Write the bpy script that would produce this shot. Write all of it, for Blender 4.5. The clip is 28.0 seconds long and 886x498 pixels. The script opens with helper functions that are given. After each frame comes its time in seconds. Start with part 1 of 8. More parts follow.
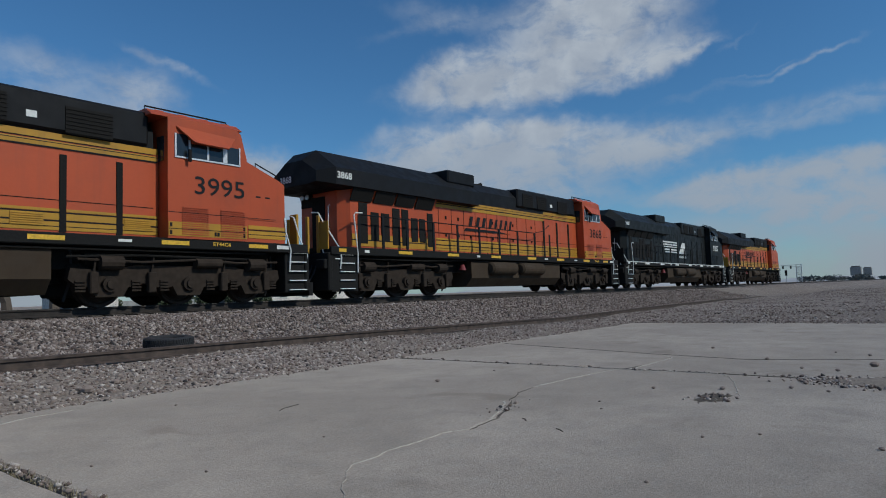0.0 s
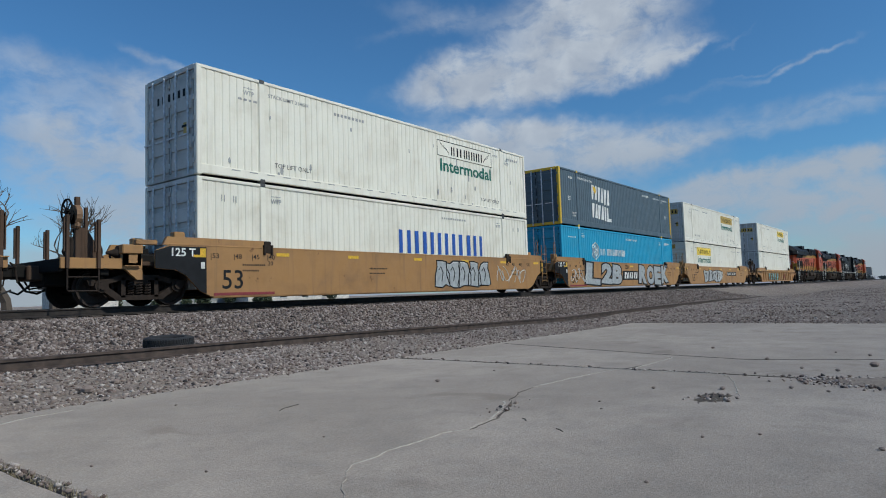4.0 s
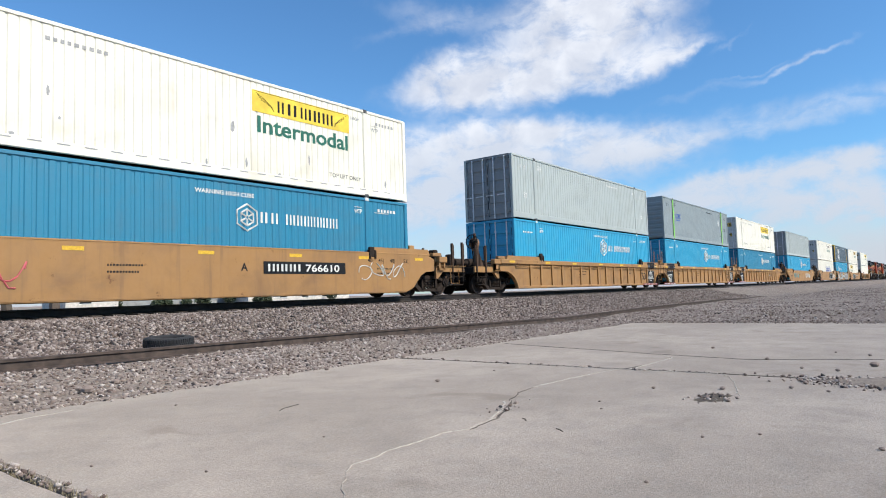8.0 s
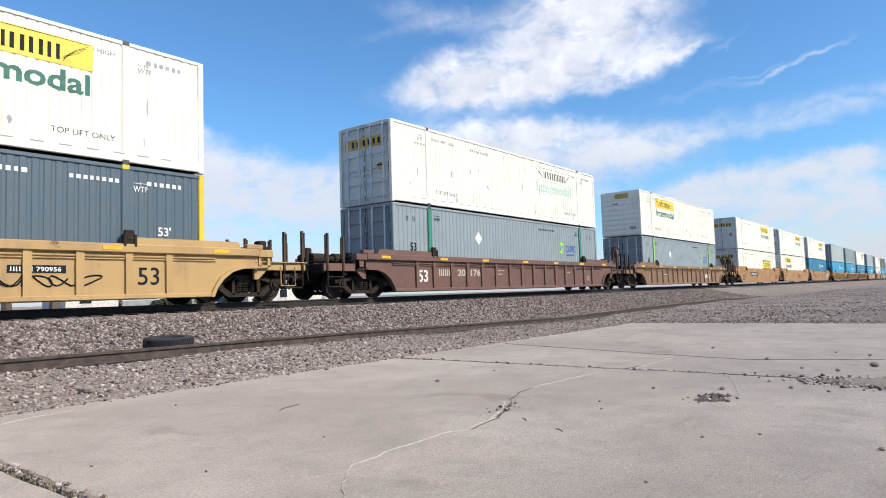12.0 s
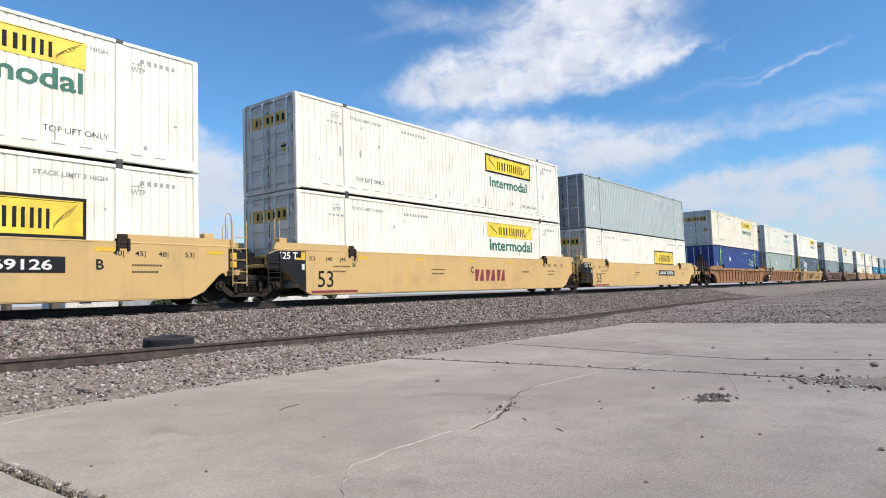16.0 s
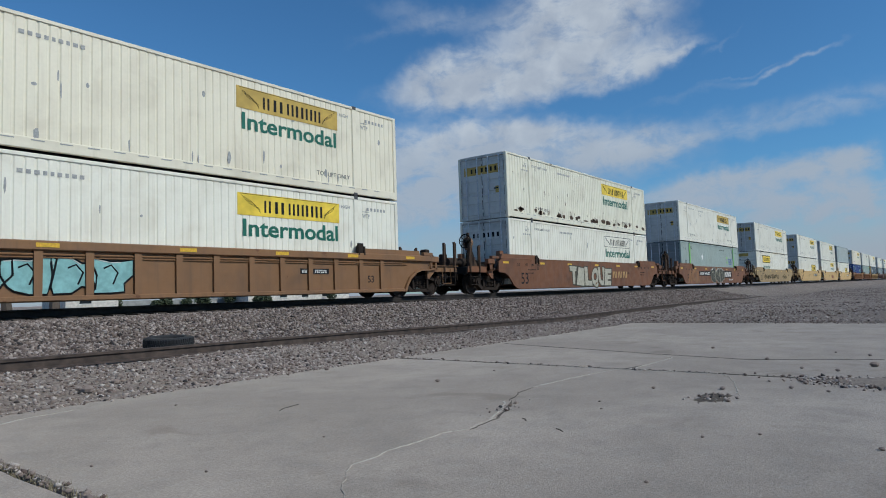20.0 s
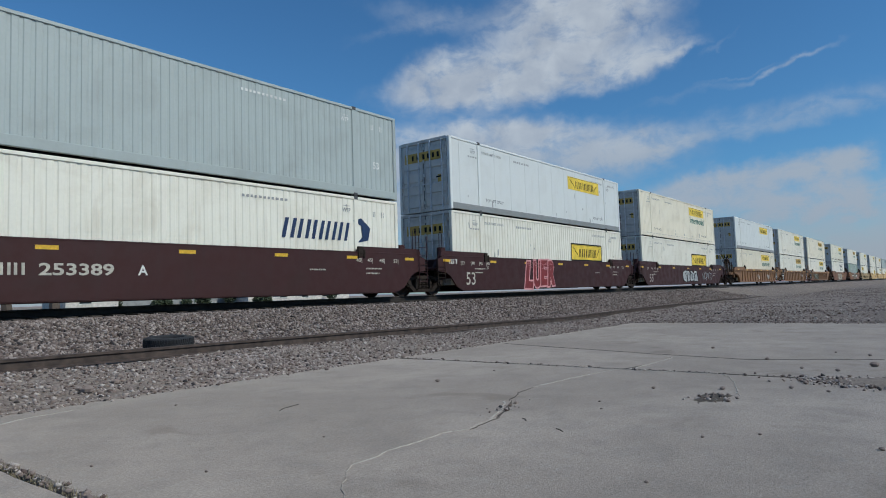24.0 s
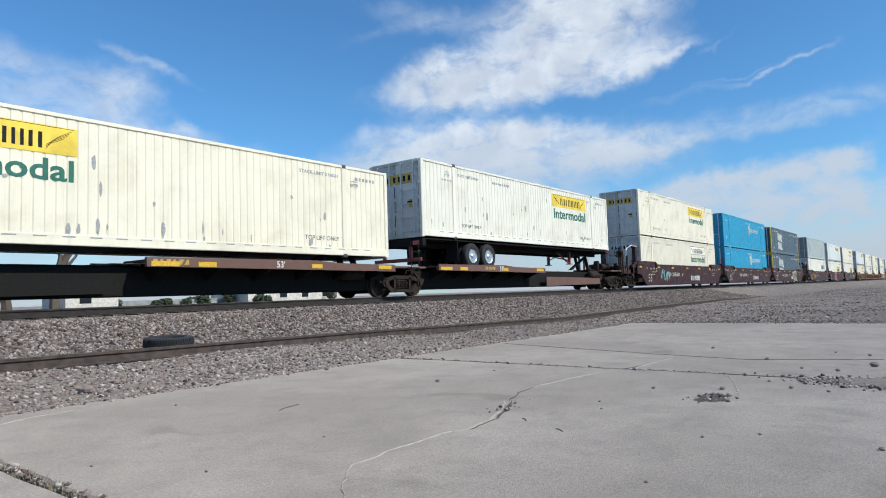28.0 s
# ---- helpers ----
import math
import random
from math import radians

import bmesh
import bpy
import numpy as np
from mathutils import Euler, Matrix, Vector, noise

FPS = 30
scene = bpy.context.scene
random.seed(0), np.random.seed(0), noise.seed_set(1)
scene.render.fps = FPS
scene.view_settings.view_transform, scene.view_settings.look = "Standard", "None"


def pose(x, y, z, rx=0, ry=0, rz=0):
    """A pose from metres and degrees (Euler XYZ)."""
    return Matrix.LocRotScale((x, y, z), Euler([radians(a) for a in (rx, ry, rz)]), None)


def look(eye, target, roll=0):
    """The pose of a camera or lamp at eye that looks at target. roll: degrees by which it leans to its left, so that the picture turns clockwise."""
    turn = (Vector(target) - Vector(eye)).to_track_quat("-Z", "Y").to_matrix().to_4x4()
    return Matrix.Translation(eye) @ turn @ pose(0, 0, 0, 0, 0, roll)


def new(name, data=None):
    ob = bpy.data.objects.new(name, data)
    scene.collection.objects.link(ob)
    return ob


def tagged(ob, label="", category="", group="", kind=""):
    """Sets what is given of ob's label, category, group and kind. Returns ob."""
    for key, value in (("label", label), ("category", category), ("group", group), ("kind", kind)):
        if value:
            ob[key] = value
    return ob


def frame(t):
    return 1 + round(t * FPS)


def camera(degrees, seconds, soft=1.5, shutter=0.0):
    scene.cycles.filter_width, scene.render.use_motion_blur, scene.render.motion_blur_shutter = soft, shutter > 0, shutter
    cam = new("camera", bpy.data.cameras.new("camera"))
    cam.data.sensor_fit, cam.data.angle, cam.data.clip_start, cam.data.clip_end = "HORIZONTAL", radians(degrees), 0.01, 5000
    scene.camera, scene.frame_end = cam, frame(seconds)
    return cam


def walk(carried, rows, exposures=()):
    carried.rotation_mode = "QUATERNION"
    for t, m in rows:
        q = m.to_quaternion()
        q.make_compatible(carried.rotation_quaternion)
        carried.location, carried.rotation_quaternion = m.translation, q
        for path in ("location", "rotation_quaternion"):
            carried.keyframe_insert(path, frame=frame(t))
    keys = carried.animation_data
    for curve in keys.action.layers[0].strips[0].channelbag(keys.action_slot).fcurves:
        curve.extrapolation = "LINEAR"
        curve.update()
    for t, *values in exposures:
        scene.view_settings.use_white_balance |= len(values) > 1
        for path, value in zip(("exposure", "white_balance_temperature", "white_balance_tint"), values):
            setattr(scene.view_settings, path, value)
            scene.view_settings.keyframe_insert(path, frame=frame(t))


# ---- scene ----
# The plan: x runs along the track in the train's direction, y across it, z up from the concrete slab.
EYE = (0.0, 0.0, 0.95)
cam = camera(68.96, 28.0, soft=1.0)
VIEW = look(EYE, (EYE[0] + 0.78862, EYE[1] + 0.61110, EYE[2] + 0.06805), -1.857)
# the film's own exposure and white balance: dim and cool, bright and warm, dim, bright
EXPOSURES = ((0, -0.66, 6100, 6), (3.5, -0.56, 6100, 6), (4.8, -0.12, 6200, 7), (6, 0.10, 6300, 9), (8, 0.38, 6600, 11), (11, 0.50, 6700, 12), (15, 0.44, 6700, 12), (16.8, 0.2, 6500, 10),
             (18, -0.06, 6300, 8), (19, -0.30, 6100, 6), (22, -0.52, 6000, 6), (24, -0.48, 6050, 6), (25.5, -0.18, 6100, 6), (26.5, -0.03, 6120, 6), (28, 0.18, 6250, 7))
walk(cam, [(0, VIEW), (28, VIEW)], EXPOSURES)

SPEED = 25.0          # train, metres a second
TRACK_Y, RAIL_Z = 15.9, 0.88

# ---- light ----
SUN_DIR = Vector((0.16, -0.75, 0.66)).normalized()
world = bpy.data.worlds.new("sky")
scene.world = world
world.use_nodes = True
wn = world.node_tree.nodes
sky_tex = wn.new("ShaderNodeTexSky")
sky_tex.sky_type = "NISHITA"
sky_tex.sun_disc = False
sky_tex.sun_elevation = math.asin(SUN_DIR.z)
sky_tex.sun_rotation = math.atan2(SUN_DIR.x, SUN_DIR.y)
sky_tex.altitude, sky_tex.air_density, sky_tex.dust_density, sky_tex.ozone_density = 400, 1.15, 0.25, 5.0
tint = wn.new("ShaderNodeMix")
tint.data_type, tint.blend_type = "RGBA", "MULTIPLY"
tint.inputs[0].default_value, tint.inputs[7].default_value = 1.0, (0.64, 0.96, 1.13, 1)
world.node_tree.links.new(sky_tex.outputs[0], tint.inputs[6])
world.node_tree.links.new(tint.outputs[2], wn["Background"].inputs[0])
wn["Background"].inputs[1].default_value = 0.115
sun = new("sun", bpy.data.lights.new("sun", "SUN"))
sun.data.energy, sun.data.angle, sun.data.color = 3.9, radians(0.6), (1.0, 0.935, 0.81)
sun.matrix_world = look(SUN_DIR * 50, (0, 0, 0))


# ---- materials ----
class Nodes:
    """Short hand for a node tree."""

    def __init__(self, name):
        self.m = bpy.data.materials.new(name)
        self.m.use_nodes = True
        self.t = self.m.node_tree
        self.bsdf = self.t.nodes["Principled BSDF"]
        self.tc = self.t.nodes.new("ShaderNodeTexCoord")

    def link(self, a, b):
        self.t.links.new(a, b)

    def put(self, socket, v):
        if isinstance(v, bpy.types.NodeSocket):
            self.link(v, socket)
        else:
            socket.default_value = v

    def mapping(self, scale, coord="Object", loc=(0, 0, 0)):
        n = self.t.nodes.new("ShaderNodeMapping")
        n.inputs["Scale"].default_value = scale
        n.inputs["Location"].default_value = loc
        self.link(self.tc.outputs[coord], n.inputs["Vector"])
        return n.outputs[0]

    def noise(self, scale, detail=4.0, rough=0.55, vec=None, warp=0.0):
        n = self.t.nodes.new("ShaderNodeTexNoise")
        n.inputs["Scale"].default_value, n.inputs["Detail"].default_value = scale, detail
        n.inputs["Roughness"].default_value, n.inputs["Distortion"].default_value = rough, warp
        self.link(vec or self.tc.outputs["Object"], n.inputs["Vector"])
        return n.outputs["Fac"]

    def voronoi(self, scale, feature="F1", vec=None, out="Distance"):
        n = self.t.nodes.new("ShaderNodeTexVoronoi")
        n.feature = feature
        n.inputs["Scale"].default_value = scale
        self.link(vec or self.tc.outputs["Object"], n.inputs["Vector"])
        return n.outputs[out]

    def ramp(self, fac, lo, hi, a=0.0, b=1.0):
        n = self.t.nodes.new("ShaderNodeMapRange")
        n.interpolation_type = "SMOOTHSTEP"
        self.put(n.inputs["Value"], fac)
        for k, v in zip(("From Min", "From Max", "To Min", "To Max"), (lo, hi, a, b)):
            n.inputs[k].default_value = v
        return n.outputs[0]

    def math(self, op, a, b=0.0, clamp=False):
        n = self.t.nodes.new("ShaderNodeMath")
        n.operation, n.use_clamp = op, clamp
        self.put(n.inputs[0], a)
        self.put(n.inputs[1], b)
        return n.outputs[0]

    def mix(self, fac, a, b, blend="MIX"):
        n = self.t.nodes.new("ShaderNodeMix")
        n.data_type, n.blend_type = "RGBA", blend
        self.put(n.inputs[0], fac)
        for s, v in ((n.inputs[6], a), (n.inputs[7], b)):
            self.put(s, (*v, 1) if isinstance(v, tuple) else v)
        return n.outputs[2]

    def bump(self, height, strength=0.3, dist=0.01):
        n = self.t.nodes.new("ShaderNodeBump")
        n.inputs["Strength"].default_value, n.inputs["Distance"].default_value = strength, dist
        self.link(height, n.inputs["Height"])
        self.link(n.outputs[0], self.bsdf.inputs["Normal"])

    def done(self, color, rough=0.6, metal=0.0, gloss=0.5, chalky=0.0):
        self.bsdf.inputs["Diffuse Roughness"].default_value = chalky
        self.bsdf.inputs["Specular IOR Level"].default_value = gloss
        self.put(self.bsdf.inputs["Base Color"], (*color, 1) if isinstance(color, tuple) else color)
        self.put(self.bsdf.inputs["Roughness"], rough)
        self.put(self.bsdf.inputs["Metallic"], metal)
        return self.m


def paint(name, color, dirt=(0.16, 0.12, 0.09), amount=0.35, rough=0.5, streak=0.4, rust=0.0, vary=0.06, gloss=0.5):
    """Weathered paint: stains, vertical streaks, rust spots, a slight change from thing to thing."""
    n = Nodes(name)
    stains = n.ramp(n.noise(0.9, 6, 0.6, warp=0.5), 0.42, 0.78)
    runs = n.ramp(n.noise(1.0, 5, 0.6, n.mapping((5, 5, 0.35))), 0.5, 0.8)
    info = n.t.nodes.new("ShaderNodeObjectInfo")
    c = n.mix(n.math("MULTIPLY", stains, amount), color, dirt)
    c = n.mix(n.math("MULTIPLY", runs, amount * streak * 1.6), c, dirt)
    c = n.mix(n.ramp(n.noise(14, 3), 0.35, 0.7, 0.0, 0.12), c, tuple(x * 0.75 for x in color))
    if rust:
        spots = n.ramp(n.noise(2.6, 8, 0.72), 0.62 - 0.06 * rust, 0.70)
        c = n.mix(n.math("MULTIPLY", spots, 0.85), c, (0.10, 0.035, 0.015))
    tone = n.ramp(info.outputs["Random"], 0, 1, 1 - vary, 1 + vary * 0.5)
    grey = n.t.nodes.new("ShaderNodeCombineColor")
    for i in range(3):
        n.link(tone, grey.inputs[i])
    c = n.mix(1.0, c, grey.outputs[0], "MULTIPLY")
    n.bump(n.noise(9, 4), 0.12, 0.01)
    return n.done(c, n.ramp(n.noise(2.5, 4), 0.3, 0.7, rough - 0.08, rough + 0.12), 0.0, gloss)


def plain(name, color, rough=0.6, metal=0.0, grain=20, depth=0.25, gloss=0.5):
    n = Nodes(name)
    f = n.noise(grain, 5)
    c = n.mix(n.ramp(f, 0.3, 0.75), tuple(x * 0.78 for x in color), tuple(min(1, x * 1.15) for x in color))
    n.bump(f, depth, 0.006)
    return n.done(c, rough, metal, gloss)


DUST = (0.20, 0.14, 0.09)
MAT = {
    "white": paint("white container paint", (0.81, 0.775, 0.66), (0.44, 0.37, 0.26), 0.36, 0.45, 0.6),
    "white_rusty": paint("rust-spotted white paint", (0.77, 0.735, 0.59), (0.40, 0.33, 0.24), 0.4, 0.5, 0.5, 0.55),
    "cream": paint("cream white container paint", (0.80, 0.735, 0.58), (0.42, 0.35, 0.25), 0.35, 0.5),
    "smooth_white": paint("smooth white sheet", (0.71, 0.725, 0.695), (0.45, 0.42, 0.36), 0.2, 0.4),
    "blue": paint("bright blue container paint", (0.015, 0.305, 0.50), (0.10, 0.20, 0.22), 0.22, 0.45),
    "teal": paint("faded blue container paint", (0.015, 0.20, 0.33), (0.08, 0.14, 0.17), 0.3, 0.5),
    "slate": paint("slate grey container paint", (0.076, 0.112, 0.138), (0.12, 0.13, 0.135), 0.25, 0.5),
    "grey": paint("pale grey container paint", (0.39, 0.435, 0.42), (0.22, 0.22, 0.20), 0.3, 0.55),
    "green_grey": paint("green grey container paint", (0.33, 0.39, 0.355), (0.2, 0.2, 0.17), 0.3, 0.55),
    "dull_grey": paint("dull grey container paint", (0.25, 0.295, 0.305), (0.18, 0.19, 0.185), 0.3, 0.55),
    "navy": paint("navy blue container paint", (0.012, 0.04, 0.20), (0.07, 0.08, 0.12), 0.22, 0.45),
    "door_grey": paint("bare grey door sheet", (0.60, 0.60, 0.565), (0.18, 0.17, 0.15), 0.7, 0.45, vary=0.14),
    "band_grey": paint("grey bottom rail paint", (0.26, 0.27, 0.265), (0.16, 0.15, 0.13), 0.4, 0.5),
    "door_dark": paint("dark grey door sheet", (0.24, 0.255, 0.26), (0.09, 0.085, 0.08), 0.5, 0.5),
    "yellow_edge": paint("yellow corner paint", (0.75, 0.47, 0.03), DUST, 0.25, 0.5),
    "casting": plain("dark steel casting", (0.07, 0.07, 0.07), 0.6, 0.3),
    "casting_white": plain("white painted casting", (0.6, 0.6, 0.57), 0.6),
    "zinc": plain("galvanised rod", (0.62, 0.63, 0.64), 0.45, 0.3),
    "tan": paint("weathered brown yellow car paint", (0.36, 0.19, 0.065), (0.16, 0.09, 0.05), 0.6, 0.6, 0.6, 0.1),
    "orange_tan": paint("weathered orange brown car paint", (0.29, 0.13, 0.045), (0.11, 0.065, 0.038), 0.65, 0.65, 0.6, 0.2),
    "rust_orange": paint("rust-darkened orange car paint", (0.19, 0.078, 0.034), (0.075, 0.042, 0.027), 0.65, 0.65, 0.6, 0.2),
    "yellow": paint("yellow car paint", (0.58, 0.375, 0.145), (0.36, 0.23, 0.11), 0.45, 0.55, 0.5),
    "light_tan": paint("faded yellow car paint", (0.46, 0.29, 0.115), (0.25, 0.15, 0.08), 0.5, 0.6, 0.6, 0.1),
    "brown": paint("brown car paint", (0.15, 0.075, 0.055), (0.09, 0.055, 0.04), 0.5, 0.6, 0.6, 0.1),
    "rust_brown": paint("rusty brown car paint", (0.215, 0.125, 0.066), (0.10, 0.062, 0.04), 0.65, 0.7, 0.6, 0.2),
    "brown_tan": paint("dull brown car paint", (0.23, 0.115, 0.048), (0.11, 0.065, 0.04), 0.6, 0.6, 0.6, 0.15),
    "maroon": paint("dark red car paint", (0.046, 0.0155, 0.0145), (0.038, 0.022, 0.019), 0.5, 0.6, 0.5, gloss=0.3),
    "khaki": paint("dusty khaki car paint", (0.37, 0.255, 0.12), (0.20, 0.14, 0.075), 0.6, 0.65, 0.6),
    "grime": paint("grimy brown platform steel", (0.085, 0.052, 0.034), (0.022, 0.018, 0.015), 0.8, 0.75, 0.5, gloss=0.25),
    # dirty black steel; also stands in for shade under cars and chassis
    "soot": plain("sooty dark steel and underside shade", (0.012, 0.011, 0.010), 0.85, 0.0, gloss=0.2),
    "truck": plain("dusty brown cast steel", (0.036, 0.027, 0.022), 0.9, 0.0, 8, gloss=0.15),
    "loco_gear": plain("oily dark cast steel", (0.036, 0.027, 0.021), 0.9, 0.0, 8, gloss=0.15),
    "wheel": plain("worn wheel steel", (0.042, 0.031, 0.026), 0.75, 0.1, 12, gloss=0.25),
    "tread": plain("bright wheel tread", (0.42, 0.40, 0.38), 0.35, 0.8),
    "black_mark": plain("black marking paint", (0.012, 0.013, 0.015), 0.7, 0.0, 4, 0.1, 0.2),
    "white_mark": plain("white marking paint", (0.70, 0.70, 0.66), 0.6, 0.0, 3, 0.05),
    "stencil_cream": plain("dull cream stencil paint", (0.50, 0.465, 0.39), 0.65, 0.0, 5, 0.05),
    "note_grey": plain("dark grey stencil paint", (0.06, 0.062, 0.065), 0.65, 0.0, 5, 0.05),
    "faint_mark": plain("faded grey stencil", (0.34, 0.34, 0.33), 0.6),
    "red_mark": plain("dull red marking paint", (0.22, 0.03, 0.035), 0.6),
    "sign_yellow": plain("yellow sign film", (0.80, 0.57, 0.05), 0.5, 0.0, 2, 0.05),
    "sign_ochre": plain("faded ochre sign film", (0.52, 0.35, 0.07), 0.55, 0.0, 2, 0.05),
    "sign_green": plain("dark green sign film", (0.012, 0.13, 0.085), 0.5, 0.0, 3, 0.05),
    "sign_faded": plain("faded green sign film", (0.42, 0.60, 0.50), 0.5),
    "sign_blue": plain("blue sign film", (0.02, 0.09, 0.38), 0.5),
    "sign_navy": plain("dark navy sign film", (0.012, 0.03, 0.09), 0.5),
    "scuff": plain("brown rust scuff", (0.085, 0.05, 0.03), 0.85),
    "lime": plain("lime green stripe", (0.24, 0.62, 0.08), 0.5),
    "stripe_green": plain("dark green stripe", (0.02, 0.22, 0.12), 0.5),
    "reflector": plain("yellow reflector strip", (0.70, 0.42, 0.03), 0.4),
    "graffiti_silver": plain("silver spray paint", (0.36, 0.38, 0.38), 0.5, 0.0, 6),
    "graffiti_cyan": plain("pale blue green spray paint", (0.24, 0.46, 0.45), 0.5, 0.0, 6),
    "graffiti_dark": plain("dull dark olive spray paint", (0.055, 0.05, 0.032), 0.6, 0.0, 6),
    "graffiti_cream": plain("cream spray paint", (0.45, 0.42, 0.33), 0.6, 0.0, 6),
    "graffiti_deep": plain("deep red spray paint", (0.20, 0.022, 0.022), 0.55, 0.0, 3),
    "graffiti_pink": plain("pale pink spray paint", (0.62, 0.30, 0.30), 0.55, 0.0, 6),
    "graffiti_khaki": plain("khaki cream spray paint", (0.30, 0.28, 0.19), 0.6, 0.0, 4),
    "graffiti_red": plain("red spray paint", (0.60, 0.12, 0.14), 0.5, 0.0, 6),
    "loco_orange": paint("faded orange locomotive paint", (0.44, 0.078, 0.026), (0.22, 0.062, 0.034), 0.4, 0.45, 0.5, gloss=0.3),
    "loco_yellow": paint("dirty yellow locomotive stripe", (0.45, 0.235, 0.022), (0.22, 0.125, 0.04), 0.45, 0.5, 0.6, gloss=0.3),
    "loco_black": paint("black locomotive paint", (0.008, 0.009, 0.011), (0.018, 0.016, 0.014), 0.3, 0.6, 0.4, gloss=0.18),
    "loco_dark": paint("dark green black paint", (0.009, 0.011, 0.011), (0.022, 0.022, 0.02), 0.3, 0.55, 0.4, gloss=0.22),
    "frame_black": plain("dull black frame steel", (0.013, 0.0125, 0.012), 0.85, gloss=0.2),
    "tank": paint("dust-covered tank steel", (0.048, 0.034, 0.023), (0.08, 0.058, 0.037), 0.6, 0.85, 0.3, gloss=0.2),
    "rail_white": plain("white handrail paint", (0.72, 0.72, 0.70), 0.45),
    "glass": plain("dark cab glass", (0.02, 0.025, 0.03), 0.08, 0.0, 3, 0.0),
    "lamp_glass": plain("clear lamp lens", (0.5, 0.5, 0.48), 0.1, 0.3),
    "rubber": plain("black tyre rubber", (0.022, 0.022, 0.024), 0.85),
    "alloy": plain("polished wheel alloy", (0.62, 0.63, 0.64), 0.3, 0.8),
    "chassis_red": paint("red chassis paint", (0.28, 0.025, 0.02), DUST, 0.4, 0.55),
    "wood": plain("grey weathered sleeper wood", (0.075, 0.06, 0.05), 0.9, 0.0, 14, 0.6),
    "bark": plain("grey brown bark", (0.11, 0.085, 0.065), 0.9, 0.0, 14, 0.6),
    "leaf": plain("dusty evergreen leaf", (0.05, 0.065, 0.03), 0.8, 0.0, 4),
    # greyed foliage: distance haze is painted into this colour
    "far_tree": plain("distant foliage, haze in colour", (0.085, 0.10, 0.10), 0.9, 0.0, 0.4),
    "stucco": plain("pale stucco wall", (0.62, 0.58, 0.52), 0.9, 0.0, 3),
    "grey_wall": plain("grey concrete wall", (0.30, 0.30, 0.29), 0.9, 0.0, 2),
    "shed": plain("brown metal shed", (0.20, 0.17, 0.14), 0.7, 0.0, 2),
    "signal_metal": plain("aluminium mast", (0.55, 0.55, 0.54), 0.5, 0.3),
    "grass": plain("dry straw grass", (0.21, 0.175, 0.11), 0.9),
    # the blue-grey is distance haze mixed into the hills' colour
    "hill": plain("far hills, haze in colour", (0.22, 0.25, 0.30), 1.0, 0.0, 0.01, 0.0),
}


def rail_steel(name, head, a=(0.065, 0.046, 0.038), b=(0.125, 0.088, 0.072)):
    n = Nodes(name)
    f = n.noise(7, 5)
    c = n.mix(n.ramp(f, 0.3, 0.7), a, b)
    sep = n.t.nodes.new("ShaderNodeSeparateXYZ")
    n.link(n.tc.outputs["Object"], sep.inputs[0])
    top = n.ramp(sep.outputs[2], -0.004, -0.002)
    c = n.mix(n.math("MULTIPLY", top, head), c, (0.5, 0.48, 0.45))
    n.bump(f, 0.4, 0.01)
    return n.done(c, n.ramp(top, 0, 1, 0.85, 0.85 - 0.5 * head), n.math("MULTIPLY", top, head))


def concrete():
    n = Nodes("worn grey concrete")
    big, mid, fine = n.noise(0.30, 7, 0.62, warp=0.6), n.noise(2.3, 7, 0.68, warp=0.3), n.noise(55, 5, 0.75)
    c = n.mix(n.ramp(big, 0.32, 0.68), (0.37, 0.306, 0.250), (0.54, 0.456, 0.380))
    c = n.mix(n.ramp(mid, 0.42, 0.70, 0, 0.55), c, (0.285, 0.245, 0.205))
    c = n.mix(n.ramp(n.noise(7.5, 5, 0.7), 0.5, 0.72, 0, 0.4), c, (0.44, 0.40, 0.355))
    c = n.mix(n.ramp(fine, 0.32, 0.66, 0.0, 0.5), c, (0.17, 0.15, 0.13))
    c = n.mix(n.ramp(n.noise(160, 3, 0.7), 0.55, 0.7, 0.0, 0.4), c, (0.50, 0.46, 0.42))
    pits = n.ramp(n.voronoi(30), 0.05, 0.15, 1.0, 0.0)
    c = n.mix(n.math("MULTIPLY", pits, n.ramp(mid, 0.42, 0.6, 0, 0.75)), c, (0.12, 0.10, 0.085))
    drips = n.ramp(n.noise(1.0, 4, 0.55, n.mapping((1, 1, 1), loc=(7, 3, 0)), 0.8), 0.60, 0.72)
    c = n.mix(n.math("MULTIPLY", drips, 0.45), c, (0.19, 0.15, 0.115))
    grit = n.voronoi(85)
    c = n.mix(n.ramp(grit, 0.10, 0.34, 0.24, 0.0), c, (0.19, 0.16, 0.135))
    c = n.mix(n.ramp(n.voronoi(46), 0.07, 0.16, 0.5, 0.0), c, (0.56, 0.51, 0.455))
    blotch = n.ramp(n.noise(16, 5, 0.75), 0.50, 0.70, 0.0, 0.30)
    c = n.mix(blotch, c, (0.24, 0.20, 0.165))
    h = n.math("ADD", n.math("MULTIPLY", fine, 0.8), n.math("ADD", mid, n.math("MULTIPLY", pits, -0.6)))
    h = n.math("ADD", h, n.math("MULTIPLY", grit, 0.22))
    n.bump(h, 0.55, 0.015)
    return n.done(c, 0.9, chalky=0.35)


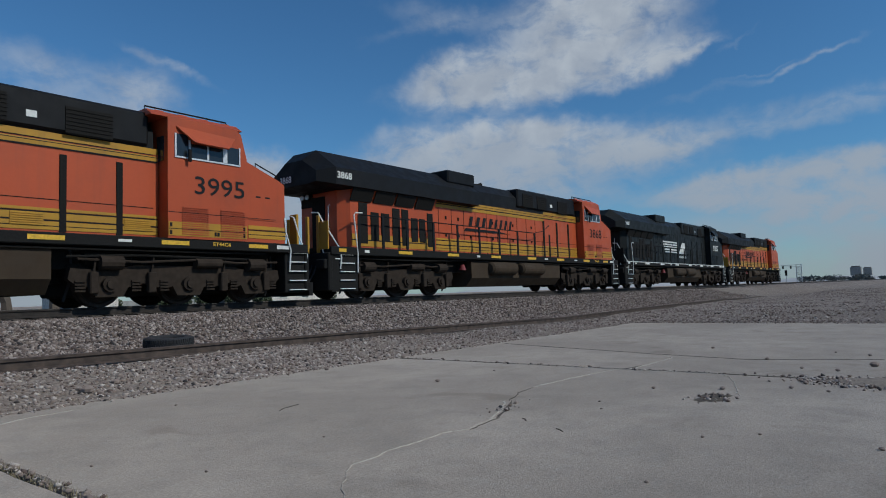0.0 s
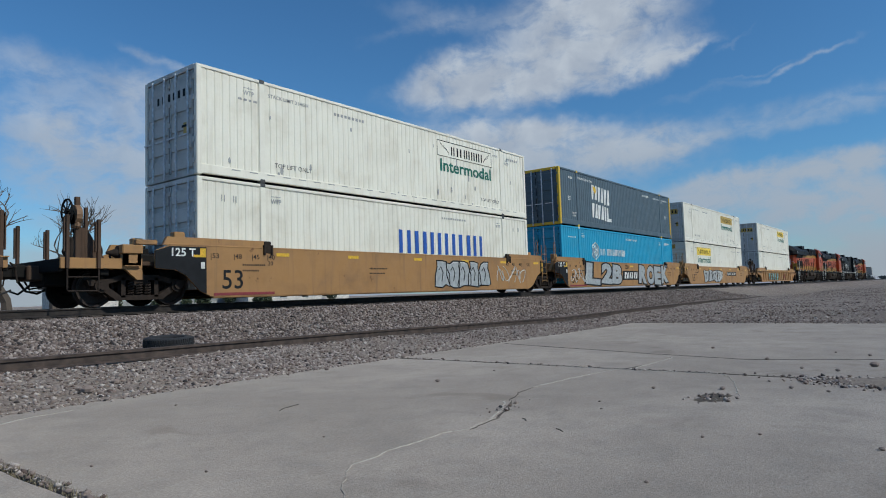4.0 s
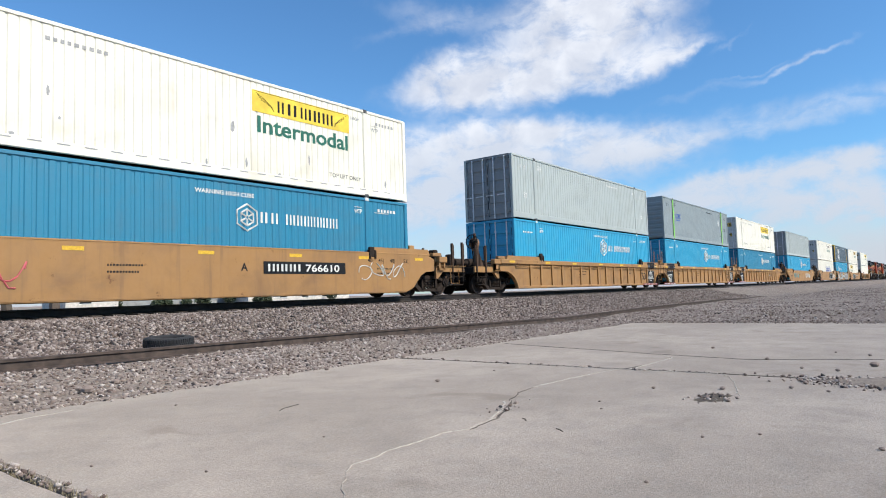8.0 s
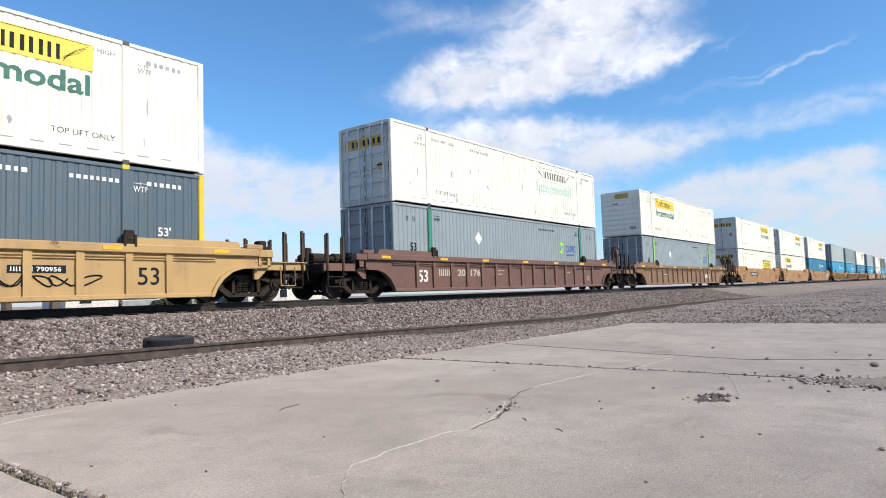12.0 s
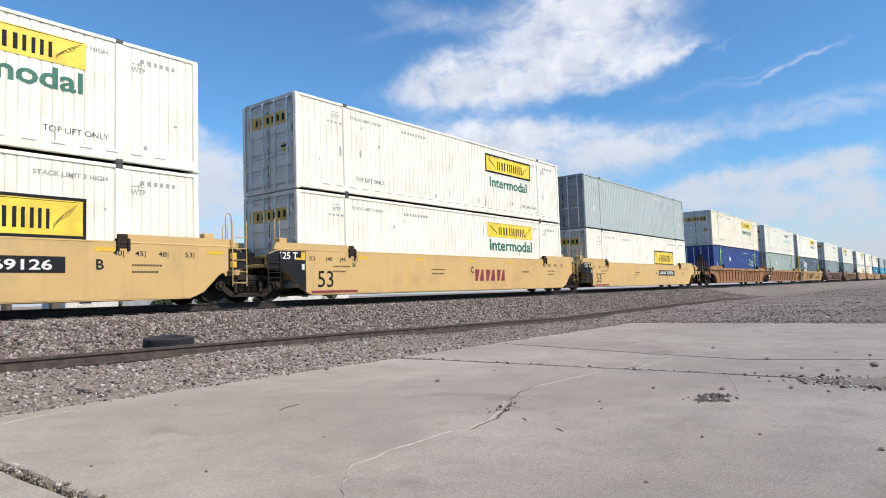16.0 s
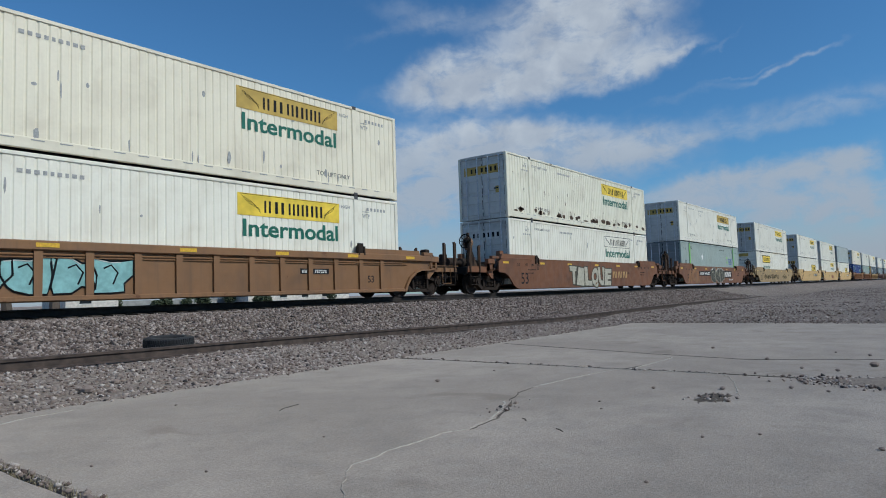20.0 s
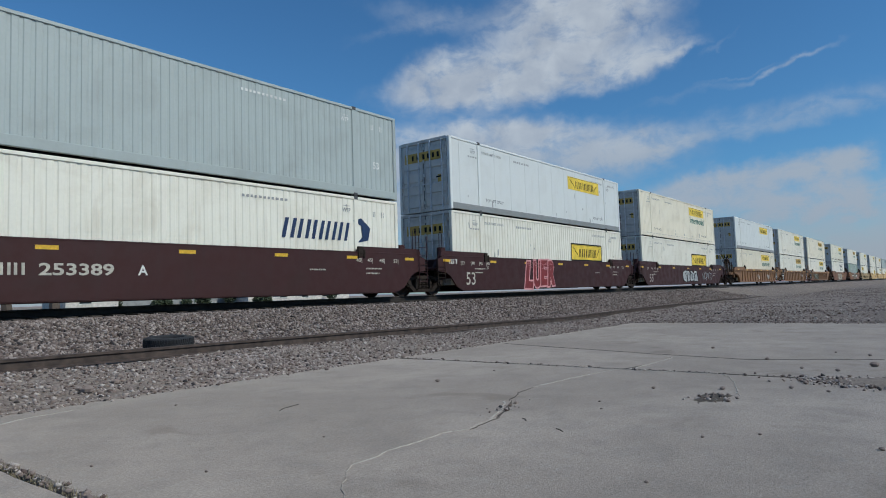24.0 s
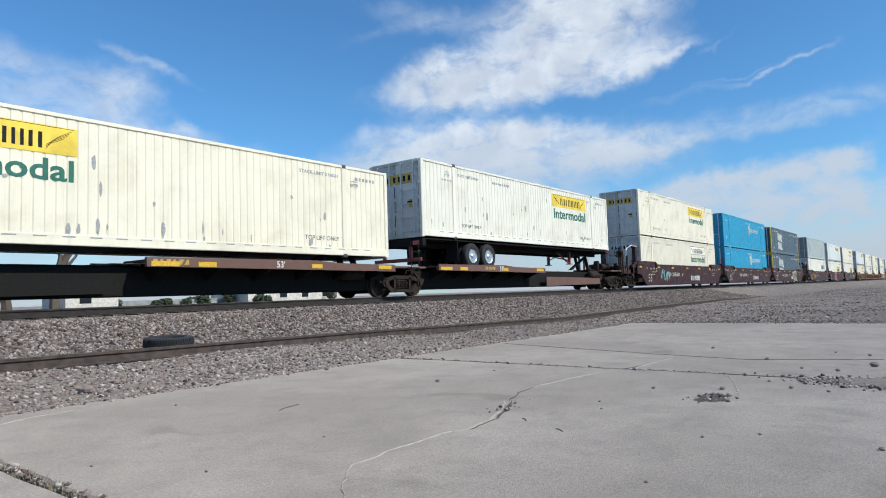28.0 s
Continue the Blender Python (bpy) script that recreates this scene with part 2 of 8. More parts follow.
def gravel(name, tones, scale, dust, dust_amount):
    """Loose stones: every cell its own tone, dark joints as relief, drifts of dust between."""
    n = Nodes(name)
    vec = n.mapping((scale, scale, scale))
    col = n.t.nodes.new("ShaderNodeTexVoronoi")
    n.link(vec, col.inputs["Vector"])
    col.inputs["Scale"].default_value = 1.0
    sep = n.t.nodes.new("ShaderNodeSeparateColor")
    n.link(col.outputs["Color"], sep.inputs[0])
    c = n.mix(n.ramp(sep.outputs[0], 0.0, 0.5), tones[0], tones[1])
    c = n.mix(n.ramp(sep.outputs[1], 0.55, 0.9), c, tones[2])
    c = n.mix(n.ramp(sep.outputs[2], 0.8, 0.95), c, tones[3])
    d = n.math("MULTIPLY", n.ramp(n.noise(0.45, 6, 0.6), 0.32, 0.62), dust_amount)
    c = n.mix(d, c, dust)
    c = n.mix(n.ramp(n.noise(0.09, 7, 0.66, warp=0.5), 0.40, 0.64, 0.0, 0.5), c, (0.15, 0.115, 0.092))
    c = n.mix(n.ramp(n.noise(1.7, 6, 0.7), 0.46, 0.66, 0.0, 0.42), c, (0.34, 0.28, 0.23))
    n.bump(n.math("SUBTRACT", 1.0, col.outputs["Distance"]), 0.9, 0.04)
    return n.done(c, 0.95, chalky=0.35)


def stones_mat(name, tones):
    n = Nodes(name)
    g = n.t.nodes.new("ShaderNodeNewGeometry")
    r = g.outputs["Random Per Island"]
    w = n.t.nodes.new("ShaderNodeTexWhiteNoise")
    w.noise_dimensions = "1D"
    n.link(r, w.inputs["W"])
    c = n.mix(n.ramp(r, 0.0, 0.6), tones[0], tones[1])
    c = n.mix(n.ramp(w.outputs["Value"], 0.6, 0.9), c, tones[2])
    c = n.mix(n.ramp(w.outputs["Value"], 0.03, 0.1, 1, 0), c, tones[3])
    n.bump(n.noise(60, 3), 0.3, 0.01)
    return n.done(c, 0.9, chalky=0.35)


BALLAST = ((0.115, 0.078, 0.065), (0.25, 0.195, 0.166), (0.49, 0.425, 0.38), (0.042, 0.035, 0.034))
MAT["rail"] = rail_steel("rusty rail", 0.0, (0.036, 0.025, 0.020), (0.085, 0.060, 0.048))
MAT["rail_used"] = rail_steel("rail with bright head", 0.45, (0.016, 0.0125, 0.011), (0.034, 0.026, 0.022))
MAT["concrete"] = concrete()
MAT["ground"] = gravel("gravelly desert ground", BALLAST, 22.0, (0.255, 0.208, 0.17), 0.7)
MAT["stones"] = stones_mat("loose gravel stones", BALLAST)
MAT["ballast"] = stones_mat("ballast stones", ((0.085, 0.060, 0.051), (0.178, 0.136, 0.116), (0.37, 0.315, 0.28), (0.030, 0.026, 0.026)))
MAT["dirt"] = plain("dark crack dirt and lip shade", (0.085, 0.068, 0.052), 0.95, 0.0, 30, 0.8)
MAT["drift"] = plain("pale dust drift", (0.23, 0.19, 0.155), 0.95, 0.0, 40, 0.9)
# pale tone paints the sunlit lip of a crack
MAT["chip"] = plain("pale sunlit crack edge", (0.52, 0.47, 0.405), 0.9, 0.0, 30, 0.8)


# ---- mesh building ----
class Shape:
    """Collects boxes, prisms, rods and the like into one mesh."""

    def __init__(self):
        self.v, self.f = [], []

    def add(self, verts, faces):
        k = len(self.v)
        self.v += [tuple(p) for p in verts]
        self.f += [tuple(i + k for i in f) for f in faces]
        return self

    def box(self, x0, x1, y0, y1, z0, z1, bev=0.0):
        if bev:
            b = min(bev, (x1 - x0) / 3, (y1 - y0) / 3, (z1 - z0) / 3)
            prof = [(y0 + b, z0), (y1 - b, z0), (y1, z0 + b), (y1, z1 - b), (y1 - b, z1), (y0 + b, z1), (y0, z1 - b), (y0, z0 + b)]
            ins = [(y0 + b, z0 + b), (y1 - b, z0 + b), (y1 - b, z0 + b), (y1 - b, z1 - b), (y1 - b, z1 - b), (y0 + b, z1 - b), (y0 + b, z1 - b), (y0 + b, z0 + b)]
            rings = [(x0, ins), (x0 + b, prof), (x1 - b, prof), (x1, ins)]
            k = [[(x, y, z) for y, z in p] for x, p in rings]
            return self.rings(k)
        v = [(x, y, z) for x in (x0, x1) for y in (y0, y1) for z in (z0, z1)]
        return self.add(v, [(0, 1, 3, 2), (4, 6, 7, 5), (0, 4, 5, 1), (2, 3, 7, 6), (0, 2, 6, 4), (1, 5, 7, 3)])

    def rings(self, loops, closed=True):
        n = len(loops[0])
        v = [p for l in loops for p in l]
        f = []
        for i in range(len(loops) - 1):
            for j in range(n):
                a, b = i * n + j, i * n + (j + 1) % n
                f.append((a, b, b + n, a + n))
        if closed:
            f += [tuple(range(n))[::-1], tuple(range(len(v) - n, len(v)))]
        return self.add(v, f)

    def prism(self, outline, axis, a, b):
        """Outline of (u, v): axis y: (x, z); axis x: (y, z); axis z: (x, y)."""
        def at(u, w, c):
            return {"y": (u, c, w), "x": (c, u, w), "z": (u, w, c)}[axis]
        return self.rings([[at(u, w, a) for u, w in outline], [at(u, w, b) for u, w in outline]])

    def cyl(self, c, axis, r, length, n=16, r2=None):
        r2 = r if r2 is None else r2
        loops = []
        for s, rr in ((-0.5, r), (0.5, r2)):
            ring = []
            for i in range(n):
                a = 2 * math.pi * i / n
                u, w = rr * math.cos(a), rr * math.sin(a)
                p = {"x": (s * length, u, w), "y": (u, s * length, w), "z": (u, w, s * length)}[axis]
                ring.append((c[0] + p[0], c[1] + p[1], c[2] + p[2]))
            loops.append(ring)
        return self.rings(loops)

    def lathe(self, c, axis, prof, n=20):
        """prof of (along, radius)."""
        loops = []
        for s, rr in prof:
            ring = []
            for i in range(n):
                a = 2 * math.pi * i / n
                u, w = rr * math.cos(a), rr * math.sin(a)
                p = {"x": (s, u, w), "y": (u, s, w), "z": (u, w, s)}[axis]
                ring.append((c[0] + p[0], c[1] + p[1], c[2] + p[2]))
            loops.append(ring)
        return self.rings(loops)

    def rod(self, pts, r, n=6):
        """A bent bar through the points."""
        pts = [Vector(p) for p in pts]
        loops = []
        for i, p in enumerate(pts):
            d = (pts[min(i + 1, len(pts) - 1)] - pts[max(i - 1, 0)]).normalized()
            side = d.cross(Vector((0.31, 0.2, 0.93)) if abs(d.z) < 0.9 else Vector((1, 0, 0))).normalized()
            up = side.cross(d)
            loops.append([tuple(p + r * (math.cos(2 * math.pi * k / n) * side + math.sin(2 * math.pi * k / n) * up)) for k in range(n)])
        return self.rings(loops)

    def mesh(self, name):
        m = bpy.data.meshes.new(name)
        m.from_pydata(self.v, [], self.f)
        m.materials.append(None)
        bm = bmesh.new()
        bm.from_mesh(m)
        bmesh.ops.recalc_face_normals(bm, faces=bm.faces)
        bm.to_mesh(m)
        bm.free()
        return m


def fast_mesh(name, verts, faces):
    """Mesh from arrays: verts (n, 3), faces (m, k)."""
    m = bpy.data.meshes.new(name)
    k = faces.shape[1]
    m.vertices.add(len(verts))
    m.vertices.foreach_set("co", verts.astype(np.float32).ravel())
    m.loops.add(faces.size)
    m.loops.foreach_set("vertex_index", faces.astype(np.int32).ravel())
    m.polygons.add(len(faces))
    m.polygons.foreach_set("loop_start", (np.arange(len(faces)) * k).astype(np.int32))
    m.polygons.foreach_set("loop_total", np.full(len(faces), k, np.int32))
    m.update(calc_edges=True)
    m.materials.append(None)
    return m


CACHE = {}


def cached(key, make):
    if key not in CACHE:
        sh = make()
        CACHE[key] = sh.mesh(key if isinstance(key, str) else str(key[0])) if isinstance(sh, Shape) else sh
    return CACHE[key]


def part(name, mesh, material, parent=None, label="", at=None):
    """Links one mesh as an object under its thing, with its own material."""
    if isinstance(mesh, Shape):
        mesh = mesh.mesh(name)
    ob = new(name, mesh)
    ob.material_slots[0].link = "OBJECT"
    ob.material_slots[0].material = MAT[material] if isinstance(material, str) else material
    if parent is not None:
        ob.parent = parent
    if at is not None:
        ob.matrix_basis = at
    if label:
        ob["label"] = label
    return ob


def thing(name, label, category, group="", kind=""):
    return tagged(new(name), label, category, group, kind)


def letters(s, fat=0.022):
    """A flat mesh of a line of built-in type, cap height 1, centred, facing -y."""
    def make():
        cu = bpy.data.curves.new("type", "FONT")
        cu.body, cu.size, cu.align_x, cu.resolution_u, cu.offset = s, 1.0, "CENTER", 3, fat
        ob = bpy.data.objects.new("type", cu)
        scene.collection.objects.link(ob)
        dg = bpy.context.evaluated_depsgraph_get()
        me = bpy.data.meshes.new_from_object(ob.evaluated_get(dg))
        bpy.data.objects.remove(ob)
        bpy.data.curves.remove(cu)
        xs = [v.co.x for v in me.vertices]
        mid, k = (min(xs) + max(xs)) / 2, 1 / 0.70
        for v in me.vertices:
            v.co = ((v.co.x - mid) * k, 0, v.co.y * k)
        me["wide"] = (max(xs) - min(xs)) * k
        me.materials.clear()
        me.materials.append(None)
        return me
    return cached(("lettering", s, fat), make)


def write(s, parent, x, y, z, h, material, width=0.0, name="lettering", fat=0.022):
    """A word on a side that faces -y: centre x, foot z, cap height h."""
    me = letters(s, fat)
    sx = width / me["wide"] if width else h
    return tagged(part(name, me, material, parent, at=Matrix.LocRotScale((x, y, z), None, (sx, 1, h))), kind="stuff")


def bars(x0, x1, z0, z1, y, n, slant=0.0, gap=0.25, depth=0.004, seed=0):
    """n plain blocks that stand for lettering which is not to be spelled."""
    sh, rng = Shape(), random.Random(seed)
    ws = [0.75 + 0.5 * rng.random() for _ in range(n)]
    k = (x1 - x0) / (sum(ws) + gap * (n - 1))
    x = x0
    for w in ws:
        a, b = x, x + w * k
        s = slant * (z1 - z0)
        sh.prism([(a, z0), (b, z0), (b + s, z1), (a + s, z1)], "y", y, y - depth)
        x = b + gap * k
    return sh


# ---- sky clouds, a far shell that drifts slowly ----
def cloud_shell():
    R, az0, az1, el0, el1 = 3000.0, -178.0, 178.0, -1.5, 56.0
    na, ne = 150, 34
    verts, uvs = [], []
    for j in range(ne + 1):
        for i in range(na + 1):
            a, e = az0 + (az1 - az0) * i / na, el0 + (el1 - el0) * j / ne
            verts.append((R * math.sin(radians(a)) * math.cos(radians(e)), R * math.cos(radians(a)) * math.cos(radians(e)), R * math.sin(radians(e))))
            uvs.append((a, e))
    faces = np.array([(j * (na + 1) + i, j * (na + 1) + i + 1, (j + 1) * (na + 1) + i + 1, (j + 1) * (na + 1) + i) for j in range(ne) for i in range(na)])
    me = fast_mesh("clouds", np.array(verts), faces)
    uv = me.uv_layers.new(name="angles")
    for l in me.loops:
        uv.data[l.index].uv = uvs[l.vertex_index]
    n = Nodes("cloud vapour")
    base = n.tc.outputs["UV"]
    w = n.t.nodes.new("ShaderNodeTexNoise")
    w.inputs["Scale"].default_value, w.inputs["Detail"].default_value = 0.22, 6
    n.link(base, w.inputs["Vector"])
    off = n.t.nodes.new("ShaderNodeVectorMath")
    off.operation = "MULTIPLY_ADD"
    n.link(w.outputs["Color"], off.inputs[0])
    off.inputs[1].default_value, off.inputs[2].default_value = (3.0, 2.2, 0), (-1.5, -1.1, 0)
    add = n.t.nodes.new("ShaderNodeVectorMath")
    add.operation = "ADD"
    n.link(off.outputs[0], add.inputs[0])
    n.link(base, add.inputs[1])
    w2 = n.t.nodes.new("ShaderNodeTexNoise")
    w2.inputs["Scale"].default_value, w2.inputs["Detail"].default_value, w2.inputs["Roughness"].default_value = 0.7, 6, 0.52
    n.link(base, w2.inputs["Vector"])
    curl = n.t.nodes.new("ShaderNodeVectorMath")
    curl.operation = "MULTIPLY_ADD"
    n.link(w2.outputs["Color"], curl.inputs[0])
    curl.inputs[1].default_value, curl.inputs[2].default_value = (2.2, 1.3, 0), (-1.1, -0.65, 0)
    add2 = n.t.nodes.new("ShaderNodeVectorMath")
    add2.operation = "ADD"
    n.link(curl.outputs[0], add2.inputs[0])
    n.link(add.outputs[0], add2.inputs[1])
    warped = add2.outputs[0]
    total = None
    # azimuth, elevation, half width, half height, lean, weight
    for a, e, ra, re, lean, k in CLOUDS:
        mp = n.t.nodes.new("ShaderNodeMapping")
        mp.vector_type = "TEXTURE"
        mp.inputs["Location"].default_value = (a, e, 0)
        mp.inputs["Rotation"].default_value = (0, 0, radians(lean))
        mp.inputs["Scale"].default_value = (ra * 1.15, re * 1.15, 1)
        n.link(warped, mp.inputs["Vector"])
        ln = n.t.nodes.new("ShaderNodeVectorMath")
        ln.operation = "LENGTH"
        n.link(mp.outputs[0], ln.inputs[0])
        d = n.ramp(ln.outputs["Value"], 0.0, 1.35, k, 0.0)
        total = d if total is None else n.math("SUBTRACT", n.math("ADD", total, d), n.math("MULTIPLY", total, d))
    sv = n.t.nodes.new("ShaderNodeMapping")
    sv.inputs["Scale"].default_value = (0.6, 1.0, 1)
    sv.inputs["Rotation"].default_value = (0, 0, radians(-6))
    n.link(base, sv.inputs["Vector"])
    fine = n.noise(0.55, 8, 0.62, sv.outputs[0], 0.3)
    dens = n.math("MULTIPLY", total, n.ramp(fine, 0.25, 0.62, 0.58, 1.10))
    sep = n.t.nodes.new("ShaderNodeSeparateXYZ")
    n.link(base, sep.inputs[0])
    veil = n.math("MULTIPLY", n.ramp(sep.outputs[1], 1.0, 12.0, 0.95, 0.0), n.ramp(n.noise(0.16, 5, 0.5, sv.outputs[0]), 0.3, 0.6, 0.45, 1.0))
    dens = n.math("MAXIMUM", dens, veil)
    edge = n.math("MULTIPLY", n.ramp(sep.outputs[0], az0, az0 + 25, 0, 1), n.ramp(sep.outputs[0], az1 - 25, az1, 1, 0))
    edge = n.math("MULTIPLY", edge, n.ramp(sep.outputs[1], el1 - 12, el1, 1, 0))
    alpha = n.math("MULTIPLY", n.ramp(dens, 0.08, 1.0, 0, 0.92), edge)
    shade = n.ramp(n.noise(0.3, 5, 0.5, add.outputs[0]), 0.3, 0.7)
    col = n.mix(shade, (0.54, 0.58, 0.66), (0.74, 0.77, 0.82))
    col = n.mix(n.ramp(sep.outputs[1], 9.0, 16.0), (0.52, 0.57, 0.65), col)
    col = n.mix(n.ramp(sep.outputs[1], 0.5, 9.0), (0.47, 0.50, 0.57), col)
    em, tr, mx = (n.t.nodes.new(k) for k in ("ShaderNodeEmission", "ShaderNodeBsdfTransparent", "ShaderNodeMixShader"))
    n.link(col, em.inputs[0])
    em.inputs[1].default_value = 1.0
    n.link(alpha, mx.inputs[0])
    n.link(tr.outputs[0], mx.inputs[1])
    n.link(em.outputs[0], mx.inputs[2])
    out = n.t.nodes["Material Output"]
    n.link(mx.outputs[0], out.inputs["Surface"])
    ob = part("clouds", me, n.m)
    return tagged(ob, "white broken clouds drifting over a blue sky", "clouds", kind="structure")


CUMULUS = ((66.7, 23.7, 8.1, 3.5, 0, 1.00), (64.1, 20.2, 9.1, 3.3, 10, 1.00), (58.5, 17.9, 10.7, 2.3, 4, 1.00), (71.4, 18.5, 5.8, 1.5, 16, 0.90), (54.4, 19.0, 4.6, 2.3, 10, 0.80), (74.5, 18.7, 2.5, 0.5, 14, 0.60))
WISPS = ((52.9, 23.6, 7.4, 1.4, -8, 0.38), (49.3, 22.3, 5.5, 0.8, 10, 0.27), (83.1, 16.9, 4.3, 0.4, 13, 0.50), (79.7, 16.8, 3.4, 0.2, 10, 0.32), (78.0, 19.2, 3.0, 0.2, 35, 0.23), (75.2, 15.6, 6.2, 0.5, 8, 0.27))
BANK = ((58.9, 13.5, 10.9, 1.6, -1, 1.00), (64.3, 11.8, 11.2, 1.9, -5, 1.00), (53.8, 11.8, 9.1, 2.8, 0, 0.89), (70.0, 11.6, 5.0, 1.1, 3, 0.63), (50.6, 8.5, 11.5, 4.4, 0, 0.89), (60.7, 8.8, 11.9, 2.8, -4, 0.63))
STREAKS = ((72.8, 12.8, 6.9, 1.4, 8, 0.36), (81.3, 13.1, 9.9, 1.3, 9, 0.36), (86.9, 13.3, 5.0, 1.0, 8, 0.32), (78.8, 12.1, 7.2, 0.7, 4, 0.25))
FAR_BANK = ((77.0, 8.7, 5.8, 1.0, 8, 1.00), (83.0, 8.6, 5.2, 1.4, 8, 1.00), (86.1, 8.8, 2.2, 1.0, 10, 1.00), (84.7, 6.7, 6.7, 1.2, 2, 1.00), (75.6, 7.1, 6.4, 1.2, 2, 0.86), (86.4, 5.0, 5.6, 1.5, 0, 0.86), (81.2, 5.2, 9.0, 1.5, 0, 0.71))
VEILS = ((27.1, 16.6, 3.5, 2.7, -10, 0.62), (31.0, 11.3, 7.9, 3.0, -8, 0.85), (36.6, 10.0, 6.6, 2.5, -6, 0.80), (29.7, 6.9, 10.3, 3.7, 0, 0.90), (29.3, 18.9, 4.8, 0.5, -20, 0.40), (21.2, 12.4, 6.3, 4.6, 0, 0.75), (19.7, 18.0, 4.7, 2.0, -12, 0.45), (41.6, 8.2, 8.8, 2.9, -3, 0.70), (31.0, 13.8, 2.6, 0.5, 4, 0.40))
# clouds outside the view; the second row is added to brighten shaded door ends
UNSEEN_CLOUDS = ((6.0, 12.0, 8.0, 4.0, 0, 0.7), (98.0, 12.0, 9.0, 3.0, 5, 0.6), (112.0, 20.0, 10.0, 3.0, 10, 0.6), (-12.0, 18.0, 10.0, 3.5, -8, 0.6),
          (-40.0, 14.0, 18.0, 6.0, 4, 0.9), (-75.0, 22.0, 20.0, 7.0, -6, 0.9), (-60.0, 38.0, 16.0, 5.0, 5, 0.8), (-105.0, 15.0, 20.0, 5.0, 3, 0.85), (-20.0, 34.0, 14.0, 4.0, 8, 0.7), (130.0, 14.0, 14.0, 4.0, -3, 0.7))
CLOUDS = CUMULUS + WISPS + BANK + STREAKS + FAR_BANK + VEILS + UNSEEN_CLOUDS
clouds = cloud_shell()


# ---- ground ----
def smooth(a, b, x):
    t = np.clip((x - a) / (b - a), 0, 1)
    return t * t * (3 - 2 * t)


RUST_RAIL = ((-40, 8.6, 0.36), (0, 8.6, 0.36), (2.75, 8.6, 0.352), (4.8, 8.6, 0.334), (8.0, 8.6, 0.305), (12.0, 8.6, 0.24), (16.6, 8.6, 0.165), (23.3, 8.75, 0.20), (33.8, 9.0, 0.24), (40.0, 9.15, 0.20), (48.0, 9.3, 0.17), (60.0, 9.6, 0.15))


def ground_z(x, y):
    """Height of the ground sheet."""
    rail_z = np.interp(x, [p[0] for p in RUST_RAIL], [p[2] for p in RUST_RAIL]) - 0.145
    z = np.interp(y, [6.4, 6.75, 8.3], [0, 0.01, 1.0]) * rail_z
    z = np.where(y > 8.3, rail_z + (0.64 - rail_z) * smooth(9.3, 13.4, y), z)
    z = np.where(y > 18.2, 0.64 - 0.46 * smooth(18.2, 20.5, y), z)
    flat = smooth(15.5, 20.0, x) * 0.13
    z = np.where(y <= 6.75, flat, z)
    inside = (x > -9) & (x < 16.85) & (y < 6.62)
    z = np.where(inside, -0.10, z)
    rough = 0.03 * np.sin(x * 1.3 + 0.7 * y) * np.sin(y * 1.1 - x * 0.4) * np.where((y > 6.9) | (x > 17.2), 1, 0) * np.where(np.abs(y - TRACK_Y) < 2.6, 0.0, 1)
    return z + rough


def ground_sheet():
    gx = np.unique(np.round(np.concatenate([np.geomspace(20, 4900, 24) * -1, np.arange(-20, -1, 1.0), np.arange(-1, 17, 0.25), [16.84, 16.86], np.arange(17, 60, 0.6), np.geomspace(60, 4900, 40)]), 3))
    gy = np.unique(np.round(np.concatenate([np.geomspace(10, 4900, 24) * -1, np.arange(-10, 5, 1.0), np.arange(5, 21, 0.2), [6.61, 6.63], np.geomspace(21, 4900, 40)]), 3))
    X, Y = np.meshgrid(gx, gy)
    Z = ground_z(X, Y)
    nx, ny = len(gx), len(gy)
    i, j = np.meshgrid(np.arange(nx - 1), np.arange(ny - 1))
    a = (j * nx + i).ravel()
    me = fast_mesh("ground", np.stack([X.ravel(), Y.ravel(), Z.ravel()], 1), np.stack([a, a + 1, a + nx + 1, a + nx], 1))
    return tagged(part("ground", me, "ground"), "pinkish grey gravel ground beside the railway", "ground", kind="structure")


ground_sheet()


def scatter(name, pts, sizes, seed, material, label, category, flat=0.7):
    """Loose angular stones, joined."""
    rng = np.random.default_rng(seed)
    n = len(pts)
    base = np.array([(1, 0, 0), (0, 1, 0), (-1, 0, 0), (0, -1, 0), (0, 0, 1), (0, 0, -1)], float)
    tri = np.array([(0, 1, 4), (1, 2, 4), (2, 3, 4), (3, 0, 4), (1, 0, 5), (2, 1, 5), (3, 2, 5), (0, 3, 5)])
    v = base[None] * (0.7 + 0.6 * rng.random((n, 6, 1))) + rng.normal(0, 0.16, (n, 6, 3))
    a, t = rng.random(n) * 6.283, rng.normal(0, 0.5, n)
    ca, sa, ct, st = np.cos(a)[:, None], np.sin(a)[:, None], np.cos(t)[:, None], np.sin(t)[:, None]
    x, y, z = v[..., 0], v[..., 1], v[..., 2] * flat
    y, z = y * ct - z * st, y * st + z * ct
    x, y = x * ca - y * sa, x * sa + y * ca
    v = np.stack([x, y, z], -1) * np.asarray(sizes)[:, None, None] + np.asarray(pts)[:, None, :]
    f = (tri[None] + (np.arange(n) * 6)[:, None, None]).reshape(-1, 3)
    me = fast_mesh(name, v.reshape(-1, 3), f)
    return tagged(part(name, me, material), label, category, kind="stuff")


def strewn(n, x0, x1, y0, y1, seed, near=True):
    rng = np.random.default_rng(seed)
    x = x0 + (x1 - x0) * rng.random(n) ** (1.7 if near else 1.0)
    y = y0 + (y1 - y0) * rng.random(n)
    return x, y


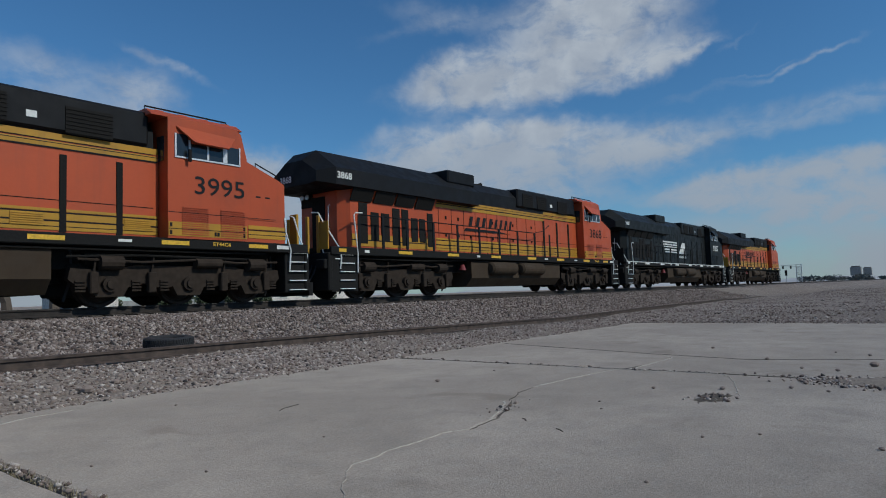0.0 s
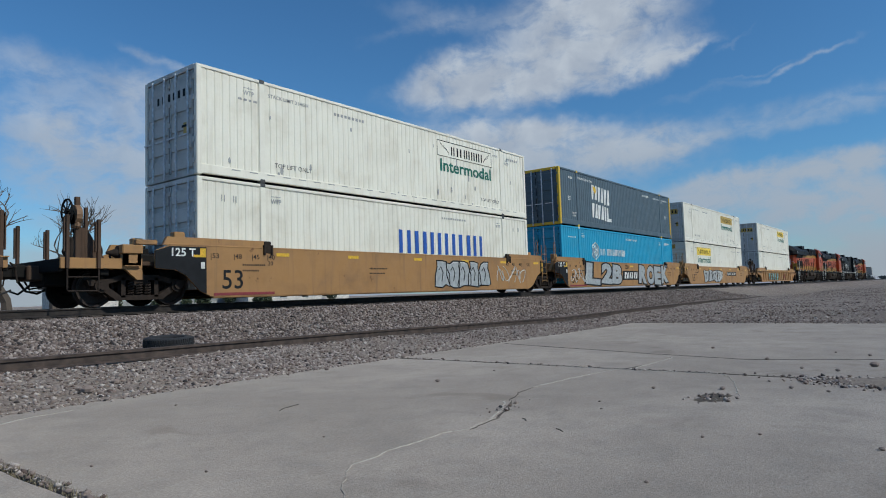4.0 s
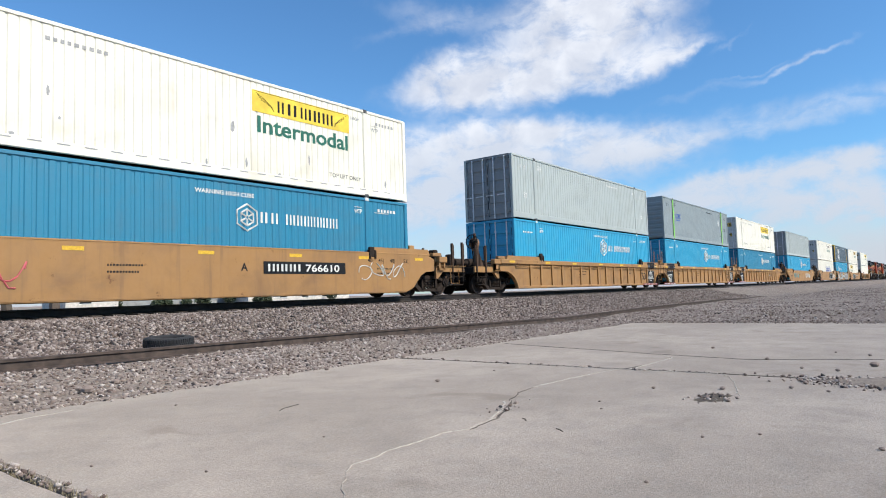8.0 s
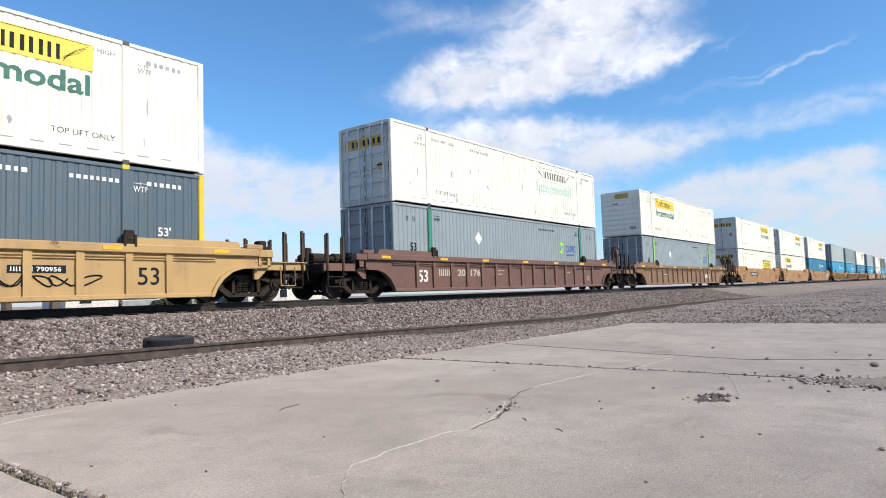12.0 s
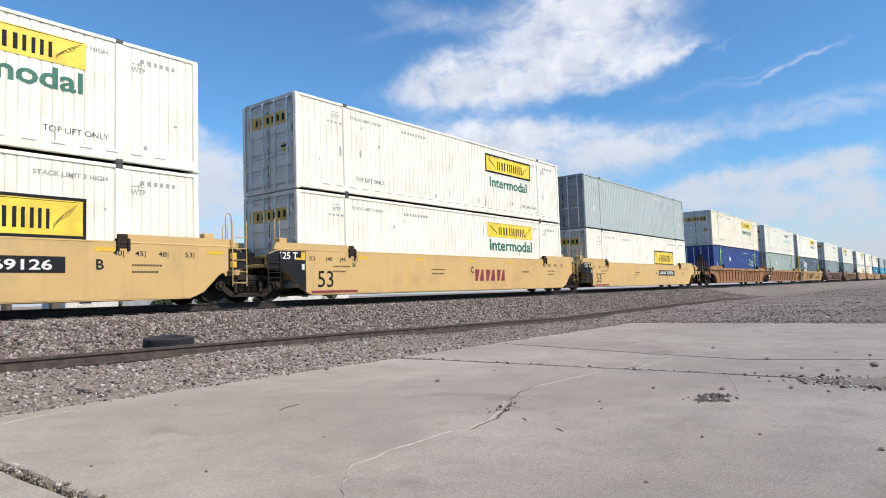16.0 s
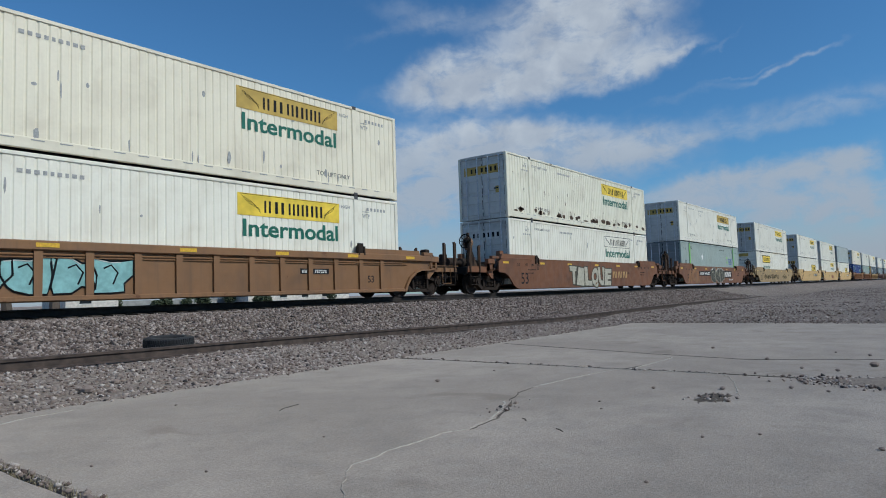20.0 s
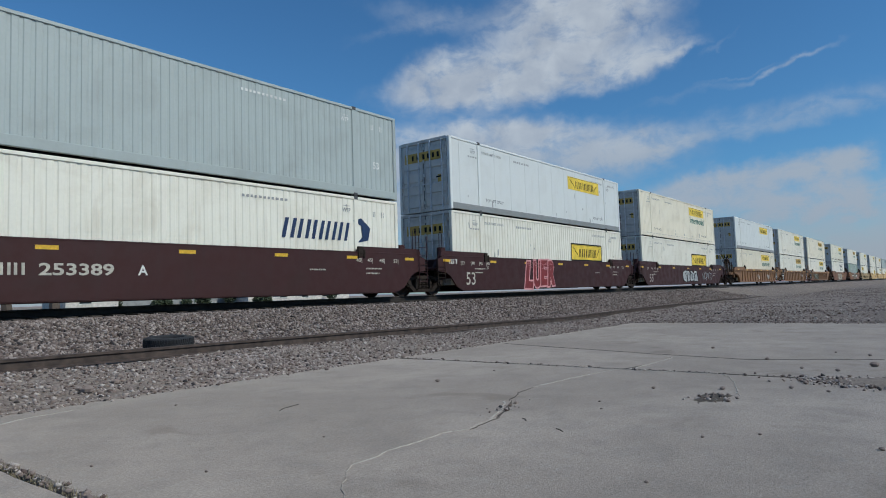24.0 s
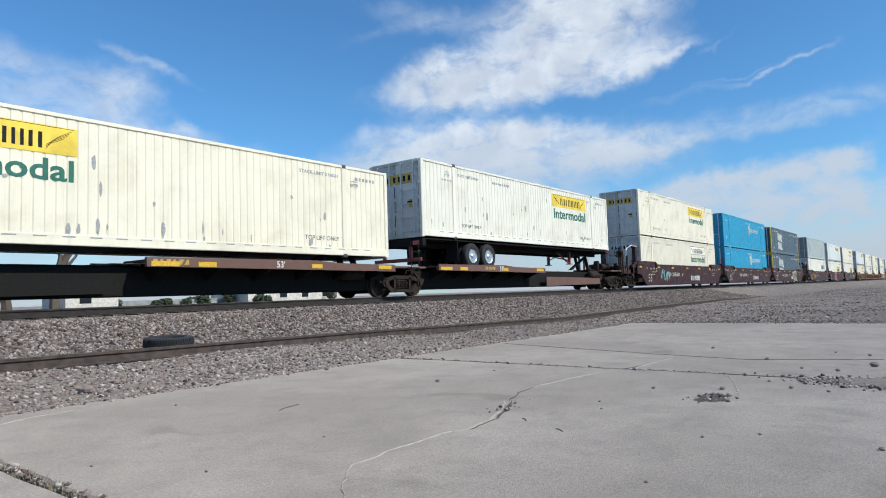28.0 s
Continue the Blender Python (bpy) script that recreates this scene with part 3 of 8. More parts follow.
sx, sy = strewn(20000, 0.5, 24, 6.66, 9.6, 3)
keep = (np.abs(sy - 8.6) > 0.09)
sx, sy = sx[keep], sy[keep]
rs = np.random.default_rng(5)
scatter("loose_gravel", np.stack([sx, sy, ground_z(sx, sy) + 0.006], 1), 0.007 + 0.030 * rs.random(len(sx)) ** 3.2, 11, "stones", "small mixed gravel along the slab edge", "gravel")
bx, by = strewn(62000, 2.0, 46, 9.3, 15.0, 4)
scatter("track_ballast", np.stack([bx, by, ground_z(bx, by) + 0.012], 1), 0.017 + 0.034 * rs.random(len(bx)) ** 1.7, 12, "ballast", "coarse pinkish railway ballast shoulder", "ballast")
fx, fy = strewn(64000, 16.9, 78, -16, 8.6, 6)
lump = np.sin(fx * 0.31 + 1.3 * np.sin(fy * 0.5)) + np.sin(fy * 0.83 - fx * 0.17) + rs.normal(0, 1.2, len(fx))
keep = lump > -0.9
fx, fy = fx[keep], fy[keep]
scatter("yard_gravel", np.stack([fx, fy, ground_z(fx, fy) + 0.006], 1), 0.009 + 0.036 * rs.random(len(fx)) ** 3.0, 13, "stones", "sparse gravel on the bare yard", "gravel")


# ---- concrete apron: slabs between joints ----
def slab(x0, x1, y0, y1, seed):
    """One cast slab with slightly broken edges."""
    rng = random.Random(seed)
    out = []
    def side(p, q, n):
        for i in range(n):
            t = i / n
            j = 0.018 if 0 < i else 0.0
            out.append((p[0] + (q[0] - p[0]) * t + rng.uniform(-j, j), p[1] + (q[1] - p[1]) * t + rng.uniform(-j, j)))
    nx, ny = max(6, int((x1 - x0) * 5)), max(6, int((y1 - y0) * 5))
    side((x0, y0), (x1, y0), nx), side((x1, y0), (x1, y1), ny), side((x1, y1), (x0, y1), nx), side((x0, y1), (x0, y0), ny)
    cx, cy = (x0 + x1) / 2, (y0 + y1) / 2
    inner = [(cx + (x - cx) * (1 - 0.012 / max(0.5, abs(x1 - x0)) * 2), cy + (y - cy) * (1 - 0.012 / max(0.5, abs(y1 - y0)) * 2)) for x, y in out]
    sh = Shape()
    sh.rings([[(x, y, -0.16) for x, y in out], [(x, y, -0.012) for x, y in out], [(x, y, 0.0) for x, y in inner]])
    return sh


pavement = tagged(new("pavement"), "worn grey concrete apron with open joints and cracks", "pavement", kind="structure")
for k, (xa, xb, ya, yb) in enumerate([(-8.6, 1.43, -12, 6.6), (1.49, 7.24, -12, 6.62), (7.27, 16.8, -12, 6.66)]):
    part("slab", slab(xa, xb, ya, yb, 40 + k), "concrete", pavement)


def crack(points, width, seed, material="dirt", z=0.004):
    """A ragged filled crack that lies in the slab's face."""
    rng = random.Random(seed)
    fine = []
    for (xa, ya), (xb, yb) in zip(points, points[1:]):
        n = max(3, int(math.hypot(xb - xa, yb - ya) / 0.06))
        for i in range(n):
            t = i / n
            fine.append((xa + (xb - xa) * t + rng.gauss(0, 0.008), ya + (yb - ya) * t + rng.gauss(0, 0.008)))
    fine.append(points[-1])
    sh, loops = Shape(), []
    for i, (x, y) in enumerate(fine):
        a, b = fine[max(0, i - 1)], fine[min(len(fine) - 1, i + 1)]
        d = Vector((b[0] - a[0], b[1] - a[1], 0)).normalized()
        w = width * rng.uniform(0.25, 1.3) * (0.4 if i in (0, len(fine) - 1) else 1)
        nx, ny = -d.y * w / 2, d.x * w / 2
        loops.append([(x - nx, y - ny, -0.01), (x + nx, y + ny, -0.01), (x + nx, y + ny, z), (x - nx, y - ny, z)])
    return sh.rings(loops)


# pale strips paint sunlit crack lips; dark ones are dirt and lip shadow
CRACKS = (
    (((2.57, 2.69), (3.0, 2.75), (3.49, 2.75), (3.69, 2.69), (4.14, 2.74)), 0.006, "chip"),
    (((3.69, 2.665), (4.14, 2.72)), 0.006, "dirt"),
    (((4.10, 2.73), (4.45, 2.83), (4.82, 3.04)), 0.020, "dirt"), (((4.06, 2.76), (4.4, 2.87), (4.78, 3.08)), 0.012, "chip"),
    (((4.82, 3.05), (5.2, 3.2), (5.57, 3.25)), 0.008, "dirt"), (((5.57, 3.26), (6.19, 3.23), (6.73, 3.16), (7.25, 3.06)), 0.006, "chip"),
    (((2.57, 2.69), (2.27, 2.45), (2.0, 2.1)), 0.002, "chip"),
    (((7.26, 6.6), (7.28, 5.0), (7.25, 3.7), (7.26, 2.68), (7.25, 1.9), (7.2, 1.2), (7.1, 0.5)), 0.030, "dirt"),
    (((7.24, 5.9), (7.23, 4.1), (7.22, 3.0), (7.23, 2.0)), 0.014, "chip"),
    (((10.0, 6.42), (9.67, 5.47), (9.3, 4.2), (9.01, 3.29), (8.71, 1.98), (9.0, 1.2), (9.21, 0.63)), 0.016, "dirt"),
    (((7.2, 2.96), (7.82, 2.92), (8.58, 2.91), (9.0, 3.2)), 0.012, "chip"), (((7.3, 3.0), (7.7, 2.95)), 0.02, "dirt"),
    (((3.5, 4.52), (3.62, 4.6), (3.8, 4.63)), 0.012, "dirt"),
    (((1.9, 6.1), (2.2, 6.25), (2.6, 6.3)), 0.010, "chip"),
    (((5.9, 1.45), (6.5, 1.62), (7.0, 1.8), (7.26, 1.95)), 0.006, "chip"), (((4.2, 2.55), (4.12, 2.48)), 0.009, "dirt"), (((4.0, 2.15), (3.93, 2.08)), 0.008, "dirt"),
)
for k, (pts, wd, mt) in enumerate(CRACKS):
    part("crack", crack(pts, wd, 60 + k, mt), mt, pavement)


def patch(cx, cy, rx, ry, z0, z1, seed):
    """A low ragged heap or hole fill."""
    rng = random.Random(seed)
    n, loops = 22, []
    rr = [0.7 + 0.5 * rng.random() for _ in range(n)]
    for s, z in ((1.0, z0), (0.75, z0 + (z1 - z0) * 0.6), (0.35, z1), (0.02, z1)):
        loops.append([(cx + rx * s * rr[i] * math.cos(i / n * 6.283), cy + ry * s * rr[i] * math.sin(i / n * 6.283), z) for i in range(n)])
    return Shape().rings(loops)


part("broken_patch", patch(5.69, 1.6, 0.24, 0.13, 0.001, 0.008, 5), "dirt", pavement, "shallow broken hole filled with dirt")
tagged(part("dirt_drift", patch(7.12, 0.45, 0.34, 0.55, 0.001, 0.03, 8), "drift"), "low drift of dirt on the concrete", "dirt", kind="stuff")
rp = np.random.default_rng(21)
px = np.concatenate([rp.normal(7.1, 0.17, 1500), rp.normal(5.7, 0.13, 60), rp.normal(1.46, 0.03, 260), rp.normal(7.26, 0.04, 150), rp.normal(4.5, 0.22, 26)])
py = np.concatenate([rp.normal(0.42, 0.33, 1500), rp.normal(1.6, 0.09, 60), rp.uniform(2.5, 6.5, 260), rp.uniform(0.5, 6.5, 150), rp.normal(2.87, 0.05, 26)])
scatter("slab_debris", np.stack([px, py, np.full(len(px), 0.008)], 1), 0.006 + 0.022 * rp.random(len(px)) ** 2, 14, "stones", "small stones gathered in joints and drifts on concrete", "gravel")
ex, ey = rp.uniform(1.6, 16.6, 900), 6.62 - np.abs(rp.normal(0, 0.05, 900))
scatter("edge_gravel", np.stack([ex, ey, np.full(900, 0.008)], 1), 0.006 + 0.018 * rp.random(900) ** 2, 15, "stones", "gravel spilled over the slab edge", "gravel")
lx, ly = 16.75 - np.abs(rp.normal(0, 0.12, 700)), rp.uniform(-3, 6.6, 700)
scatter("end_gravel", np.stack([lx, ly, np.full(700, 0.008)], 1), 0.008 + 0.02 * rp.random(700) ** 2, 16, "stones", "gravel spilled over the far slab end", "gravel")


def pebble(x, y, r, seed):
    rng = random.Random(seed)
    sh, loops = Shape(), []
    for s, z in ((0.5, 0.0), (0.95, 0.35), (0.9, 0.75), (0.4, 1.15)):
        loops.append([(r * s * rng.uniform(0.8, 1.15) * math.cos(i * 0.785), 0.8 * r * s * rng.uniform(0.8, 1.15) * math.sin(i * 0.785), r * z * 0.8) for i in range(8)])
    return part("pebble", sh.rings(loops), "stones", at=pose(x, y, 0.0, 0, 0, rng.uniform(0, 360)))


for k, (x, y, r) in enumerate([(8.47, 0.67, 0.055), (8.78, 1.8, 0.032), (5.98, 2.21, 0.022), (5.48, 4.38, 0.03), (4.2, 1.26, 0.014), (3.11, 1.21, 0.013), (1.76, 4.02, 0.014), (2.06, 3.31, 0.013),
                               (3.21, 5.64, 0.015), (10.06, 2.79, 0.03), (7.33, 6.5, 0.05), (5.74, 6.42, 0.04), (6.18, 1.65, 0.03), (4.44, 0.98, 0.015), (4.36, 0.34, 0.02), (6.51, 4.33, 0.016),
                               (8.0, 1.3, 0.025), (7.9, 0.95, 0.03), (6.5, 1.15, 0.025), (6.4, 0.85, 0.02), (9.6, 0.8, 0.03), (9.9, 1.2, 0.02), (3.0, 3.4, 0.01), (5.1, 2.35, 0.014), (4.8, 2.2, 0.012)]):
    tagged(pebble(x, y, r, 80 + k), "grey brown pebble lying on the concrete", "pebble", group="pebbles on the slab")
for k, (x, y, r) in enumerate([(3.04, 7.05, 0.09), (3.46, 7.32, 0.06), (4.72, 7.01, 0.07), (4.55, 7.05, 0.05)]):
    o = pebble(x, y, r, 180 + k)
    o.location.z = float(ground_z(np.array([x]), np.array([y]))[0]) - 0.01
    tagged(o, "larger pale stone in the gravel", "stone", group="larger stones")


def grass_tufts():
    rng = random.Random(9)
    sh = Shape()
    for _ in range(420):
        x, y = 1.46 + rng.gauss(0, 0.02), rng.uniform(2.4, 6.4)
        h, a, l = rng.uniform(0.01, 0.045), rng.uniform(0, 6.28), rng.uniform(0.005, 0.03)
        w = 0.003
        sh.add([(x - w, y, -0.02), (x + w, y, -0.02), (x + l * math.cos(a), y + l * math.sin(a), h)], [(0, 1, 2)])
    return tagged(part("dry_grass", sh, "grass"), "dry grass blades growing in the slab joint", "grass", kind="stuff")


grass_tufts()


# ---- rails and sleepers ----
def rail_outline(h=0.17):
    return [(-0.07, -h), (0.07, -h), (0.07, -h + 0.012), (0.012, -h + 0.03), (0.010, -0.045), (0.036, -0.035), (0.036, -0.006), (0.028, 0.0), (-0.028, 0.0), (-0.036, -0.006), (-0.036, -0.035), (-0.010, -0.045), (-0.012, -h + 0.03), (-0.07, -h + 0.012)]


main_track = tagged(new("railway_track"), "main line track with bright-headed rails on ballast", "track", kind="structure")
main_track.matrix_basis = pose(0, TRACK_Y, RAIL_Z)
for s in (-1, 1):
    part("rail", Shape().prism(rail_outline(), "x", -400, 4500), "rail_used", main_track, at=pose(0, s * 0.753, 0))
sleeper = Shape().box(-0.11, 0.11, -1.3, 1.3, -0.36, -0.175, 0.01).mesh("sleeper")
for k in range(130):
    part("sleeper", sleeper, "wood", main_track, at=pose(-6 + 0.5 * k, 0, 0))
old = Shape()
loops = []
for x, y, z in RUST_RAIL:
    z -= max(0.0, x - 26) * 0.0062      # it sinks into the ground far off
    loops.append([(x, y + u, z + w) for u, w in rail_outline(0.15)])
old.rings(loops)
n_old = tagged(part("rusty_rail", old, "rail"), "single rusty rail half sunk in gravel", "rail", kind="structure")


# ---- old tyre ----
def tyre_mesh(R, W, r):
    prof = []
    for i in range(14):
        a = 2 * math.pi * i / 14
        c, s = math.cos(a), math.sin(a)
        prof.append((math.copysign(abs(s) ** 0.6, s) * W / 2, (R + r) / 2 + math.copysign(abs(c) ** 0.6, c) * (R - r) / 2))
    n, loops = 40, []
    for k in range(n + 1):
        a = 2 * math.pi * k / n
        loops.append([(rr * math.cos(a), rr * math.sin(a), z) for z, rr in prof])
    return Shape().rings(loops, closed=False)


tyre = thing("tyre", "worn black car tyre lying flat in the gravel", "tyre")
tyre.matrix_basis = pose(5.08, 9.12, 0.335, 2, -2, 20)
part("carcass", tyre_mesh(0.345, 0.21, 0.20), "rubber", tyre)
tread = Shape()
for k in range(60):
    a = 2 * math.pi * k / 60
    for zc in (-0.06, 0.0, 0.06):
        m = Matrix.Rotation(a + (0.05 if zc == 0 else 0), 4, "Z")
        q = Shape().box(0.335, 0.352, -0.012, 0.012, zc - 0.026, zc + 0.026)
        tread.add([m @ Vector(v) for v in q.v], q.f)
part("tread", tread, "rubber", tyre)


# ---- containers ----
CL, CW, CH = 8.077, 1.295, 2.896      # half length, half width, height
CAST_X = CL - 1.98                    # the lifting points that sit in from the ends
RIDERS = []                           # every thing that travels with the train: (thing, place along the train, height)


def corrugated(x0, x1, pitch, depth, flat):
    """Outline of a trapezoidal sheet from x0 to x1, its crests at y = 0."""
    n = max(1, round((x1 - x0) / pitch))
    p = (x1 - x0) / n
    pts = []
    for i in range(n):
        a = x0 + i * p
        pts += [(a, 0.0), (a + p * flat, 0.0), (a + p * (flat + 0.12), depth), (a + p * 0.90, depth)]
    return pts + [(x1, 0.0)]


def side_sheet(kind):
    """One bent sheet from end to end, facing -y."""
    def make():
        e, pts = 0.10, []
        if kind == "smooth":
            pts = [(-CL + e, 0.0)]
            for i in range(13):
                x = -CL + 1.25 * (i + 0.5)
                pts += [(x - 0.008, 0.0), (x - 0.005, 0.005), (x + 0.005, 0.005), (x + 0.008, 0.0)]
            pts.append((CL - e, 0.0))
        else:
            for a, b in ((-CL + e, -CAST_X - 0.09), (-CAST_X + 0.09, CAST_X - 0.09), (CAST_X + 0.09, CL - e)):
                pts += corrugated(a, b, 0.225 if kind == "fine" else 0.215, 0.016 if kind == "fine" else 0.017, 0.5 if kind == "fine" else 0.68)
        v = [(x, y, z) for x, y in pts for z in (0.16, CH - 0.10)]
        return Shape().add(v, [(2 * i, 2 * i + 2, 2 * i + 3, 2 * i + 1) for i in range(len(pts) - 1)])
    return cached(("side_panel", kind), make)


def container(name, label, body, x_front, z, sides="fine", door="door_grey", bottom_rail=0.16, edge="", flip=False, casting="casting", group="containers on the train"):
    """A 53-foot container; its doors face the train's tail unless flip is set."""
    c = thing(name, label, "container", group)
    near, far = pose(0, -CW + 0.03, 0), pose(0, CW - 0.03, 0, 0, 0, 180)
    ends = edge or body
    part("side_panel", side_sheet(sides), body, c, at=near)
    part("side_panel", side_sheet(sides), body, c, at=far)
    part("roof", cached("roof", lambda: Shape().box(-CL + 0.05, CL - 0.05, -CW + 0.05, CW - 0.05, CH - 0.05, CH - 0.015)), body, c)
    part("floor", cached("floor_pan", lambda: Shape().box(-CL + 0.05, CL - 0.05, -CW + 0.05, CW - 0.05, 0.10, 0.16)), "soot", c)
    for s in (-1, 1):
        part("top_rail", cached(("top_rail",), lambda: Shape().box(-CL + 0.12, CL - 0.12, -0.04, 0.04, CH - 0.11, CH - 0.02, 0.012)), body, c, at=pose(0, s * (CW - 0.045), 0))
        part("bottom_rail", cached(("bottom_rail", bottom_rail), lambda: Shape().box(-CL + 0.12, CL - 0.12, -0.05, 0.05, 0.06, bottom_rail, 0.012)), "band_grey" if sides == "smooth" else body, c, at=pose(0, s * (CW - 0.052), 0))
        for e in (-1, 1):
            part("corner_post", cached(("corner_post",), lambda: Shape().box(-0.075, 0.075, -0.075, 0.075, 0.02, CH - 0.02, 0.02)), ends if e < 0 or edge else body, c, at=pose(e * (CL - 0.078), s * (CW - 0.078), 0))
            part("lifting_post", cached(("lifting_post",), lambda: Shape().box(-0.085, 0.085, -0.03, 0.03, 0.10, CH - 0.08, 0.01)), body, c, at=pose(e * CAST_X, s * (CW - 0.034), 0))
            for zc in (0.0, CH - 0.115):
                part("casting", cached(("casting",), lambda: Shape().box(-0.085, 0.085, -0.08, 0.08, 0.0, 0.115, 0.012)), casting, c, at=pose(e * CAST_X, s * (CW - 0.076), zc))
    turn = pose(0, 0, 0, 0, 0, 180) if flip else None
    # the closed end
    part("end_wall", cached(("end_wall",), lambda: end_wall()), body, c, at=turn)
    # the door end
    part("door_header", cached(("door_header",), lambda: Shape().box(-CL, -CL + 0.12, -CW + 0.15, CW - 0.15, CH - 0.14, CH - 0.01, 0.01)), ends if edge else door, c, at=turn)
    part("door_sill", cached(("door_sill",), lambda: Shape().box(-CL, -CL + 0.12, -CW + 0.15, CW - 0.15, 0.02, 0.16, 0.01)), ends if edge else door, c, at=turn)
    part("door_seal", cached(("door_seal",), door_seal), "soot" if door != "door_grey" else "casting", c, at=turn)
    for s in (-1, 1):
        d = part("door", cached(("door",), lambda: door_leaf()), door, c, at=(turn or Matrix()) @ pose(-CL + 0.05, s * 0.575, 0.16))
        for y in (-0.33, 0.25):
            r = part("lock_rod", cached(("lock_rod",), lambda: Shape().cyl((0, 0, 1.33), "z", 0.030, 2.74, 8).box(-0.03, 0.015, -0.035, 0.035, 0.35, 0.42).box(-0.03, 0.015, -0.035, 0.035, 2.2, 2.27).box(-0.035, -0.01, -0.02, 0.40, 0.98, 1.02)), "zinc", d, at=pose(-0.062, y, -0.06))
    c.matrix_basis = pose(0, 0, 0)
    RIDERS.append((c, x_front - CL, z))
    return c


def end_wall():
    """A closed end with horizontal corrugations, one bent sheet."""
    prof = [(CL - 0.10, 0.05)]
    z = 0.12
    while z < CH - 0.45:
        prof += [(CL - 0.03, z), (CL - 0.005, z + 0.05), (CL - 0.005, z + 0.19), (CL - 0.03, z + 0.24)]
        z += 0.31
    prof += [(CL - 0.03, CH - 0.05), (CL - 0.10, CH - 0.05)]
    return Shape().prism(prof, "y", -CW + 0.14, CW - 0.14)


def door_leaf():
    """A pressed door leaf: five pans with deep seams, an edge frame and hinge blocks."""
    sh = Shape().box(-0.012, 0.03, -0.565, 0.565, 0.0, 2.59, 0.01)
    for i in range(5):
        z = 0.07 + i * 0.505
        sh.box(-0.052, -0.012, -0.49, 0.49, z, z + 0.36, 0.03)
    for y in (-0.555, 0.525):
        sh.box(-0.045, -0.012, y, y + 0.03, 0.02, 2.57)
    for i in range(5):
        z = 0.16 + i * 0.54
        sh.box(-0.07, 0.02, -0.62, -0.52, z, z + 0.13, 0.012)
    return sh


def door_seal():
    """Dark rubber between and around the two leaves."""
    sh = Shape().box(-CL + 0.005, -CL + 0.06, -0.022, 0.022, 0.16, CH - 0.14)
    for s in (-1, 1):
        sh.box(-CL + 0.01, -CL + 0.06, min(s * 1.135, s * 1.16), max(s * 1.135, s * 1.16), 0.16, CH - 0.14)
    return sh


FACE = -CW + 0.0255


def stamp(sh, word, x, z, h, width=0.0):
    """Adds a stencilled word to a shape: centre x, foot z, cap height h."""
    me = letters(word)
    k = width / me["wide"] if width else h * 0.86
    sh.add([(x + v.co.x * k, FACE - 0.002, z + v.co.z * h) for v in me.vertices], [tuple(p.vertices) for p in me.polygons])


def small_marks(c, m="faint_mark", seed=0, style="plain"):
    """Stencilled notes on the near side: what can be read as words, serial lines as plain bars."""
    def make():
        rng, sh = random.Random(seed % 4), Shape()
        def line(x0, x1, z, h=0.07):
            b = bars(x0, x1, z, z + h, FACE, max(3, int((x1 - x0) / 0.13)), 0, 0.7, 0.002, rng.random())
            sh.add(b.v, b.f)
        def lift(x, z=2.36):
            stamp(sh, "WTP", x, z, 0.13, 0.34)
            sh.box(x - 0.16, x + 0.16, FACE - 0.002, FACE, z + 0.19, z + 0.205).box(x - 0.008, x + 0.008, FACE - 0.002, FACE, z + 0.16, z + 0.24)
        if style != "plain":
            line(CAST_X + 0.5, CAST_X + 1.35, 2.46, 0.10)
        if style == "signed":
            lift(-CAST_X - 0.42), lift(CAST_X + 0.45, 2.22)
            line(-CAST_X - 0.75, -CAST_X - 0.15, 2.20, 0.06), line(-CAST_X + 2.7, -CAST_X + 4.0, 2.44, 0.09)
            stamp(sh, "STACK LIMIT 3 HIGH", -CAST_X + 0.95, 2.46, 0.10, 1.45)
            stamp(sh, "STACK LIMIT 3 HIGH", CAST_X - 1.0, 2.46, 0.10, 1.5)
        elif style == "blue":
            lift(-CAST_X + 0.45), lift(CAST_X - 0.4)
            stamp(sh, "WARNING HIGH CUBE", CAST_X - 5.2, 2.46, 0.11, 1.75)
            line(-CAST_X - 1.2, -CAST_X - 0.4, 2.30, 0.07)
            sh.box(CAST_X + 0.35, CAST_X + 1.0, FACE - 0.002, FACE, 2.42, 2.44)
        elif style == "slate":
            stamp(sh, "STACKING THREE HIGH ONLY", -CAST_X + 1.0, 2.47, 0.12, 1.75)
            stamp(sh, "TOP LIFT", -CAST_X - 0.42, 0.62, 0.09, 0.5), stamp(sh, "ONLY", -CAST_X - 0.42, 0.49, 0.09, 0.3)
            line(CAST_X - 3.1, CAST_X - 2.0, 2.46, 0.10), line(CAST_X - 1.2, CAST_X - 0.15, 2.46, 0.09), line(-CAST_X - 0.9, -CAST_X - 0.5, 2.4, 0.12)
            lift(CAST_X + 0.35, 2.3)
        else:
            lift(-CAST_X + 0.45), lift(CAST_X - 0.4), line(CAST_X - 4.2, CAST_X - 2.7, 2.48)
            for x in (-CL + 0.75, -CL + 1.1, CL - 0.75, CL - 1.15):
                sh.box(x - 0.05, x - 0.025, FACE - 0.002, FACE, 2.28, 2.46).box(x + 0.025, x + 0.05, FACE - 0.002, FACE, 2.28, 2.46)
        return sh
    tagged(part("stencil", cached(("stencil", style, seed % 4), make), m, c), kind="stuff")


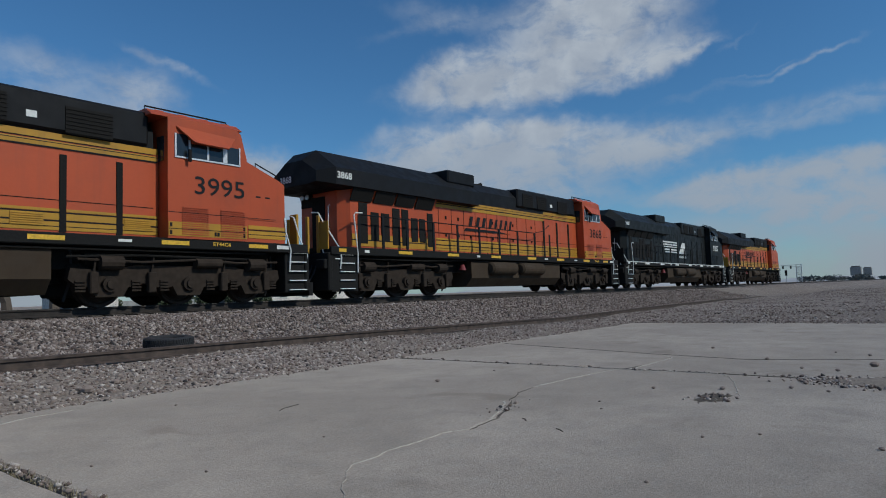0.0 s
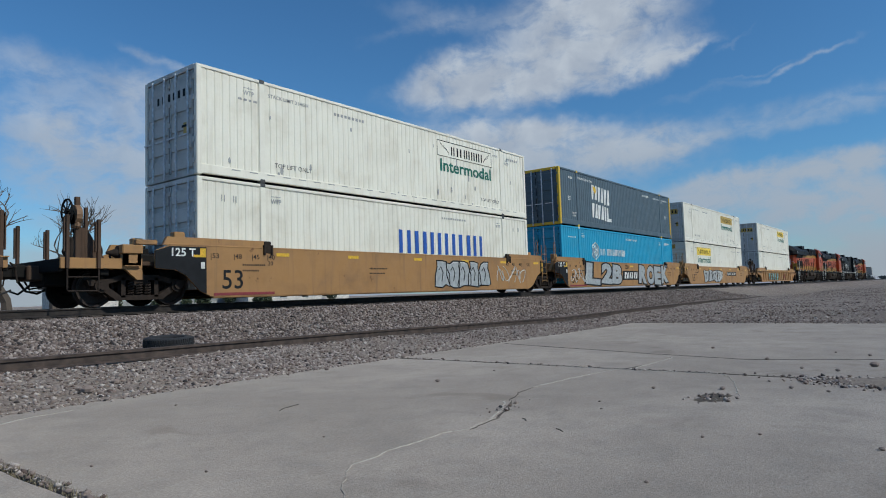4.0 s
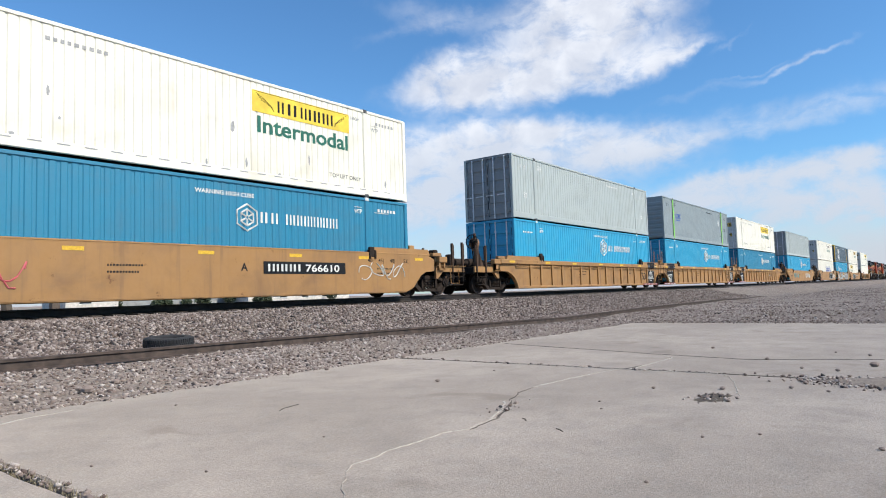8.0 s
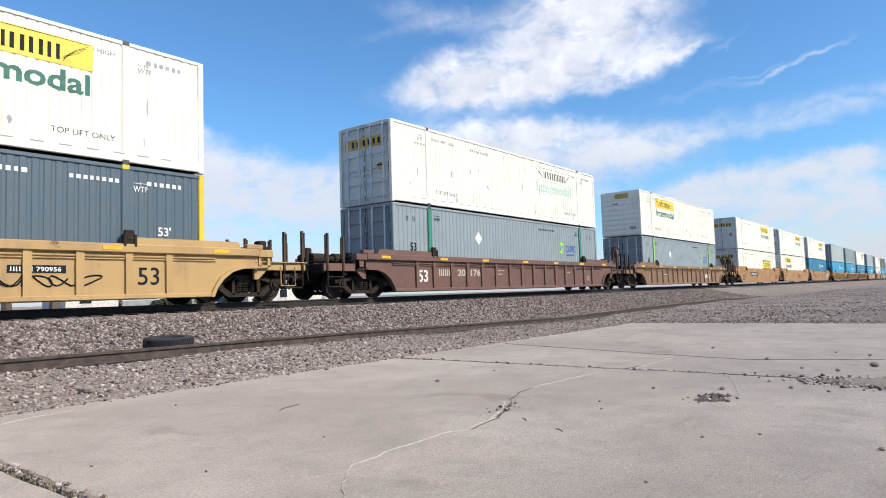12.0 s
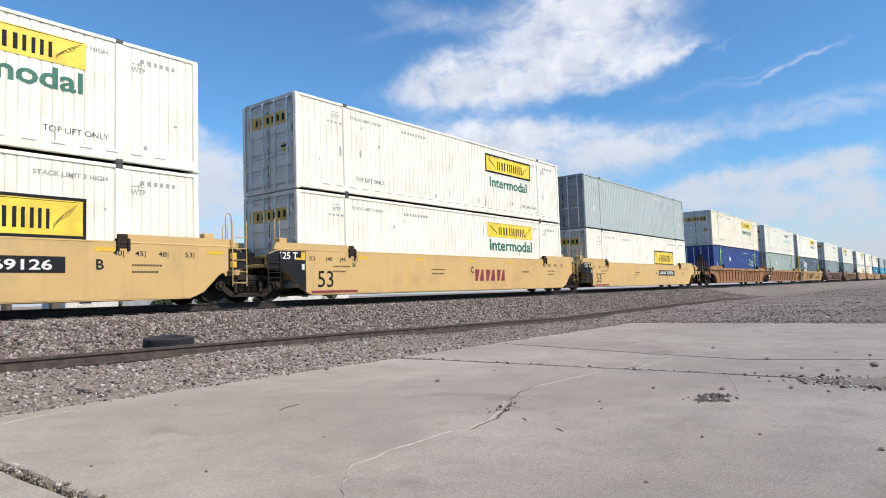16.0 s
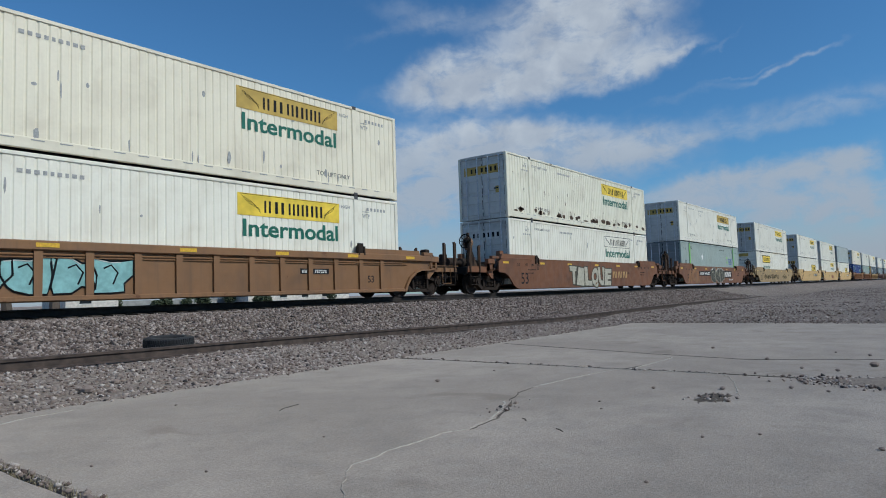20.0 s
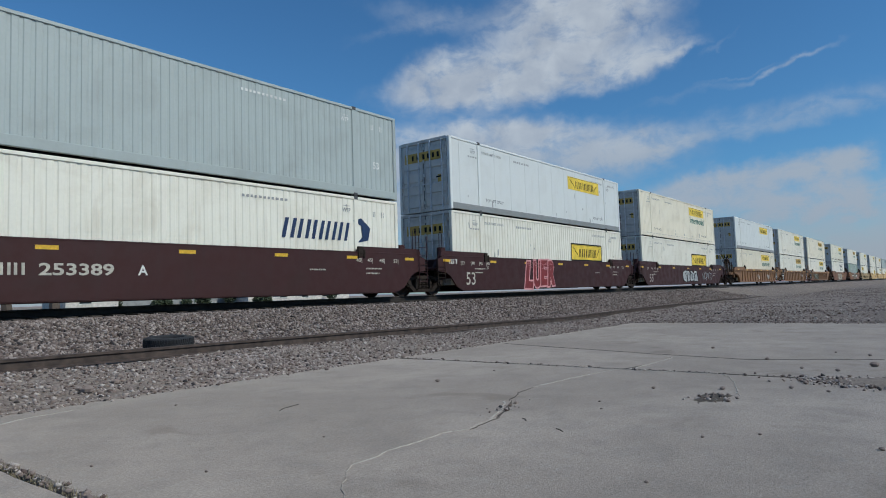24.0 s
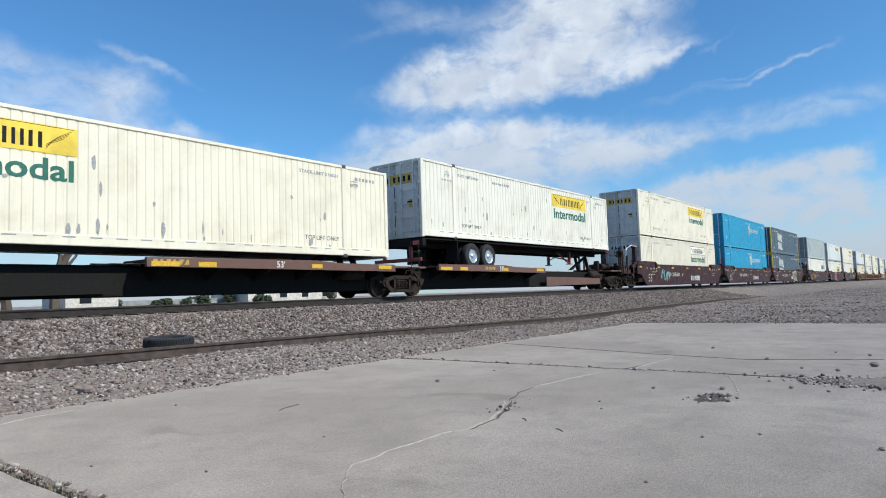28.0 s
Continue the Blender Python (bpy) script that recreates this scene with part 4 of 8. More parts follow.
def block_shape(x0, x1, z0, z1, y, slant, kind, stroke=0.30):
    """A plain name-sized shape: 0 a solid leaning block, 1 two bars side by side, 2 a block cut in two by a leaning slit."""
    h, w = z1 - z0, x1 - x0
    sh = Shape()
    def bit(*corners):
        sh.prism([(x0 + u * w + slant * v * h, z0 + v * h) for u, v in corners], "y", y, y - 0.004)
    if kind == 0 or w < 0.3 * h:
        bit((0, 0), (1, 0), (1, 1), (0, 1))
    elif kind == 1:
        bit((0, 0), (stroke, 0), (stroke, 1), (0, 1)), bit((1 - stroke, 0), (1, 0), (1, 1), (1 - stroke, 1))
    else:
        bit((0, 0), (0.24, 0), (0.52, 1), (0, 1)), bit((0.50, 0), (1, 0), (1, 1), (0.78, 1))
    return sh


def blocks(parent, spans, material, name="name_block"):
    """Each plain shape of a name as a part of its own: (x0, x1, z0, z1, y, n, slant, seed)."""
    for x0, x1, z0, z1, y, n, slant, seed in spans:
        rng = random.Random(seed)
        ws = [0.85 + 0.3 * rng.random() for _ in range(n)]
        k = (x1 - x0) / (sum(ws) + 0.35 * (n - 1))
        x = x0
        for i, w in enumerate(ws):
            part(name, block_shape(x, x + w * k, z0, z1, y, slant, 2 if n == 3 else 1), material, parent)
            x += (w + 0.35) * k


def scuffs(c, seed, amount, rusty=False):
    """Scrapes and rust runs on the near side."""
    rng = random.Random(seed + 77)
    sh = Shape()
    for _ in range(amount):
        x, z = rng.uniform(-CL + 0.4, CL - 0.4), rng.uniform(0.3, 0.62) if rng.random() < (0.8 if rusty else 0.4) else rng.uniform(0.3, 2.4)
        w, h = rng.uniform(0.015, 0.06), rng.uniform(0.04, 0.20)
        if rusty and rng.random() < 0.4:
            w, h, z = rng.uniform(0.06, 0.34), rng.uniform(0.05, 0.16), rng.uniform(0.34, 0.5)
        elif rusty:
            w, h = w * 0.6, h * 0.6
        pts = [(x + w * rng.uniform(0.7, 1.2) * math.cos(k * 0.9), z + h * rng.uniform(0.7, 1.2) * math.sin(k * 0.9)) for k in range(7)]
        sh.prism(pts, "y", FACE, FACE - 0.0015)
    tagged(part("scuffing", sh, "scuff" if rusty else "faint_mark", c), kind="stuff")


def hunt_panel(c, x0, x1, z0, z1, film, seed, letter="black_mark", y=FACE, border=""):
    """The yellow sign with its emblems, as plain shapes."""
    p = part("sign_panel", Shape().box(x0, x1, y - 0.004, y, z0, z1), film, c)
    h, w = z1 - z0, x1 - x0
    if border:
        f = Shape()
        t = 0.07
        f.box(x0 - t, x1 + t, y - 0.006, y, z0 - t, z0).box(x0 - t, x1 + t, y - 0.006, y, z1, z1 + t).box(x0 - t, x0, y - 0.006, y, z0, z1).box(x1, x1 + t, y - 0.006, y, z0, z1)
        part("sign_border", f, border, p)
    za, zb = z0 + 0.17 * h, z1 - 0.27 * h
    blocks(p, ((x0 + 0.235 * w, x0 + 0.295 * w, za, zb, y - 0.004, 1, 0, 3), (x0 + 0.335 * w, x0 + 0.42 * w, za, zb, y - 0.004, 1, 0, 3), (x0 + 0.465 * w, x0 + 0.81 * w, za, zb, y - 0.004, 4, 0, seed)), letter)
    em = Shape()
    for s in (0, 1):
        ax, bx = (x0 + 0.03 * w, x0 + 0.20 * w) if s == 0 else (x1 - 0.03 * w, x1 - 0.17 * w)
        for k in range(4):
            za = z1 - (0.10 + 0.10 * k) * h
            em.rod([(ax + (bx - ax) * 0.1 * k, y - 0.005, za), (ax + (bx - ax) * (0.5 + 0.12 * k), y - 0.005, za - 0.25 * h), (bx, y - 0.005, z0 + (0.30 - 0.05 * k) * h)], 0.005, 4)
        em.rod([(x0 + 0.02 * w, y - 0.005, z1 - 0.04 * h), (x1 - 0.02 * w, y - 0.005, z1 - 0.04 * h)], 0.006, 4)
    part("emblem", em, letter, p)
    return p


def hunt_marks(c, style, seed, flip):
    """style: yellow, ochre, white (bare outline), faded, border or panel_only; flip: the sign sits towards the tail."""
    film = {"ochre": "sign_ochre", "white": "white", "faded": "white"}.get(style, "sign_yellow")
    x0, x1 = (-CL + 2.70, -CL + 6.33) if flip else (CL - 6.33, CL - 2.70)
    if style == "border":
        hunt_panel(c, x0 + 0.1, x1 - 0.05, 1.85, 2.48, film, seed, border="black_mark")
        write("Intermodal", c, (x0 + x1) / 2, FACE, 1.20, 0.40, "sign_green", 3.0)
    elif style == "low":
        hunt_panel(c, x0 + 0.1, x1 - 0.05, 1.20, 1.95, film, seed, border="black_mark")
    elif style == "panel_only":
        hunt_panel(c, x0, x1, 1.85, 2.5, "sign_yellow", seed)
    else:
        p = hunt_panel(c, x0, x1, 1.98, 2.58, film, seed, "black_mark")
        if style == "white":
            for a, b, z, zz in ((x0, x1, 1.98, 2.0), (x0, x1, 2.56, 2.58), (x0, x0 + 0.02, 2.0, 2.56), (x1 - 0.02, x1, 2.0, 2.56)):
                part("sign_border", Shape().box(a, b, FACE - 0.006, FACE - 0.002, z, zz), "black_mark", p)
        write("Intermodal", c, (x0 + x1) / 2 + 0.05, FACE, 1.43, 0.45, "sign_faded" if style == "faded" else "sign_green", 3.4)
    slots = Shape()
    for k in range(26):
        x = -CL + 1.0 + 0.56 * k
        slots.box(x, x + 0.26, -CW - 0.005, -CW - 0.001, 0.235, 0.26)
    tagged(part("rail_slots", cached(("rail_slots",), lambda: slots), "faint_mark", c), kind="stuff")
    write("TOP LIFT ONLY", c, CAST_X - 0.9, FACE, 0.50, 0.13, "note_grey", 1.35, fat=0.0)
    write("TOP LIFT ONLY", c, -CAST_X + 1.1, FACE, 0.50, 0.13, "note_grey", 1.35, fat=0.0)
    small_marks(c, seed=seed, style="signed")
    scuffs(c, seed, 70 if c["label"].startswith("rust") else 10 + seed % 16, c["label"].startswith("rust"))
    if flip:
        part("end_sign", Shape().box(-CL - 0.004, -CL + 0.004, -0.55, 0.35, 2.42, 2.72), "sign_ochre", c)
        part("end_plate", Shape().box(-CL - 0.004, -CL + 0.004, -0.95, -0.55, 0.42, 0.62), "faint_mark", c)
        part("end_plate", Shape().box(-CL - 0.004, -CL + 0.004, 0.15, 0.55, 2.05, 2.15), "faint_mark", c)
        return
    # door sign, dark marks on the tail end
    d = Shape().box(-CL - 0.012, -CL - 0.008, -0.95, 0.95, 2.02, 2.40)
    part("door_sign", d, "sign_ochre" if style != "white" else "door_grey", c)
    part("door_plate", cached(("door_plate",), lambda: Shape().box(-CL - 0.016, -CL - 0.010, -0.92, -0.70, 1.12, 1.42)), "sign_ochre", c)
    for a, b, z0, z1 in ((0.58, 0.49, 2.11, 2.31), (0.34, 0.24, 2.11, 2.31), (0.04, -0.07, 2.11, 2.31), (-0.20, -0.31, 2.11, 2.31), (-0.44, -0.55, 2.11, 2.31), (-0.68, -0.79, 2.11, 2.31), (-0.62, -0.86, 1.30, 1.36)):
        part("door_mark", Shape().box(-CL - 0.018, -CL - 0.012, b, a, z0, z1), "black_mark", c)


def hex_emblem(c, cx, cz, r, material):
    sh = Shape()
    pts = [(cx + r * math.sin(k * math.pi / 3), cz + r * math.cos(k * math.pi / 3)) for k in range(6)]
    for s in (1.0, 0.62):
        q = [(cx + (x - cx) * s, cz + (z - cz) * s) for x, z in pts]
        sh.rod([(a, FACE, b) for a, b in q + q[:1]], 0.035 * r / 0.45, 4)
    for k in range(6):
        a, b = pts[k], (cx, cz)
        sh.rod([(cx + (a[0] - cx) * 0.62, FACE, cz + (a[1] - cz) * 0.62), (cx + (a[0] - cx) * 0.1, FACE, cz + (a[1] - cz) * 0.1)], 0.03 * r / 0.45, 4)
    part("hexagon_emblem", sh, material, c)


def robinson_marks(c, big, seed, white="white_mark"):
    """big: thin emblem and lettering far back; else the bold mark near the front."""
    if big:
        hex_emblem(c, CL - 12.3, 1.70, 0.46, white)
        a, b, z0, z1 = CL - 11.65, CL - 8.31, 1.50, 1.85
    else:
        thin = big is None
        hex_emblem(c, CL - (6.9 if thin else 6.53), 1.92, 0.44 if thin else 0.36, white)
        a, b, z0, z1 = CL - (6.30 if thin else 6.10), CL - (3.15 if thin else 3.28), 1.74 if thin else 1.80, 2.06 if thin else 2.10
    blocks(c, ((a, a + 0.22, z0, z1, FACE, 1, 0, 1), (a + 0.36, a + 0.58, z0, z1, FACE, 1, 0, 1), (a + 0.86, b, z0, z1, FACE, 8, 0, seed)), white)
    small_marks(c, white, seed, "blue")
    write("53", c, -CL + 1.0, FACE, 0.75, 0.2, white)


def run_marks(c, seed):
    """Two rows of bold white blocks with a yellow flash."""
    x0 = CL - 12.44
    f = FACE
    for a, b, z0, z1, kd in ((0.0, 0.66, 1.58, 2.36, 2), (0.80, 1.44, 1.50, 2.32, 2), (1.58, 2.26, 1.42, 2.28, 2), (0.0, 0.64, 0.60, 1.38, 2), (0.74, 1.46, 0.56, 1.34, 2), (1.58, 1.76, 0.52, 1.30, 0)):
        part("name_block", block_shape(x0 + a, x0 + b, z0, z1, f, 0.0, kd), "white_mark", c)
    part("name_block", Shape().prism([(x0 + 1.88, 0.50), (x0 + 2.45, 0.50), (x0 + 2.45, 0.68), (x0 + 2.08, 0.68), (x0 + 2.08, 1.24), (x0 + 1.88, 1.28)], "y", f, f - 0.004), "white_mark", c)
    part("yellow_flash", Shape().prism([(x0 + 0.14, 2.30), (x0 + 0.48, 2.28), (x0 + 0.56, 2.06), (x0 + 0.42, 1.90), (x0 + 0.22, 2.08)], "y", f - 0.004, f - 0.008), "yellow_edge", c)
    small_marks(c, "white_mark", seed, "slate")
    write("53'", c, CL - 1.05, FACE, 1.30, 0.20, "white_mark")
    write("53'", c, -CL + 1.1, FACE, 1.30, 0.20, "white_mark")


def cofc_marks(c, seed, stripe="lime", flip=False, ink="sign_blue"):
    """Stripes at the lifting posts, a blue word with a green emblem, a diamond placard."""
    for e in (-1, 1):
        part("stripe", Shape().box(e * CAST_X - 0.10, e * CAST_X + 0.10, -CW - 0.008, -CW - 0.003, 0.12, CH - 0.12), stripe, c)
    m = -1 if flip else 1
    xm = m * (CL - 3.05)
    write("COFC", c, xm, FACE - 0.002, 1.55, 0.32, ink, 1.05)
    part("tag_line", Shape().box(xm - 0.45, xm + 0.4, FACE - 0.004, FACE, 1.38, 1.44), ink, c)
    xe = xm - 0.95
    part("emblem", Shape().prism([(xe - 0.25, 1.5), (xe + 0.05, 1.42), (xe + 0.18, 1.72), (xe, 1.65)], "y", FACE, FACE - 0.004), "lime", c)
    part("emblem", Shape().prism([(xe - 0.2, 1.95), (xe, 1.78), (xe + 0.25, 1.93), (xe, 2.02)], "y", FACE, FACE - 0.004), "lime", c)
    xp = CAST_X - 0.85 if flip else -3.0
    part("placard", Shape().prism([(xp, 1.60), (xp + 0.24, 1.87), (xp, 2.14), (xp - 0.24, 1.87)], "y", FACE, FACE - 0.004), "white_mark", c)
    write("53", c, m * (-CL + 1.05), FACE, 1.25, 0.28, "black_mark" if ink == "sign_blue" else ink, 0.34)
    if flip:
        write("DA", c, CAST_X - 0.42, FACE, 0.72, 0.17, "black_mark", 0.26)
    small_marks(c, "black_mark" if ink == "sign_blue" else ink, seed)


def plain_marks(c, seed):
    write("53", c, CL - 1.0, FACE, 1.0, 0.22, "white_mark")
    write("53", c, -CL + 1.1, FACE, 1.0, 0.22, "white_mark")
    small_marks(c, "white_mark", seed=seed)


def word_blocks(c, x0, x1, z0, z1, n, material, slant, seed):
    blocks(c, ((x0, x1, z0, z1, FACE, n, slant, seed),), material)


def build_container(code, x_front, z, seed):
    """One container by its short code."""
    a = code.split(":")
    k, opt = a[0], (a[1] if len(a) > 1 else "")
    if k == "H":
        opts = opt.split(",")
        body = "white_rusty" if "rusty" in opts else "cream" if "cream" in opts else "smooth_white" if "smooth" in opts else "white"
        style = next((o for o in opts if o in ("ochre", "white", "faded", "border", "low", "panel_only")), "yellow")
        what = {"ochre": "a faded ochre sign", "white": "an outlined white sign", "faded": "a faded sign and pale lettering", "border": "a black-bordered yellow sign", "low": "a black-bordered yellow sign set low", "panel_only": "a yellow sign near the top"}.get(style, "a yellow sign and green lettering")
        lab = {"white": "white corrugated container with ", "white_rusty": "rust-stained white corrugated container with ", "cream": "cream white corrugated container with ", "smooth_white": "smooth-sided white container with "}[body] + what
        c = container("container", lab, body, x_front, z, "smooth" if body == "smooth_white" else "grooved", "white" if "flip" in opts else "door_grey", 0.30, flip="flip" in opts)
        hunt_marks(c, style, seed, "flip" in opts)
    elif k in ("R", "T"):
        body = "blue" if k == "R" else "teal"
        c = container("container", ("bright" if k == "R" else "faded") + " blue corrugated container with white hexagon emblem", body, x_front, z, "fine", body, casting="casting_white")
        robinson_marks(c, True if opt == "big" else None if k == "R" else False, seed)
    elif k == "U":
        c = container("container", "slate grey corrugated container with yellow corner edges", "slate", x_front, z, "fine", "slate", 0.32, edge="yellow_edge", casting="yellow_edge")
        run_marks(c, seed)
    elif k == "C":
        body = {"grey": "dull_grey", "green": "green_grey", "navy": "navy"}[opt.split(",")[0]]
        c = container("container", {"dull_grey": "dull grey", "green_grey": "green grey", "navy": "navy blue"}[body] + " corrugated container with green stripes", body, x_front, z, "fine", "door_dark" if body != "navy" else body, 0.27, flip="flip" in opt)
        cofc_marks(c, seed, "stripe_green" if "dark" in opt else "lime", "flip" in opt, "white_mark" if body == "navy" else "sign_blue")
    elif k == "G":
        c = container("container", "plain pale grey corrugated container", "grey", x_front, z, "fine", "door_dark", 0.30)
        plain_marks(c, seed)
    elif k == "P":
        c = container("container", "plain white corrugated container without a sign", "white", x_front, z, "grooved", bottom_rail=0.30)
        small_marks(c, seed=seed)
    elif k == "M":
        c = container("container", "white corrugated container with large blue name", "white", x_front, z)
        word_blocks(c, CL - 8.6, CL - 3.6, 1.15, 1.95, 6, "sign_blue", 0.0, seed)
        small_marks(c, seed=seed)
    elif k == "B":
        c = container("container", "white corrugated container with slanted dark blue name", "white", x_front, z, door="door_grey")
        word_blocks(c, CL - 4.9, CL - 2.4, 1.45, 2.02, 5, "sign_navy", 0.25, seed)
        part("emblem", Shape().prism([(CL - 1.95, 1.4), (CL - 1.45, 1.5), (CL - 1.35, 1.9), (CL - 1.75, 2.2), (CL - 2.1, 2.1), (CL - 1.75, 1.95), (CL - 1.7, 1.6)], "y", FACE, FACE - 0.004), "sign_navy", c)
        part("door_marks", Shape().box(-CL - 0.018, -CL - 0.01, -0.6, 0.5, 2.0, 2.3), "black_mark", c)
        small_marks(c, seed=seed)
    return c


# ---- well cars ----
WY = 1.47      # half width over the sides


def well_outline(kind):
    """Side elevation of the car's side sheet: (x, z)."""
    if kind == "ribbed":
        half = [(0.0, 0.20), (8.2, 0.20), (8.28, 0.40), (8.46, 0.64), (8.72, 0.82), (9.02, 0.91), (9.6, 0.93), (9.6, 1.30), (9.2, 1.36), (0.0, 1.36)]
    else:
        half = [(0.0, 0.16), (7.8, 0.17), (8.1, 0.30), (8.5, 0.70), (8.75, 0.82), (9.25, 0.86), (9.25, 1.28), (8.9, 1.42), (0.0, 1.42)]
    return half + [(-x, z) for x, z in half[::-1] if x > 0]


def truck(parent, x, wheel_r, wb=0.89):
    """A two-axle freight truck under a car."""
    t = part("truck", cached(("truck_bolster",), lambda: Shape().box(-0.22, 0.22, -1.05, 1.05, 0.46, 0.70, 0.03).cyl((0, 0, 0.76), "z", 0.28, 0.16, 14)), "truck", parent, at=pose(x, 0, 0))
    def frame_shape():
        sh = Shape()
        # a frame with two windows and a spring pocket: top chord, bottom chord, columns
        y0, y1 = -0.09, 0.09
        sh.prism([(-1.18, 0.60), (-0.80, 0.62), (-0.42, 0.72), (0.42, 0.72), (0.80, 0.62), (1.18, 0.60), (1.14, 0.47), (0.80, 0.50), (0.42, 0.60), (-0.42, 0.60), (-0.80, 0.50), (-1.14, 0.47)], "y", y0, y1)
        sh.prism([(-0.80, 0.50), (-0.98, 0.46), (-0.55, 0.14), (0.55, 0.14), (0.98, 0.46), (0.80, 0.50), (0.46, 0.25), (-0.46, 0.25)], "y", y0, y1)
        for s in (-1, 1):
            sh.box(min(s * 0.34, s * 0.44), max(s * 0.34, s * 0.44), y0, y1, 0.2, 0.66)
            sh.cyl((s * wb, -0.02, 0.47), "y", 0.15, 0.26, 14).cyl((s * wb, -0.17, 0.47), "y", 0.09, 0.06, 10)
        return sh
    def spring_shape():
        sh = Shape()
        for k in (0.0,):
            pts = [(k + 0.075 * math.cos(a * 0.9), 0.075 * math.sin(a * 0.9), 0.26 + 0.30 * a / 36) for a in range(0, 37)]
            sh.rod(pts, 0.018, 5)
        return sh
    for s in (-1, 1):
        part("side_frame", cached(("side_frame", wb), frame_shape), "truck", t, at=pose(0, s * 1.0, 0, 0, 0, 0 if s < 0 else 180))
        for k in (-0.2, 0.0, 0.2):
            part("spring", cached(("spring",), spring_shape), "truck", t, at=pose(k, s * 1.02, 0))
        for e in (-1, 1):
            def wheel_shape():
                return Shape().lathe((0, 0, 0), "y", [(-0.07, wheel_r * 0.30), (-0.06, wheel_r * 0.34), (-0.015, wheel_r * 0.42), (0.0, wheel_r * 0.80), (-0.055, wheel_r * 0.86), (-0.06, wheel_r * 0.985), (0.06, wheel_r), (0.065, wheel_r + 0.027), (0.085, wheel_r + 0.027), (0.088, wheel_r * 0.86), (0.04, wheel_r * 0.80), (0.04, wheel_r * 0.3)], 28)
            part("wheel", cached(("wheel", wheel_r), wheel_shape), "wheel", t, at=pose(e * wb, s * 0.755, wheel_r, 0, 0, 0 if s < 0 else 180))
    for e in (-1, 1):
        part("axle", cached(("axle",), lambda: Shape().cyl((0, 0, 0), "y", 0.085, 1.9, 10)), "truck", t, at=pose(e * wb, 0, wheel_r))
    return t


def ladder(parent, x, y, z0, z1, material, name="ladder"):
    def make():
        sh = Shape()
        for s in (-0.21, 0.21):
            sh.rod([(s, 0, 0), (s, 0, z1 - z0)], 0.016, 5)
        for k in range(5):
            z = 0.08 + k * (z1 - z0 - 0.2) / 5
            sh.rod([(-0.21, 0, z), (0.21, 0, z)], 0.012, 5)
        return sh
    part(name, cached((name, round(z1 - z0, 2)), make), material, parent, at=pose(x, y, z0))


